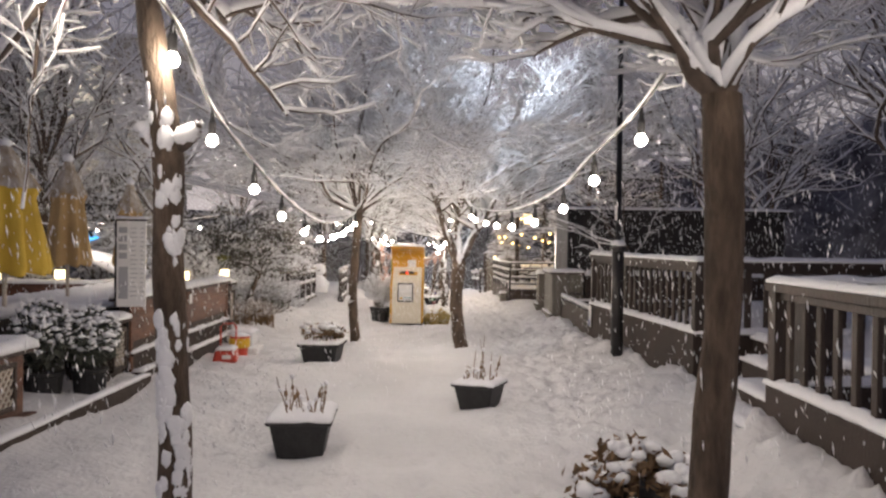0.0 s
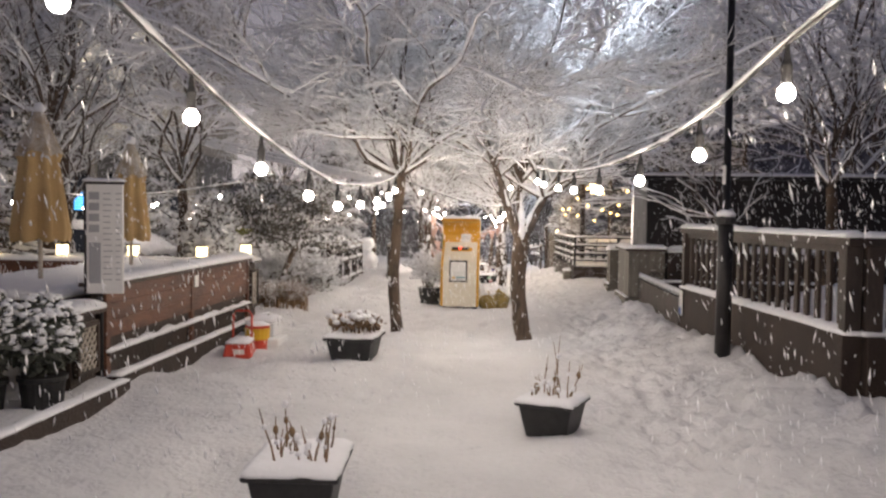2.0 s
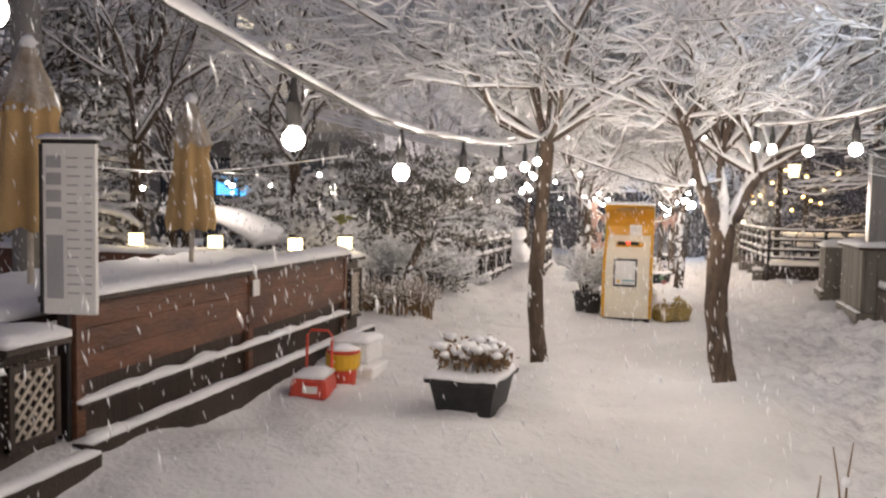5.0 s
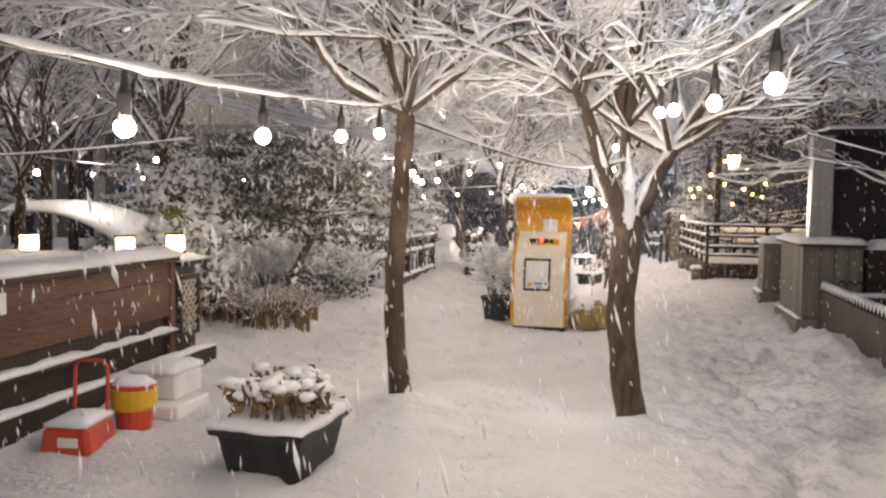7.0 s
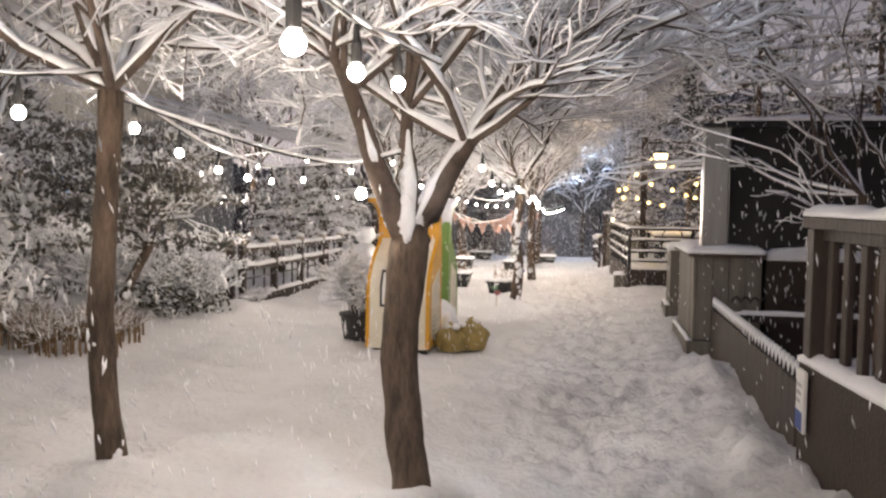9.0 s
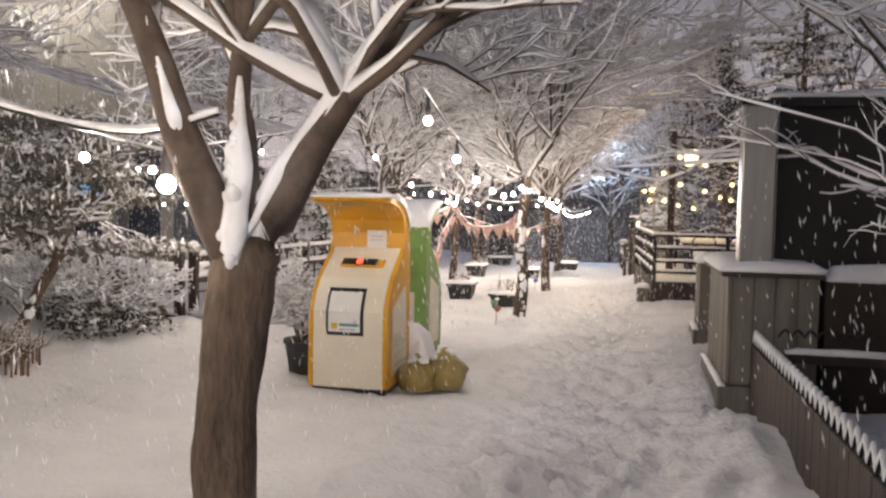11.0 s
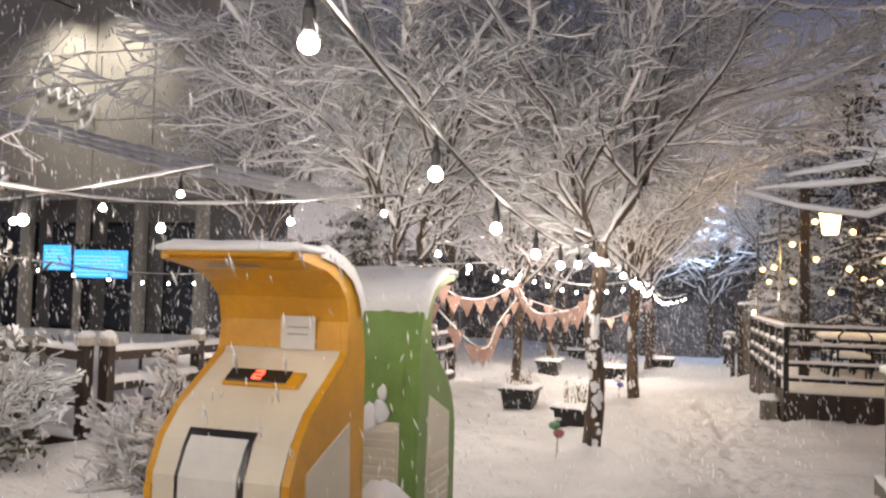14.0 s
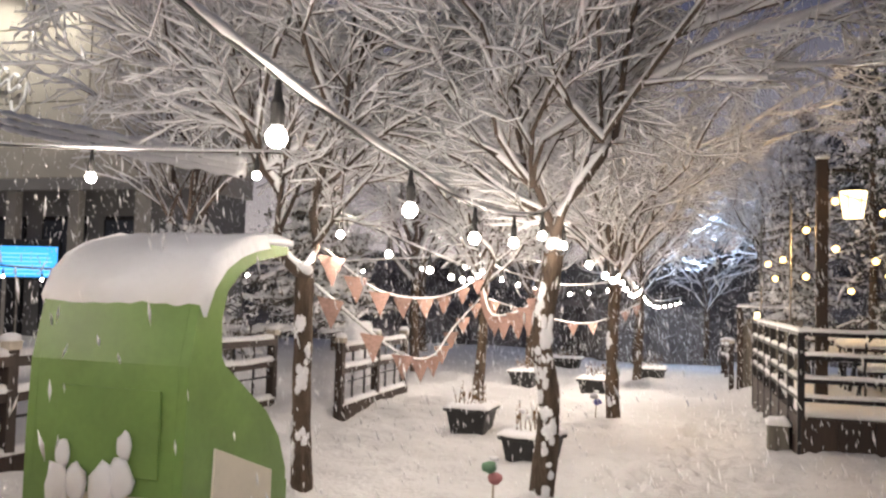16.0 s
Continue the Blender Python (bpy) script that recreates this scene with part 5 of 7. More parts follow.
def build_kiosks():
    kiosk((-0.67, 15.70, -0.22), 0, YELLOW, "orange-yellow and cream vending kiosk with a red digit display")
    green = kiosk((-0.76, 18.0, -0.26), 180, GREEN, "leaf-green vending kiosk seen from behind, snow on its hood")
    rng = np.random.default_rng(23)
    for (x, y, s, lean) in ((-0.20, 16.02, 0.155, -0.2), (-0.02, 16.2, 0.175, 0.12)):
        ob = thing("rubbish_bag", (x, y, gz(x, y)), "full yellow plastic rubbish bag with a snow top", "rubbish bag", "rubbish bags", turn=40 * lean)
        bm = bmesh.new()
        bmesh.ops.create_icosphere(bm, subdivisions=5, radius=1)
        o = rng.uniform(0, 30)
        for v in bm.verts:
            n = v.co.copy()
            fold = 1 - abs(noise.noise(n * 2.4 + Vector((o, 0, 0)))) * 1.6
            fine = abs(noise.noise(n * 6.5 + Vector((0, o, 0))))
            r = 0.86 + 0.22 * noise.noise(n * 1.1 + Vector((0, 0, o))) + 0.10 * fold + 0.07 * fine
            up = n.z
            k = 1.0 if up < 0.2 else 1 - 0.62 * min(1, (up - 0.2) / 0.65) ** 1.3
            pleat = 1 + (0.10 * math.sin(11 * math.atan2(n.y, n.x) + o) * max(0, up))
            z = max(up * 1.05, -0.55) + 0.55
            v.co = Vector((n.x * r * k * pleat * s * 1.02 + lean * 0.12 * s * z, n.y * r * k * pleat * s * 1.05, z * s * 1.12 * (0.94 + 0.1 * fold)))
        part("bag", bm, BAG, ob, shade=True)
        part("snow_cap", merge([clump(rng, (lean * 0.1 * s + rng.normal(0, 0.3 * s), rng.normal(0, 0.25 * s), s * (1.5 + rng.normal(0, 0.08))), s * rng.uniform(0.16, 0.3), 0.6) for i in range(6)]), SNOW, ob, kind="stuff", shade=True)
    ob = thing("snow_heap", (-0.55, 16.75, gz(-0.5, 16.75)), "snow heap on sacks between the kiosks", "snow heap")
    part("snow_mound", snow_slab(-0.3, 0.28, -0.28, 0.3, -0.02, 0.30, 0.035, seed=44, rough=0.9), SNOW, ob, shade=True)
    for (x, z, w) in ((-0.16, 0.67, 0.05), (-0.08, 0.69, 0.04), (0.02, 0.67, 0.055), (0.09, 0.71, 0.045), (0.10, 0.82, 0.03), (-0.14, 0.78, 0.03)):
        c = clump(rng, (0, 0, 0), w, 1.6)
        for v in c.verts:
            v.co.y *= 0.3
        bmesh.ops.transform(c, matrix=Matrix.Translation((-x, 0.682, z)), verts=c.verts)
        part("snow_cap", c, SNOW, green, shade=True)


build_kiosks()


# ---- planter tubs ----
def tub(place, turn, label, plants, seed, w=0.46, d=0.62, h=0.25, tall=0):
    rng = np.random.default_rng(seed)
    ob = thing("planter_tub", place, label, "planter", "black planter tubs", turn=turn)
    bm = bmesh.new()
    k = 0.74
    rows = []
    for z, s in ((-0.08, k * 0.97), (h * 0.86, 0.95), (h * 0.86, 1.06), (h, 1.08), (h, 0.98), (h * 0.8, 0.93)):
        rows.append([bm.verts.new((sx * w / 2 * s, sy * d / 2 * s, z)) for sx, sy in ((-1, -1), (1, -1), (1, 1), (-1, 1))])
    for a, b in zip(rows, rows[1:]):
        for i in range(4):
            bm.faces.new((a[i], a[(i + 1) % 4], b[(i + 1) % 4], b[i]))
    bm.faces.new(rows[0])
    bm.faces.new(rows[-1])
    bmesh.ops.bevel(bm, geom=bm.edges[:], offset=0.006, segments=1, affect="EDGES")
    part("tub", bm, TUB, ob)
    part("snow_bed", snow_slab(-w / 2 * 1.07, w / 2 * 1.07, -d / 2 * 1.07, d / 2 * 1.07, h * 0.97, 0.05, 0.05, seed=seed), SNOW, ob, "level snow filling the tub", shade=True)
    top = h + 0.02
    if plants == "stems":
        n = 20
        s = np.stack([rng.uniform(-w * 0.36, w * 0.36, n), rng.uniform(-d * 0.36, d * 0.36, n), np.full(n, top)], 1)
        p, r = grow(rng, s, np.stack([rng.normal(0, 0.12, n), rng.normal(0, 0.12, n), np.ones(n)], 1), np.where(np.arange(n) < tall, 1.5, 1.0) * rng.uniform(0.07 + 0.16 * (np.arange(n) < tall), 0.29, n), np.full(n, 0.006), 4, 0.09, 0)
        part_mesh("stalk", fast_mesh("stalk", *tubes(p, r, 4)), DRY, ob, "dry cut stems")
        lumps = [clump(rng, p[i][-1 - int(rng.integers(0, 3))], rng.uniform(0.010, 0.02), 1.2, 1) for i in range(n)]
        part("snow_cover", merge(lumps), SNOW, ob, "snow stuck on the stems", shade=True)
        part("dry_heads", merge([clump(rng, p[i][2], rng.uniform(0.008, 0.017), 1.6, 1) for i in range(0, n, 2)]), DRY, ob, shade=True)
    else:
        n = 42
        s = np.stack([rng.uniform(-w * 0.42, w * 0.42, n), rng.uniform(-d * 0.42, d * 0.42, n), np.full(n, top)], 1)
        p, r = grow(rng, s, np.stack([rng.normal(0, 0.2, n), rng.normal(0, 0.2, n), np.ones(n)], 1), rng.uniform(0.10, 0.20, n), np.full(n, 0.007), 4, 0.1, 0)
        part_mesh("stalk", fast_mesh("stalk", *tubes(p, r, 4)), DRY, ob)
        tip = p[:, -1]
        leaf_cloud(rng, np.repeat(tip, 14, 0) + rng.normal(0, 0.028, (n * 14, 3)) - np.array([0, 0, 0.03]), 0.032, DRY, ob, "foliage")
        part("snow_cover", merge([clump(rng, t + np.array([0, 0, 0.012]), rng.uniform(0.035, 0.055), 0.6, 2) for t in tip]), SNOW, ob, "snow cushions on the plants", shade=True)
    return ob


def build_tubs():
    def at(x, y):
        return (x, y, gz(x, y))
    tub(at(-1.0, 6.06), 3, "black planter tub with dry stems in snow", "stems", 51, d=0.52, w=0.43, h=0.22)
    tub((0.36, 7.84, gz(0.36, 7.84) + 0.0), -22, "black planter tub full of snow and dead stalks", "stems", 52, d=0.40, w=0.39, h=0.18, tall=2)
    tub(at(-1.47, 10.35), -4, "black planter tub of bushy plants capped with snow", "bushy", 53, w=0.47, d=0.56)
    tub(at(-1.28, 23.6), 0, "black tub with dry stems beside a tree", "stems", 54, w=0.44, d=0.5)
    tub(at(-0.30, 22.0), -15, "black tub of dead stalks by the trunk", "stems", 55, w=0.38, d=0.46)
    tub(at(-2.1, 29.9), 0, "distant black tub in the snow", "stems", 56)
    tub(at(-0.7, 28.8), 0, "far black tub beside a tree trunk", "stems", 57)
    tub(at(-2.6, 37.5), 0, "wide black tub standing in snow", "stems", 58, w=0.8)
    tub(at(-0.1, 33.0), 0, "black tub round the far tree", "stems", 59, w=0.6)
    rng = np.random.default_rng(60)
    x, y = 1.02, 4.3
    ob = thing("planter_tub", at(x, y), "tub of leafy brown plants under snow cushions", "planter", "black planter tubs", turn=12)
    bm = lathe([(0.2, -0.02), (0.27, 0.16), (0.30, 0.17), (0.30, 0.2), (0.26, 0.2)], 20)
    part("tub", bm, TUB, ob)
    n = 60
    a, r = rng.uniform(0, 6.28, n), np.sqrt(rng.uniform(0, 1, n)) * 0.33
    tip = np.stack([r * np.cos(a), r * np.sin(a), 0.40 - 0.55 * r ** 1.4 * 1.6 + rng.normal(0, 0.03, n)], 1)
    st = np.stack([np.stack([tip[i] * [0.5, 0.5, 0] + [0, 0, 0.15], tip[i] * [0.9, 0.9, 0.7], tip[i]]) for i in range(n)])
    part_mesh("stalk", fast_mesh("stalk", *tubes(st, np.full((n, 3), 0.007), 4)), DRY, ob)
    leaf_cloud(rng, np.repeat(tip, 18, 0) + rng.normal(0, 0.04, (n * 18, 3)) - np.array([0, 0, 0.03]), 0.04, DRY, ob, "foliage")
    part("snow_cover", merge([clump(rng, t + np.array([0, 0, 0.02]), rng.uniform(0.035, 0.06), 0.65, 2) for t in tip]), SNOW, ob, "snow cushions on the leaves", shade=True)


build_tubs()


# ---- shrubs, evergreens and the woods round the garden ----
def shrub(seed, place, radius, height, label, stems=16, counts=(7, 5, 4), mat=None, snow_depth=0.016, kind="", foot=0.12):
    rng = np.random.default_rng(seed)
    ob = thing("shrub", place, label, "shrub", "snowy shrubs", kind)
    a = rng.uniform(0, 6.28, stems)
    r = radius * np.sqrt(rng.uniform(0.1, 1, stems))
    limbs = []
    for i in range(stems):
        tip = np.array([r[i] * math.cos(a[i]), r[i] * math.sin(a[i]), height * rng.uniform(0.65, 1.0) * (1 - 0.45 * (r[i] / radius) ** 2)])
        limbs.append(spline([(tip[0] * foot, tip[1] * foot, -0.25), tip * [max(0.45, foot), max(0.45, foot), 0.45], tip * [max(0.8, foot), max(0.8, foot), 0.8], tip], 6))
    lp = np.stack(limbs)
    lr = np.tile(np.linspace(0.013, 0.005, 6), (stems, 1))
    s = height / 0.9
    (bv, bq), (sv, sq) = build_crown(rng, lp, lr, (0.32 * s, 0.17 * s, 0.1 * s), counts, sides=(4, 3, 3, 3), snow=(snow_depth, snow_depth, snow_depth * 0.9, snow_depth * 0.8), lift=(0.08, 0.04, 0.0), drop_below=0.03)
    part_mesh("stem", fast_mesh("stem", bv, bq), mat or TWIG, ob)
    part_mesh("snow_cover", smooth(fast_mesh("snow_cover", sv, sq)), SNOW_TWIG, ob, "snow thick on every twig")
    return ob


def pine(seed, place, height, radius, label, laden=1.0):
    rng = np.random.default_rng(seed)
    ob = thing("pine_tree", place, label, "pine tree", "snowy evergreens")
    part("trunk", tube([(0, 0, -0.2), (0, 0, height * 0.5), (0, 0, height * 0.97)], [0.09, 0.06, 0.015], 8), BARK, ob, shade=True)
    n = 80
    z = height * (0.12 + 0.86 * rng.uniform(0, 1, n) ** 0.8)
    a = rng.uniform(0, 6.28, n)
    reach = radius * (1.05 - z / height) ** 0.7 * rng.uniform(0.6, 1.15, n)
    d = np.stack([np.cos(a), np.sin(a), rng.uniform(-0.25, 0.15, n)], 1)
    s = np.stack([np.zeros(n), np.zeros(n), z], 1)
    p, r = grow(rng, s, d, reach, np.full(n, 0.02), 6, 0.08, -0.03)
    part_mesh("limb", fast_mesh("limb", *tubes(p, r, 4)), TWIG, ob)
    # needle sprays
    m = 28
    par, k = np.repeat(np.arange(n), m), rng.integers(1, 6, n * m)
    c = p[par, k] + rng.normal(0, 0.07, (n * m, 3)) * np.array([1, 1, 0.55])
    leaf_cloud(rng, c, 0.075, NEEDLE_FROST_HAZE if laden == 1.0 else NEEDLE, ob, "needles")
    # cushions of snow along the limbs
    q, qr = p[:, 1:].copy(), np.tile(np.array([0.06, 0.08, 0.085, 0.075, 0.035]), (n, 1)) * rng.uniform(0.5, 1.15, (n, 5)) * (0.6 + 0.6 * reach / radius)[:, None] * laden
    q[..., 2] += 0.05
    q += rng.normal(0, 0.02, q.shape)
    sv, sq = tubes(q, qr, 6)
    c0 = np.repeat(q.reshape(-1, 3), 6, 0)
    sv = c0 + (sv - c0) * np.array([1.15, 1.15, 0.6])
    part_mesh("snow_cover", smooth(fast_mesh("snow_cover", sv, sq)), SNOW, ob, "heavy snow on the boughs")
    few = int(n * 52 * laden)
    side = rng.normal(0, 1, (few, 3)) * np.array([0.12, 0.12, 0.05])
    pick = rng.integers(0, n, few)
    cc = p[pick, rng.integers(1, 6, few)] + side + np.array([0, 0, 0.03])
    leaf_cloud(rng, cc, 0.055, SNOW_TWIG, ob, "snow_tuft")
    return ob


def leafy(ob, seed, radius, height):
    """Small dull leaves and lumps of snow over a shrub's twigs."""
    rng = np.random.default_rng(seed)
    d = rng.normal(0, 1, (1500, 3))
    d /= np.linalg.norm(d, axis=1, keepdims=True)
    d[:, 2] = np.abs(d[:, 2])
    p = d * (rng.uniform(0.3, 1, 1500) ** 0.5)[:, None] * np.array([radius, radius, height * 0.92])
    leaf_cloud(rng, p, 0.034, OLIVE, ob, "foliage")
    lumps = [clump(rng, p[i] + np.array([0, 0, 0.02]), rng.uniform(0.012, 0.034), 0.6, 1) for i in range(0, 1500, 3)]
    part("snow_tuft", merge(lumps), SNOW, ob, "tufts of snow among the leaves", shade=True)
    return ob


def needle_pads(ob, seed, middle, reach, pads):
    """Flat sprays of needles, each with snow lying on it, round a low tree's limbs."""
    rng = np.random.default_rng(seed)
    c = np.array(middle) + rng.normal(0, 0.5, (pads, 3)).clip(-1, 1) * np.array(reach)
    n = 70
    p = np.repeat(c, n, 0) + rng.normal(0, 1, (pads * n, 3)) * np.array([0.15, 0.15, 0.045])
    leaf_cloud(rng, p, 0.05, NEEDLE_FROST_HAZE, ob, "needles")
    q = np.repeat(c, 80, 0) + rng.normal(0, 1, (pads * 80, 3)) * np.array([0.15, 0.15, 0.03]) + np.array([0, 0, 0.05])
    leaf_cloud(rng, q, 0.03, SNOW_TWIG, ob, "snow_tuft")


def build_left_garden():
    leafy(shrub(71, (-3.75, 17.3, gz(-3.75, 17.3)), 0.62, 0.78, "wide olive-leaved shrub with snow on every twig", 26, (6, 5, 3)), 171, 0.62, 0.78)
    shrub(72, (-4.75, 17.6, gz(-4.75, 17.6)), 0.7, 0.85, "tall snowy shrub beside the footbridge", 22, (6, 5, 3))
    shrub(73, (-5.6, 17.9, gz(-5.6, 17.9)), 0.8, 0.85, "rounded shrub buried in fresh snow", 20, (6, 5, 3))
    shrub(74, (-3.12, 18.25, gz(-3.1, 18.25)), 0.16, 0.24, "small snowy shrub near the railing", 10, (6, 4, 3))
    for i, (x, y, r, h) in enumerate([(-3.35, 14.6, 0.5, 0.38), (-4.0, 14.5, 0.55, 0.40), (-4.8, 14.7, 0.6, 0.40), (-5.6, 14.8, 0.6, 0.42), (-3.5, 15.3, 0.45, 0.32)]):
        shrub(80 + i, (x, y, gz(x, y)), r, h, "low bed of dry brown stalks dusted with snow", 100, (3, 3), DRY, 0.004, "", 0.9)
    ob = shrub(90, (-1.20, 16.28, gz(-1.2, 16.28) + 0.28), 0.31, 0.58, "potted shrub beside the kiosk with snowy twigs", 14, (7, 5, 4))
    part("pot", lathe([(0.16, -0.28), (0.2, 0.0), (0.215, 0.0), (0.215, 0.03), (0.18, 0.03)], 18), TUB, ob, "dark round pot")
    h = (-3.55, 16.3, 0.75)
    low_pine = tree(95, [(-3.83, 16.0, gz(-3.8, 16.0)), (-3.7, 16.1, 0.3), h], [0.06, 0.05, 0.05],
         [[h, (-3.4, 16.3, 1.0), (-3.3, 16.4, 1.3), (-3.1, 16.5, 1.7)], [h, (-3.8, 16.4, 1.0), (-4.0, 16.5, 1.4), (-4.2, 16.6, 1.9)], [h, (-3.5, 16.6, 1.1), (-3.5, 16.9, 1.5), (-3.4, 17.2, 2.0)]],
         [0.03, 0.03, 0.025], "low leaning pine with a spreading crown among the shrubs", counts=(6, 5, 4), sizes=(0.6, 0.32, 0.16), patches=4)
    needle_pads(low_pine, 96, (-3.75, 16.35, 1.32), (1.0, 0.8, 0.58), 80)
    pine(101, (-7.9, 20.0, gz(-7.9, 20.0)), 3.1, 1.35, "dark pine weighed down with snow")
    pine(102, (-7.3, 19.0, gz(-7.3, 19.0)), 1.5, 1.1, "broad pine with heavy snowy boughs")
    pine(103, (-4.7, 23.3, gz(-4.7, 23.3)), 1.9, 1.0, "smaller pine behind the footbridge, snowy")
    pine(111, (-4.75, 15.5, gz(-4.75, 15.5)), 1.7, 0.6, "slim low pine among the shrubs, snowy")
    pine(104, (-4.2, 14.4, gz(-4.2, 14.4)), 1.1, 0.45, "small dense evergreen behind the counter, snowy")
    pine(110, (-7.5, 13.9, gz(-7.5, 13.9)), 4.2, 1.5, "tall pine behind the terrace, snowy")
    pine(106, (-11.8, 20.5, gz(-11.8, 20.5)), 3.0, 1.4, "dark pine with snowy boughs near the railing")
    pine(107, (-5.2, 27.5, gz(-5.2, 27.5)), 3.4, 1.4, "far pine with snowy boughs")
    pine(108, (-6.6, 31.5, gz(-6.6, 31.5)), 3.2, 1.6, "tall far pine in snow")
    pine(112, (3.8, 31.5, gz(3.8, 31.5)), 6.4, 1.7, "very tall dark pine beyond the deck", 0.5)
    pine(113, (3.2, 36.5, gz(3.2, 36.5)), 6.2, 1.7, "tall dark pine where the path ends")
    pine(114, (4.9, 28.2, gz(4.9, 28.2)), 8.2, 2.3, "towering dark pine behind the deck", 0.45)
    pine(115, (6.6, 25.4, gz(6.6, 25.4)), 8.6, 2.4, "towering dark pine beside the deck lights", 0.45)
    pine(109, (2.6, 33.5, gz(2.6, 33.5)), 2.6, 1.3, "pine leaning over the far path edge, snowy")


build_left_garden()


def bare_model(seed, label, group):
    rng = np.random.default_rng(seed)
    h = (0.05, 0, 1.5)
    ob = tree(seed, [(0, 0, -0.1), (0.06, 0.02, 0.8), h], [0.095, 0.075, 0.07], umbrella_limbs(rng, h, 6, 2.2, 2.6) + umbrella_limbs(rng, (0.05, 0, 1.9), 5, 1.2, 3.6, 0.4), [0.028] * 11,
              label, counts=(5, 4, 2), sizes=(1.15, 0.65, 0.42), patches=0, crotch=False, deep=1.15)
    ob["group"] = group
    return ob


def build_woods():
    rng = np.random.default_rng(33)
    models = [bare_model(s, "bare woodland tree with snow on its branches", "woodland trees") for s in (201, 202, 203)]
    spots = [(-7.4, 16.0, 0.9), (-8.4, 11.2, 1.1), (-9.3, 15.6, 1.0), (-9.9, 13.6, 1.2), (-11.5, 17.0, 1.3), (-10.4, 10.4, 1.2), (-6.2, 25.6, 1.1), (-4.2, 30.0, 1.1),
             (-2.8, 33.6, 1.1), (-5.8, 35.0, 1.3), (-3.6, 40.0, 1.4), (-1.4, 44.0, 1.4), (2.6, 38.5, 1.3), (3.4, 44.0, 1.5), 
             (6.4, 18.0, 1.2), (4.3, 13.4, 0.95), (5.6, 10.2, 1.1), (7.6, 13.0, 1.3), (6.2, 6.2, 1.1), (9.6, 16.0, 1.5), (8.6, 22.0, 1.4), (7.0, 34.0, 1.4),
             (-5.6, 16.3, 1.15), (-10.6, 21.5, 1.2), (-6.9, 14.3, 1.3), (-8.3, 13.4, 1.4), (-9.3, 18.9, 1.2), (-13.0, 13.0, 1.5), (0.9, 47.0, 1.3), (-5.9, 6.0, 1.0)]
    for i, (x, y, s) in enumerate(spots):
        m = models[i % 3]
        pm = pose(x, y, gz(x, y) if abs(x) < 6 else gz(x, y) + 0.0, 0, 0, rng.uniform(0, 360)) @ Matrix.Scale(s, 4)
        if i < 3:
            m.matrix_basis = pm
        else:
            c = copy_thing(m, pm)
            c.scale = (s, s, s)


build_woods()


def build_overhang():
    """The bare branches that reach over the fence from beyond it."""
    h = (2.95, 13.6, 0.95)
    tree(301, [(3.0, 13.7, gz(3, 13.7)), (2.98, 13.65, 0.4), h], [0.05, 0.045, 0.04],
         [[h, (2.7, 13.7, 1.3), (2.3, 13.9, 1.65), (1.75, 14.2, 1.85)], [h, (2.75, 13.9, 1.25), (2.35, 14.5, 1.5), (1.9, 15.2, 1.7)], [h, (2.9, 13.4, 1.4), (2.7, 13.1, 1.9), (2.4, 12.9, 2.4)],
          [h, (2.7, 13.5, 1.15), (2.4, 13.3, 1.3), (2.15, 13.2, 1.35)], [h, (3.2, 13.6, 1.4), (3.5, 13.8, 1.9), (3.9, 14.0, 2.3)]],
         [0.009] * 5, "bare shrubby tree reaching over the picket fence", counts=(3, 3), sizes=(0.4, 0.2), patches=0, crotch=False, deep=0.28)
    h = (3.3, 15.2, 1.35)
    tree(302, [(3.5, 15.2, gz(3.5, 15.2)), (3.4, 15.2, 0.6), h], [0.07, 0.06, 0.05],
         [[h, (2.5, 15.75, 1.60), (1.8, 16.1, 1.56), (1.2, 16.2, 1.53)], [h, (2.6, 15.9, 1.66), (1.95, 16.1, 1.645), (1.34, 16.2, 1.585)], [h, (2.8, 15.0, 2.0), (2.2, 14.8, 2.5), (1.5, 14.8, 2.8)], [h, (3.3, 15.3, 1.9), (3.2, 15.5, 2.5), (3.0, 15.8, 3.2)], [h, (2.9, 14.7, 1.9), (2.4, 14.2, 2.3), (1.8, 13.6, 2.6)]],
         [0.011, 0.01, 0.016, 0.016, 0.016], "bare tree with long snow-heaped boughs over the path", counts=(4, 3, 2), sizes=(0.3, 0.18, 0.1), patches=0, crotch=False, below=1.5, deep=0.5,
         fork=[([(2.5, 15.75, 1.62), (1.8, 16.1, 1.58), (1.24, 16.2, 1.55)], [0.012, 0.016, 0.007]), ([(2.6, 15.9, 1.68), (1.95, 16.1, 1.665), (1.36, 16.2, 1.60)], [0.010, 0.013, 0.006])])


build_overhang()


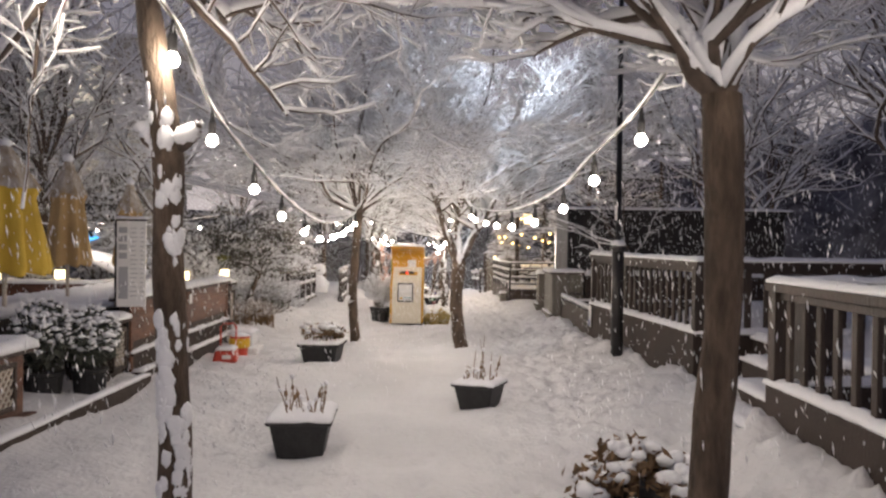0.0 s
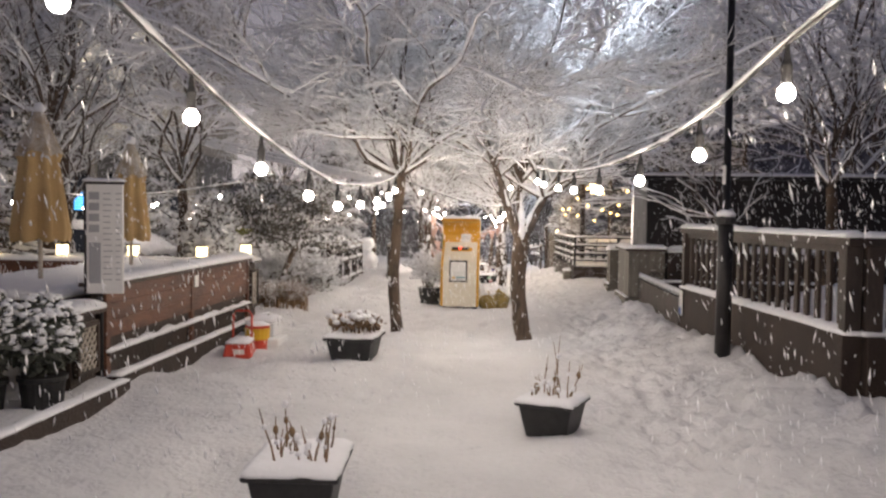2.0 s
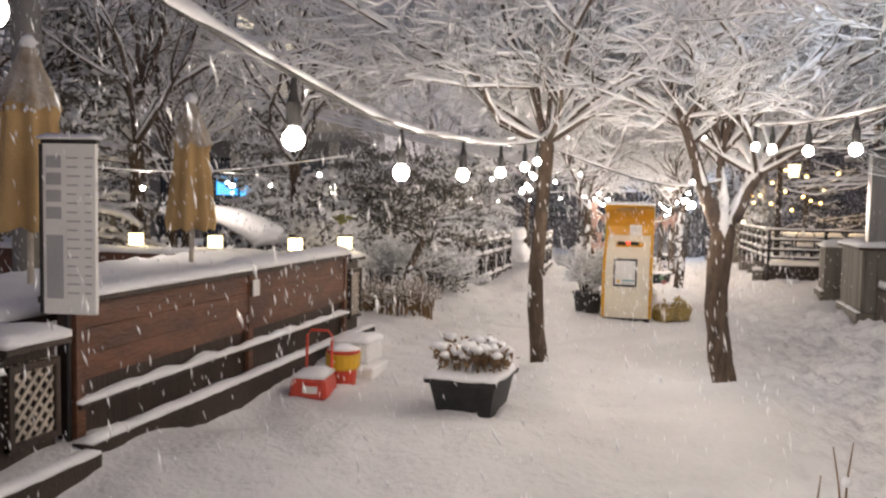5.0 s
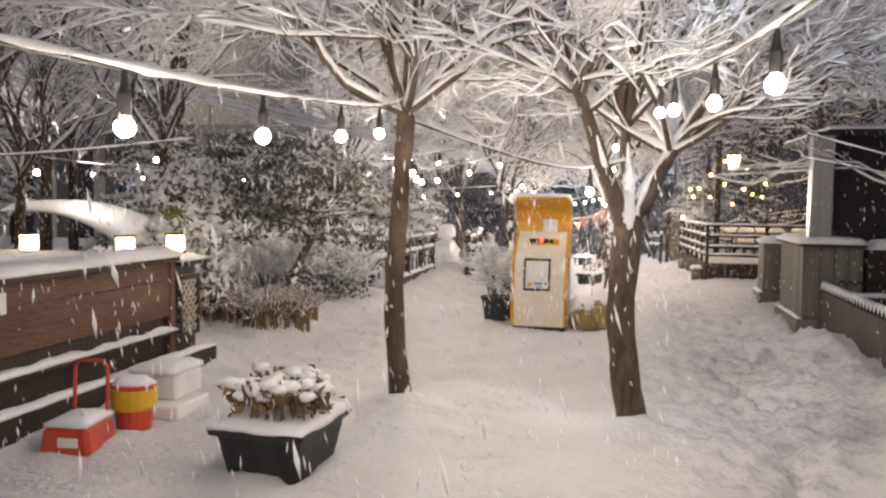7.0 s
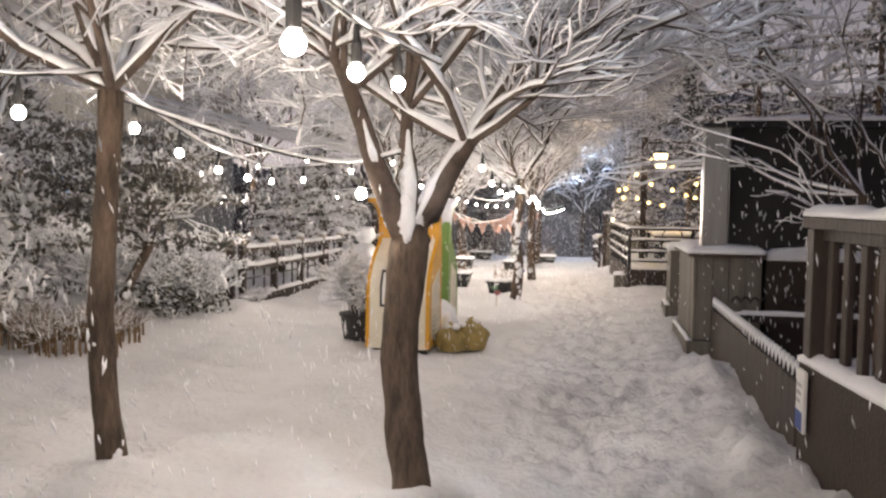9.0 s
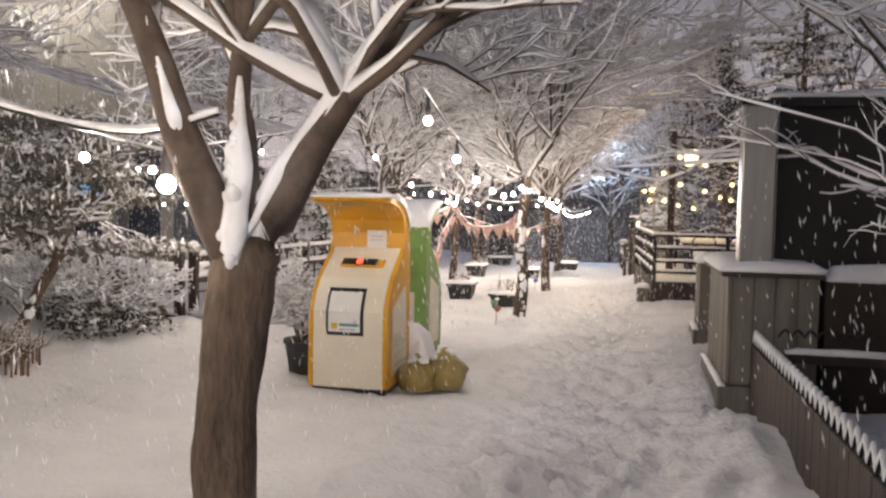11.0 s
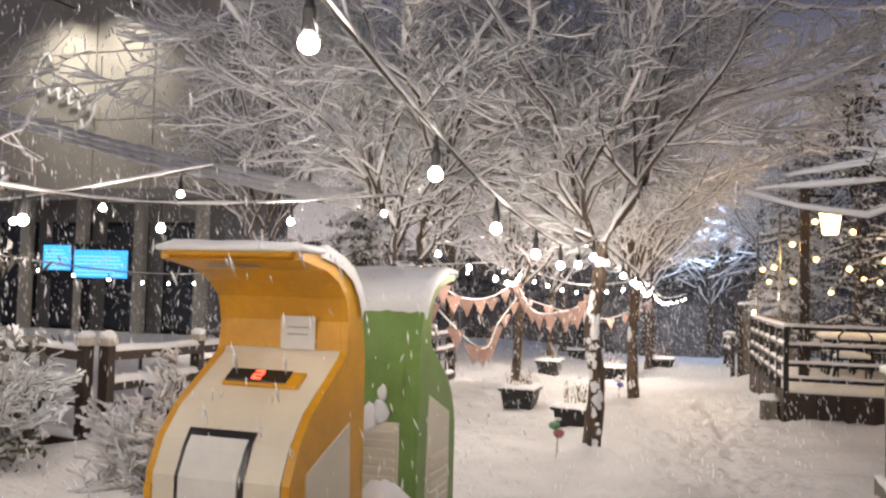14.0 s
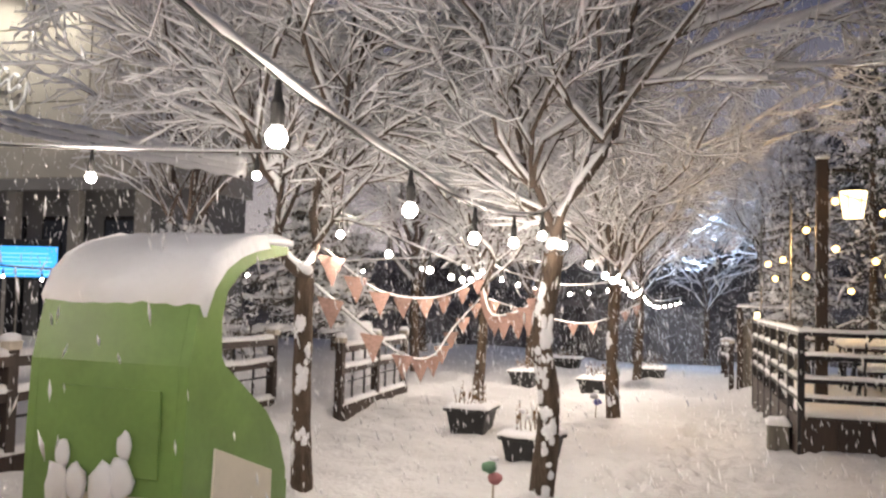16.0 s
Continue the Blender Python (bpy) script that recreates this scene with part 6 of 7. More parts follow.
# ---- footbridge railing, snowman ----
def garden_rail(label, pts, kerb=True):
    ob = thing("garden_railing", (0, 0, 0), label, "railing", "footbridge railings")
    for i, (x, y) in enumerate(pts):
        z = gz(x, y)
        part("post", box((x - 0.045, y - 0.045, z - 0.2), (x + 0.045, y + 0.045, z + 0.80)), WOOD_DARK, ob)
        part("post_cap", box((x - 0.055, y - 0.055, z + 0.80), (x + 0.055, y + 0.055, z + 0.86)), WOOD_PALE, ob, "pale post cap")
        part("snow_cap", clump(np.random.default_rng(i), (x, y, z + 0.88), 0.065, 0.6), SNOW, ob, shade=True)
    for (xa, ya), (xb, yb) in zip(pts, pts[1:]):
        za, zb = gz(xa, ya), gz(xb, yb)
        for h, w in ((0.72, 0.09), (0.48, 0.07)):
            part("rail", beam((xa, ya, za + h), (xb, yb, zb + h), w, 0.07), WOOD_DARK, ob)
            part("snow_strip", tube([(xa + (xb - xa) * t, ya + (yb - ya) * t, za + (zb - za) * t + h + 0.045 + 0.006 * math.sin(9 * t)) for t in np.linspace(0, 1, 9)], 0.045, 7), SNOW, ob, shade=True)
        part("thin_rail", tube([(xa, ya, za + 0.34), (xb, yb, zb + 0.34)], 0.012, 6), IRON, ob)
        for k in range(1, 3):
            t = k / 3
            x, y, z = xa + (xb - xa) * t, ya + (yb - ya) * t, za + (zb - za) * t
            part("baluster", tube([(x, y, z), (x, y, z + 0.70)], 0.014, 6), IRON, ob)
        if kerb:
            part("kerb", beam((xa, ya, za - 0.02), (xb, yb, zb - 0.02), 0.14, 0.22), WALL_BROWN, ob)
            part("snow_strip", tube([(xa + (xb - xa) * t, ya + (yb - ya) * t, za + (zb - za) * t + 0.10) for t in np.linspace(0, 1, 7)], 0.05, 7), SNOW, ob, shade=True)


garden_rail("dark timber footbridge railing topped with snow", [(-3.38, 18.35), (-3.42, 19.6), (-3.48, 20.9), (-3.54, 22.2), (-3.6, 23.5)])
garden_rail("short timber railing on a low kerb, snow topped", [(-2.9, 23.8), (-2.96, 25.0), (-3.03, 26.2)])
garden_rail("timber railing across the footbridge end", [(-4.7, 18.2), (-3.5, 18.25)])


def build_snowman():
    x, y = -3.95, 26.7
    ob = thing("snowman", (x, y, gz(x, y)), "small two-ball snowman standing by the path", "snowman")
    rng = np.random.default_rng(6)
    bm = merge([clump(rng, (0, 0, 0.26), 0.34, 0.95, 3), clump(rng, (0, 0, 0.74), 0.215, 1.0, 3)])
    part("body", bm, SNOW, ob, shade=True)


build_snowman()


def build_ornaments():
    rng = np.random.default_rng(91)
    for (x, y, cols) in ((-0.22, 20.35, ((0.55, 0.22, 0.22), (0.25, 0.45, 0.28))), (-0.22, 25.3, ((0.2, 0.2, 0.5), (0.7, 0.7, 0.75)))):
        ob = thing("garden_ornament", (x, y, gz(x, y)), "small coloured cloth pinwheel stuck in snow", "ornament", "garden ornaments")
        part("stick", tube([(0, 0, -0.1), (0.01, 0, 0.26)], 0.007, 6), WOOD_PALE, ob)
        for k, c in enumerate(cols):
            nm = "ornament_cloth_%s" % "abcd"[k + (2 if y > 22 else 0)]
            b = clump(rng, (0.02 * (-1) ** k, 0, 0.2 + 0.07 * k), 0.05, 0.8)
            part("cloth", b, material(nm, c, 0.8), ob, shade=True)
        part("snow_cap", clump(rng, (0.01, 0, 0.325), 0.035, 0.5), SNOW, ob, shade=True)


build_ornaments()


# ---- bunting ----
def bunting(label, pts, flags):
    ob = thing("bunting", (0, 0, 0), label, "bunting", "bunting lines")
    line = spline(pts, 40)
    part("cord", tube(line, 0.006, 5), CABLE, ob)
    up = line.copy()
    up[:, 2] += 0.01
    part("snow_cover", tube(up, 0.013, 5), SNOW, ob, "snow on the cord", shade=True)
    big = spline(pts, 400)
    for i in range(flags):
        k = int((i + 0.5) / flags * 399)
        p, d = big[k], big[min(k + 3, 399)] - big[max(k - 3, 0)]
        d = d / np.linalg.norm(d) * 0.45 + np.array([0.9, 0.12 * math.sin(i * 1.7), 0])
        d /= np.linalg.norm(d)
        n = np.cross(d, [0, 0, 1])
        bm = bmesh.new()
        w, h = 0.10, 0.22
        a, b = [], []
        for s, lst in ((0.003, a), (-0.003, b)):
            for q in (p - d * w, p + d * w, p + d * 0.01 + np.array([0, 0, -h]) + n * 0.03 * math.sin(i * 2.1)):
                lst.append(bm.verts.new(q + n * s))
        bm.faces.new(a)
        bm.faces.new(b)
        for j in range(3):
            bm.faces.new((a[j], a[(j + 1) % 3], b[(j + 1) % 3], b[j]))
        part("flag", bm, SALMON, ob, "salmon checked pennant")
    return ob


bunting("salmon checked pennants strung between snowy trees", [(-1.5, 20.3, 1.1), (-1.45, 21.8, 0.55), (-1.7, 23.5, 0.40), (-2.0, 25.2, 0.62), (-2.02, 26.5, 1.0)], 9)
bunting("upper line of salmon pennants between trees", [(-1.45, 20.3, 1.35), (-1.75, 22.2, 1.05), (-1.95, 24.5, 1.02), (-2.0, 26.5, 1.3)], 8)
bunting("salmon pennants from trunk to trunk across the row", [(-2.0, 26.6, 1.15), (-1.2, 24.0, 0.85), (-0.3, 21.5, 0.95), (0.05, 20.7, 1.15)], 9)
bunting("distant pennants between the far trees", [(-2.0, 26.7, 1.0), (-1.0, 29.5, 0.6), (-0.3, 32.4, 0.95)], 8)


# ---- right: the raised deck ----
def build_deck():
    zt = 0.13
    ob = thing("timber_deck", (0, 0, 0), "raised dark timber deck covered in snow", "deck")
    A, B = (1.82, 22.9), (1.62, 27.0)
    bm = bmesh.new()
    low, top = [], []
    for x, y in ((1.82, 22.9), (6.0, 22.9), (6.0, 27.0), (1.62, 27.0)):
        low.append(bm.verts.new((x, y, -0.6)))
        top.append(bm.verts.new((x, y, zt - 0.04)))
    bm.faces.new(low)
    bm.faces.new(top)
    for i in range(4):
        j = (i + 1) % 4
        bm.faces.new((low[i], low[j], top[j], top[i]))
    part("frame", bm, WOOD_DARK, ob)
    for i in range(14):
        a = 1.84 + i * 0.29
        part("fascia_board", box((a, 22.875, -0.35), (a + 0.285, 22.898, zt - 0.05)), WOOD_DARK, ob)
    tagged(part("snow_sheet", snow_slab(1.84, 5.95, 22.93, 26.95, zt - 0.039, 0.07, 0.12, seed=61), SNOW, None, shade=True), "untouched snow lying on the deck", "snow")
    ob = thing("deck_railing", (0, 0, 0), "dark steel deck railing with four snowy rails", "railing")
    run = [(1.84 - 0.2 * t, 22.92 + 4.05 * t) for t in (1.0, 0.83, 0.66, 0.5, 0.33, 0.16)] + [(1.84, 22.92), (2.9, 22.92), (4.0, 22.92), (5.2, 22.92)]
    for x, y in run:
        part("post", box((x - 0.028, y - 0.028, -0.3), (x + 0.028, y + 0.028, 0.80)), IRON, ob)
    for a, b in zip(run, run[1:]):
        for h in (0.80, 0.60, 0.40, 0.24):
            part("rail", beam((*a, h), (*b, h), 0.045, 0.035), IRON, ob)
            n = 6
            part("snow_strip", tube([(a[0] + (b[0] - a[0]) * t, a[1] + (b[1] - a[1]) * t, h + 0.03 + 0.006 * math.sin(11 * t + h * 9)) for t in np.linspace(0, 1, n)], 0.026, 6), SNOW, ob, shade=True)
    ob = thing("timber_post", (2.12, 24.0, zt), "tall dark timber post on the deck", "post")
    part("shaft", box((-0.055, -0.055, -0.1), (0.055, 0.055, 2.35)), WOOD_DARK, ob)
    part("bracket", beam((0, 0, 2.25), (0.34, 0.12, 2.25), 0.03, 0.03), IRON, ob)
    part("snow_cap", clump(np.random.default_rng(1), (0, 0, 2.37), 0.07, 0.5), SNOW, ob, shade=True)
    for x, y, h in ((1.68, 26.3, 2.1), (1.86, 24.3, 2.2)):
        ob = thing("steel_pole", (x, y, 0.1), "thin pale pole for the amber lights", "pole", "thin poles")
        part("shaft", tube([(0, 0, -0.3), (0, 0, h - 0.1)], 0.014, 8), STEEL, ob, shade=True)
    ob = thing("hanging_lantern", (2.43, 24.2, 1.92), "tapered lantern glowing warm white", "lantern")
    g = part("shade", lathe([(0.09, 0.0), (0.13, 0.26), (0.128, 0.265), (0.02, 0.27)], 12), LAMP_GLOW, ob, "glowing lantern glass", shade=False)
    g.visible_shadow = False
    for i in range(6):
        a = i * math.pi / 3
        part("bar", tube([(0.093 * math.cos(a), 0.093 * math.sin(a), 0), (0.134 * math.cos(a), 0.134 * math.sin(a), 0.26)], 0.005, 5), IRON, ob)
    part("lid", lathe([(0.14, 0.265), (0.1, 0.3), (0.02, 0.33)], 12), IRON, ob)
    part("stem", tube([(0, 0, 0.33), (0, 0, 0.46)], 0.008, 6), IRON, ob)
    rng = np.random.default_rng(9)
    # amber strings
    for pts in ([(1.68, 26.3, 1.75), (1.8, 25.2, 1.5), (1.86, 24.3, 1.78), (2.12, 24.0, 1.95)], [(2.12, 24.0, 1.75), (2.7, 24.6, 1.6), (3.4, 25.4, 1.8)], [(1.86, 24.3, 1.5), (2.6, 25.5, 1.3), (3.6, 26.5, 1.55)], [(1.68, 26.3, 1.5), (2.4, 26.6, 1.35), (3.5, 26.8, 1.6)], [(2.1, 23.9, 2.2), (2.6, 23.6, 2.0), (3.4, 23.4, 2.1)]):
        ob = thing("festoon_light", (0, 0, 0), "amber bulb string over the deck", "string light", "amber strings")
        part("cable", tube(spline(pts, 16), 0.006, 5), CABLE, ob)
        for i, p in enumerate(along(pts, 3, 0.09)):
            b = new("bulb", AMBER)
            b.parent = ob
            b.matrix_world = Matrix.Translation(p)
            b.visible_shadow = False
            if i == 2:
                lamp("amber_light", p, 15, (1.0, 0.6, 0.22), 0.04)
    lamp_box((1.66, 26.6, 0.815), "small cube lamp on the deck rail", 0.08)
    # snowy tables and chairs
    for x, y in ((2.9, 24.4), (2.75, 26.0), (4.3, 24.8)):
        t = thing("garden_table", (x, y, zt - 0.04), "slatted garden table under a snow cushion", "table", "deck tables")
        part("tabletop", box((-0.55, -0.35, 0.52), (0.55, 0.35, 0.55)), WOOD_DARK, t)
        part("snow_cap", snow_slab(-0.56, 0.56, -0.36, 0.36, 0.551, 0.09, seed=x + y), SNOW, t, shade=True)
        for sx in (-0.45, 0.45):
            for sy in (-0.28, 0.28):
                part("leg", beam((sx, sy, 0.0), (sx * 0.8, sy * 0.8, 0.53), 0.03, 0.03), IRON, t)
        for s in (-1, 1):
            for k in (-0.28, 0.28):
                c = thing("garden_chair", (x + k, y + s * 0.62, zt - 0.04), "dark metal garden chair with snow on its seat", "chair", "deck chairs", turn=0 if s > 0 else 180)
                part("seat", box((-0.19, -0.18, 0.34), (0.19, 0.18, 0.36)), IRON, c)
                part("snow_cap", snow_slab(-0.19, 0.19, -0.18, 0.18, 0.361, 0.07, seed=x + k), SNOW, c, shade=True)
                part("backrest", tube([(-0.18, 0.18, 0.34), (-0.17, 0.22, 0.62), (-0.1, 0.23, 0.70), (0.1, 0.23, 0.70), (0.17, 0.22, 0.62), (0.18, 0.18, 0.34)], 0.013, 6), IRON, c)
                for sx in (-0.17, 0.17):
                    for sy in (-0.16, 0.16):
                        part("leg", tube([(sx, sy, 0), (sx, sy, 0.34)], 0.012, 6), IRON, c)
    ob = thing("storage_box", (1.70, 23.4, gz(1.72, 23.3)), "grey box with a snow cap at the deck corner", "box")
    part("box", box((-0.1, -0.14, -0.05), (0.08, 0.14, 0.20), 0.012), GREY_BOARD, ob)
    part("snow_cap", snow_slab(-0.11, 0.09, -0.15, 0.15, 0.201, 0.06, 0.04), SNOW, ob, shade=True)
    # the far side gate and rails
    ob = thing("garden_gate", (0, 0, 0), "grey panel gate beyond the deck", "gate")
    part("panel", box((1.62, 30.9, -0.7), (2.6, 31.0, 0.75)), GREY_BOARD, ob)
    part("post", box((1.52, 30.85, -0.7), (1.62, 31.05, 0.95)), WOOD_DARK, ob)
    part("snow_cap", snow_slab(1.5, 2.6, 30.85, 31.05, 0.951, 0.05, seed=4), SNOW, ob, shade=True)
    garden_rail("far dark railing along the path's end", [(1.45, 32.0), (1.4, 35.0), (1.35, 38.0)], False)


def amber_mesh():
    bm = bmesh.new()
    bmesh.ops.create_icosphere(bm, subdivisions=2, radius=0.035)
    me = bpy.data.meshes.new("amber_bulb")
    bm.to_mesh(me)
    bm.free()
    me.materials.append(BULB_WARM)
    return smooth(me)


AMBER = amber_mesh()
build_deck()


# ---- left: tent canopy, house, screen, cables ----
def build_left_far():
    ob = thing("canopy_tent", (-8.15, 17.2, gz(-8.1, 17.4) - 0.1), "curved white canopy roof heaped with snow", "canopy")
    n, m = 16, 8
    bm = bmesh.new()
    top, low = [], []
    for i in range(n + 1):
        t = i / n
        x = 0.0 + 1.85 * t
        z = 1.0 + 0.07 * math.sin(t * 2.2) - 0.50 * t ** 2.4
        top.append([bm.verts.new((x, -0.7 + 1.6 * j / m, z + 0.13 * (1 - abs(2 * j / m - 1) ** 3))) for j in range(m + 1)])
        low.append([bm.verts.new((x, -0.7 + 1.6 * j / m, z - 0.03)) for j in range(m + 1)])
    for i in range(n):
        for j in range(m):
            bm.faces.new((top[i][j], top[i + 1][j], top[i + 1][j + 1], top[i][j + 1]))
            bm.faces.new((low[i][j], low[i + 1][j], low[i + 1][j + 1], low[i][j + 1]))
        for j in (0, m):
            bm.faces.new((top[i][j], top[i + 1][j], low[i + 1][j], low[i][j]))
    for i in (0, n):
        for j in range(m):
            bm.faces.new((top[i][j], top[i][j + 1], low[i][j + 1], low[i][j]))
    part("roof", bm, SNOW, ob, "curved snow-laden roof", shade=True)
    for x, y, h in ((0.1, -0.6, 0.95), (0.1, 0.8, 0.95), (1.7, -0.6, 0.55), (1.7, 0.8, 0.55)):
        part("pole", tube([(x, y, -0.1), (x, y, h)], 0.025, 8), IRON, ob)
    # wall that closes the terrace, with lanterns
    ob = thing("terrace_wall", (0, 0, 0), "low brown terrace wall with snow on top", "wall")
    part("wall", box((-8.5, 12.85, -0.2), (-3.5, 13.0, 0.66)), WOOD, ob)
    part("snow_cap", snow_slab(-8.5, -3.5, 12.8, 13.05, 0.661, 0.07, seed=71), SNOW, ob, shade=True)
    # house with a lit pale wall
    ob = thing("house", (0, 0, 0), "two-storey house with a floodlit pale upper wall", "house")
    part("upper_wall", box((-17.2, 30, 3.3), (-10.2, 34, 8.5)), PLASTER, ob, "pale floodlit render")
    for i in range(4):
        for j in range(3):
            part("wall_panel", box((-17.2 + 1.75 * i + 0.015, 29.95, 3.36 + 1.71 * j + 0.015), (-17.2 + 1.75 * (i + 1) - 0.015, 29.999, 3.36 + 1.71 * (j + 1) - 0.015), 0.01), PLASTER, ob)
    part("lower_wall", box((-24, 30.9, -1.0), (-10.4, 34, 3.3)), CONCRETE, ob)
    part("fascia", box((-24.1, 29.9, 3.1), (-10.1, 30.0, 3.36)), CONCRETE, ob)
    part("snow_cap", snow_slab(-17.3, -10.0, 29.8, 34, 8.5, 0.2, 0.6, seed=72), SNOW, ob, shade=True)
    for i in range(8):
        x = -23 + i * 1.75
        part("column", box((x, 30.1, -1.0), (x + 0.28, 30.3, 3.1)), PLASTER, ob)
        if i < 7:
            w = part("window", box((x + 0.35, 30.84, -0.2), (x + 1.6, 30.9, 2.6)), IRON, ob)
            part("pane", box((x + 0.42, 30.82, -0.1), (x + 1.53, 30.838, 2.5), 0), material("window_glass_dim", (0.09, 0.1, 0.12), 0.15, var=0.2) if i == 0 else bpy.data.materials["window_glass_dim"], w, "dim window glass")
    for x in (-14.3, -12.5):
        part("flood_lamp", box((x - 0.12, 28.6, 7.8), (x + 0.12, 28.85, 7.95)), IRON, ob)
        part("lamp_arm", beam((x, 28.8, 7.9), (x, 30.0, 7.9), 0.04, 0.04), IRON, ob)
    # script sign drawn as plain strokes
    sg = thing("wall_sign", (-15.55, 29.86, 6.25), "white script sign on the pale wall", "sign")
    white = material("white_sign_enamel", (0.85, 0.85, 0.85), 0.4, var=0.05)
    stroke = [[(0.35, 0, 0.38), (0.15, 0, 0.5), (0.0, 0, 0.15), (0.12, 0, -0.2), (0.4, 0, -0.1)]]
    for i in range(4):
        x = 0.5 + i * 0.32
        stroke.append([(x + 0.2, 0, 0.08 - i * 0.02), (x + 0.05, 0, 0.1 - i * 0.02), (x, 0, -0.08 - i * 0.02), (x + 0.1, 0, -0.2 - i * 0.02), (x + 0.25, 0, -0.05 - i * 0.02), (x + 0.32, 0, -0.1 - i * 0.02)])
    stroke.append([(1.9, 0, 0.0), (1.95, 0, -0.3), (1.8, 0, -0.55), (1.65, 0, -0.4)])
    for s in stroke:
        part("stroke", tube(spline(s, 20), 0.035, 6), white, sg)
    sg.rotation_euler = (0, radians(20), 0)
    sg.scale = (1.1, 1, 1.35)
    # blue screen
    sc = thing("outdoor_screen", (-13.07, 29.13, 1.16), "large blue-lit outdoor screen", "screen", turn=12)
    part("casing", box((-1.08, 0.02, -0.05), (1.08, 0.12, 0.8)), BLACK, sc)
    for i, (a, b) in enumerate(((-1.05, -0.36), (-0.28, 1.05))):
        pn = part("screen_panel", box((a, 0.0, 0.16 - 0.16 * i), (b, 0.018, 0.75 - 0.1 * i)), SCREEN, sc, "glowing blue panel")
        for k in range(6):
            part("print_bar", box((a + 0.05, -0.004, 0.2 - 0.14 * i + 0.085 * k), (b - 0.1 - 0.05 * (k % 3), -0.001, 0.22 - 0.14 * i + 0.085 * k), 0), glow("pale_blue_line", (0.3, 0.65, 0.9), 1.2) if "pale_blue_line" not in bpy.data.materials else bpy.data.materials["pale_blue_line"], pn)
    part("stand", box((-0.1, 0.05, -2.0), (0.1, 0.11, -0.05)), IRON, sc)
    # snowy cable bundle from the house to the trees
    for dx, dz in ((0, 0), (0.12, -0.08), (-0.08, 0.1)):
        cb = thing("overhead_cable", (0, 0, 0), "overhead cable carrying a ridge of snow", "cable", "overhead cables")
        line = spline([(-17.0, 28.9 + dx, 5.3 + dz), (-12.0, 26.0 + dx, 4.16 + dz), (-7.0, 23.2, 2.96 + dz), (-2.3, 20.6, 1.95 + 0.5 * dz)], 50)
        part("cable", tube(line, 0.016, 6), CABLE, cb)
        line[:, 2] += 0.025
        part("snow_cover", tube(line, 0.042 * (1 + 0.3 * np.sin(np.arange(50) * 2.7)), 7), SNOW, cb, "snow ridge", shade=True)
    for x, y, h in ((-6.95, 12.5, 6.0), (-17.0, 28.9, 7.0)):
        po = thing("utility_pole", (x, y, gz(x, y) - 0.2), "tall grey concrete utility pole", "pole", "utility poles")
        part("shaft", tube([(0, 0, 0), (0, 0, h)], [0.17, 0.13], 14), CONCRETE, po, shade=True)
        part("crossarm", box((-0.5, -0.04, h - 0.6), (0.5, 0.04, h - 0.5)), IRON, po)


build_left_far()


# ---- wooded hillside that closes the view ----
def build_backdrop():
    rng = np.random.default_rng(77)
    a = np.radians(np.linspace(-200, 20, 111))
    rows = []
    for r, z in ((27, -4.0), (29, 1.5), (33, 4.0), (38, 6.0), (46, 8.0), (60, 9.5)):
        wob = 1 + 0.06 * np.sin(a * 7 + r) + 0.05 * np.sin(a * 17 + 2 * r)
        zz = z * (1 + 0.12 * np.sin(a * 9 + r) + 0.10 * rng.normal(0, 1, len(a))) if z > 0 else np.full(len(a), z)
        if z > 0:
            zz = zz * (0.38 + 0.62 * step(0.0, 0.25, np.cos(-a)))
        rows.append(np.stack([-r * np.cos(-a) * wob * 0.8 * -1, 16 + r * np.sin(-a) * wob * 1.12, zz], 1))
    v = np.concatenate(rows)
    n = len(a)
    idx = np.arange(len(rows) * n).reshape(len(rows), n)
    q = np.stack([idx[:-1, :-1], idx[:-1, 1:], idx[1:, 1:], idx[1:, :-1]], -1).reshape(-1, 4)
    ob = part_mesh("backdrop", smooth(fast_mesh("backdrop", v, q)), material("dark_wooded_slope", (0.34, 0.31, 0.30), 0.95, var=0.6, scale=0.9, bump=0.8, bump_scale=6, second=(0.10, 0.085, 0.08), stretch=(1, 1, 0.4)))
    tagged(ob, "dark wooded hillside behind the garden at night", "hillside", kind="structure")


build_backdrop()


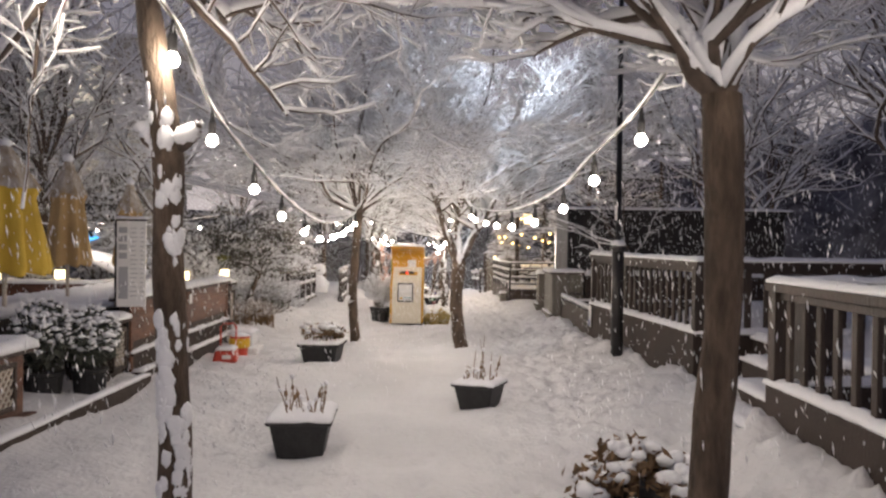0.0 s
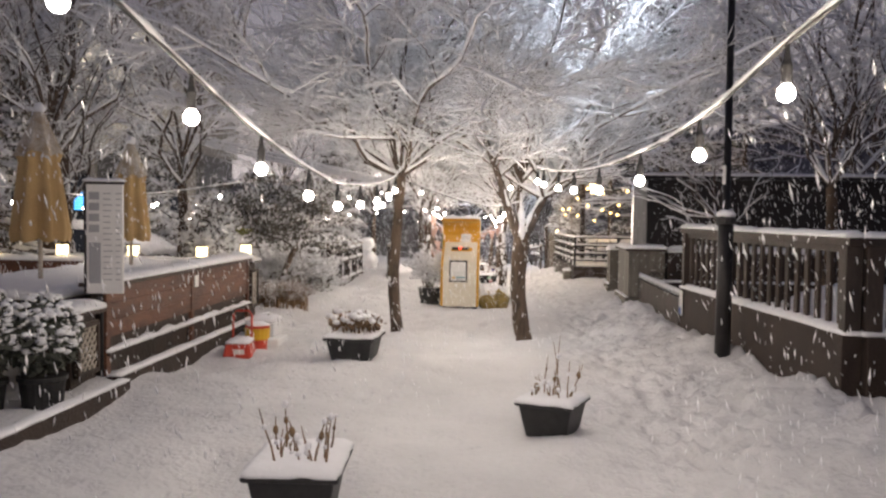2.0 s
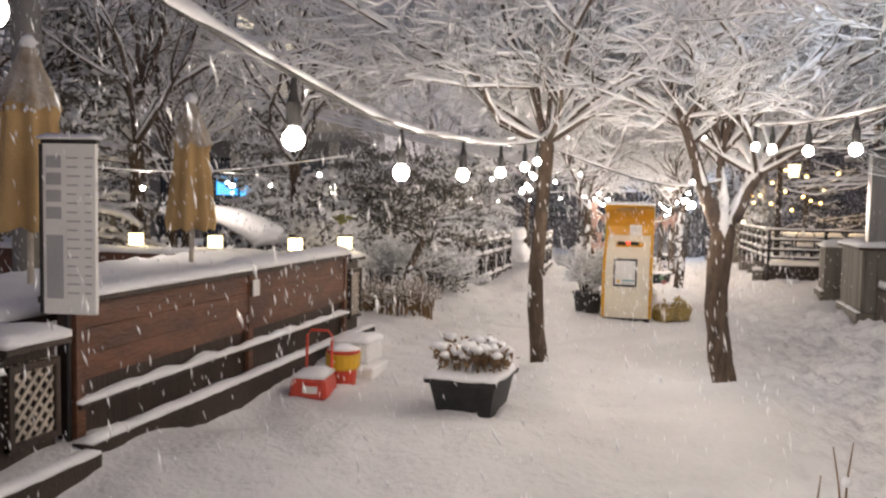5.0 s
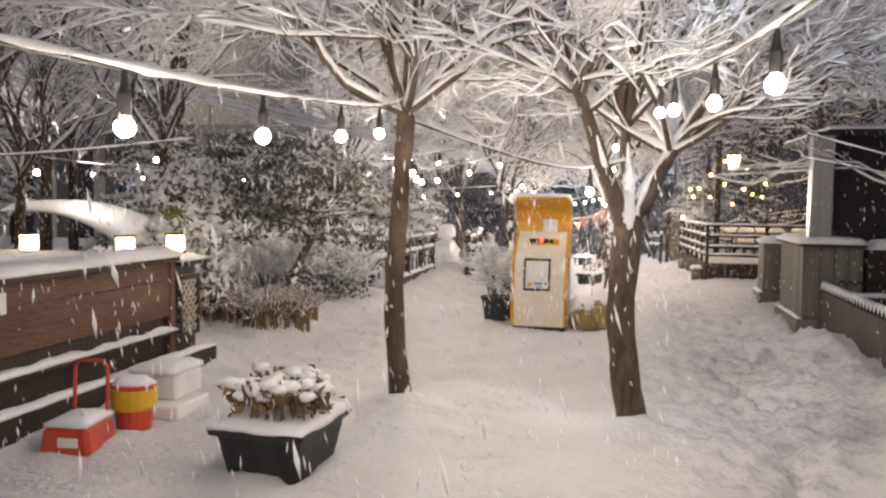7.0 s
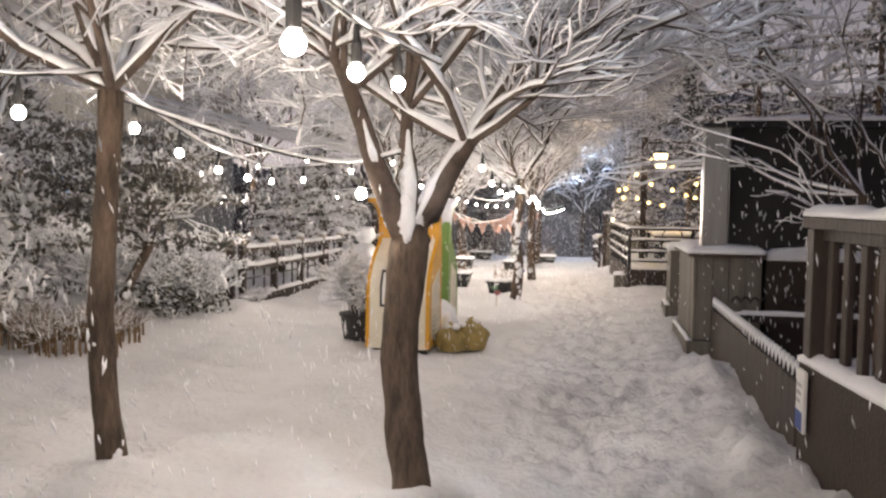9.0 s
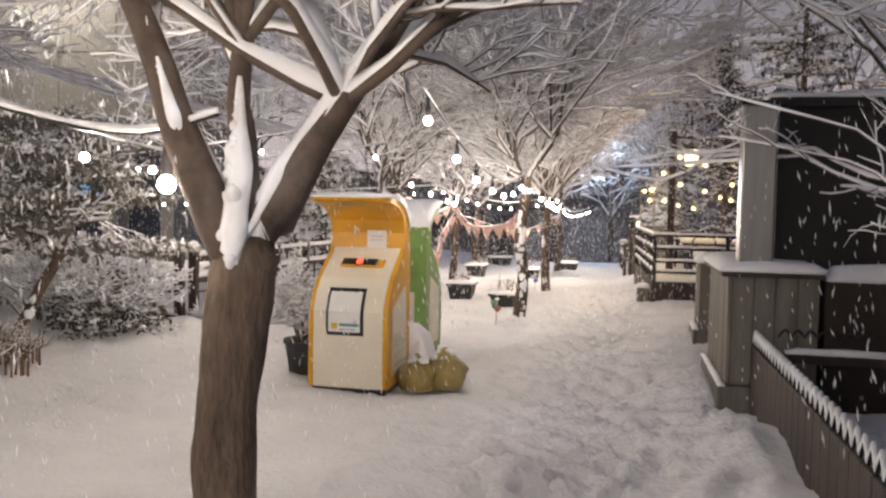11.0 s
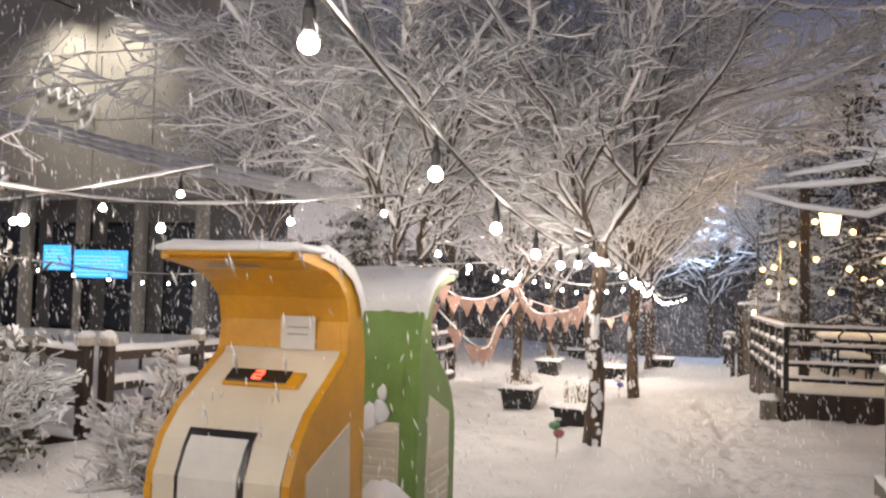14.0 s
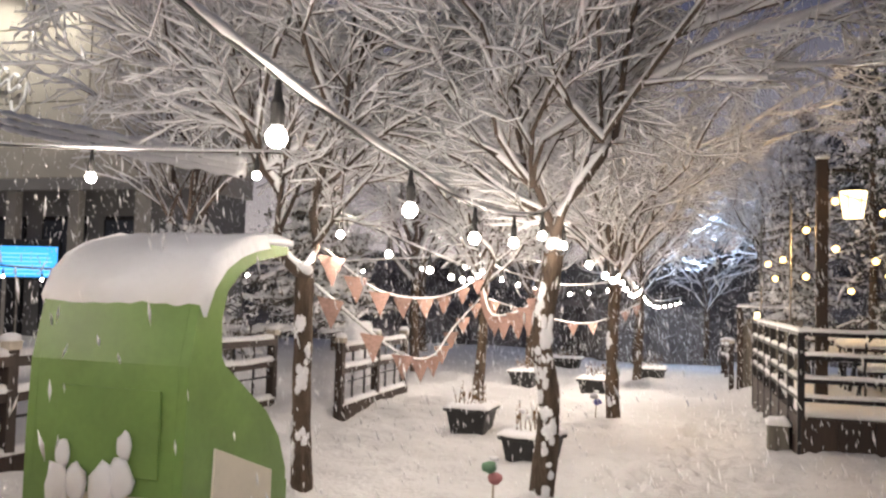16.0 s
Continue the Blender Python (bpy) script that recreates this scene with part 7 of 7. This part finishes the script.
# ---- falling snow ----
def flake_material():
    """Loose crystals: half of the light passes through them."""
    m = bpy.data.materials.new("snow_crystals")
    m.use_nodes = True
    n, l = m.node_tree.nodes, m.node_tree.links
    n.remove(n["Principled BSDF"])
    mix, back, front = n.new("ShaderNodeMixShader"), n.new("ShaderNodeBsdfTranslucent"), n.new("ShaderNodeBsdfDiffuse")
    for b in (back, front):
        b.inputs["Color"].default_value = (0.97, 0.97, 0.98, 1)
    mix.inputs[0].default_value = 0.5
    l.new(front.outputs[0], mix.inputs[1])
    l.new(back.outputs[0], mix.inputs[2])
    l.new(mix.outputs[0], n["Material Output"].inputs["Surface"])
    return m


def flakes(rng, count, lo, hi, thick, stretch, clear):
    p = rng.uniform(lo, hi, (count, 3))
    way = np.array([(METRES * r[1], METRES * r[2]) for r in ROWS])
    wx = np.interp(p[:, 1], way[:, 1], way[:, 0])
    p = p[(np.abs(p[:, 0] - wx) > clear) | (p[:, 1] > 17.0)]
    p = p[p[:, 2] > ground_z(p[:, 0], p[:, 1]) + 0.08]
    n = len(p)
    s = rng.uniform(*thick, (n, 1))
    fall = np.array([-0.16, 0.0, 1.0]) + rng.normal(0, 0.16, (n, 3))
    fall /= np.linalg.norm(fall, axis=1, keepdims=True)
    u = np.cross(fall, [0.0, 1.0, 0.0])
    u /= np.linalg.norm(u, axis=1, keepdims=True)
    w = np.cross(fall, u)
    L = s * rng.uniform(*stretch, (n, 1))
    v = np.stack([p + fall * L, p + u * s, p - u * s * 0.5 + w * s * 0.87, p - u * s * 0.5 - w * s * 0.87, p - fall * L], 1).reshape(-1, 3)
    f = np.array([[0, 1, 2], [0, 2, 3], [0, 3, 1], [4, 2, 1], [4, 3, 2], [4, 1, 3]])
    return v, (np.arange(n)[:, None, None] * 5 + f[None]).reshape(-1, 3)


def build_snowfall():
    rng = np.random.default_rng(88)
    large = flakes(rng, 9000, (-5, 0.8, 0.0), (4.5, 27, 4.2), (0.0024, 0.005), (3.0, 7.0), 0.9)
    fine = flakes(rng, 88000, (-7, 2.5, -0.4), (6, 36, 4.8), (0.0024, 0.0048), (3.5, 8.0), 0.8)
    ob = part_mesh("falling_snow", smooth(fast_mesh("falling_snow", *joined([large, fine]))), flake_material())
    tagged(ob, "loose snowflakes drifting down through the night air", "snowflakes", kind="stuff")


build_snowfall()
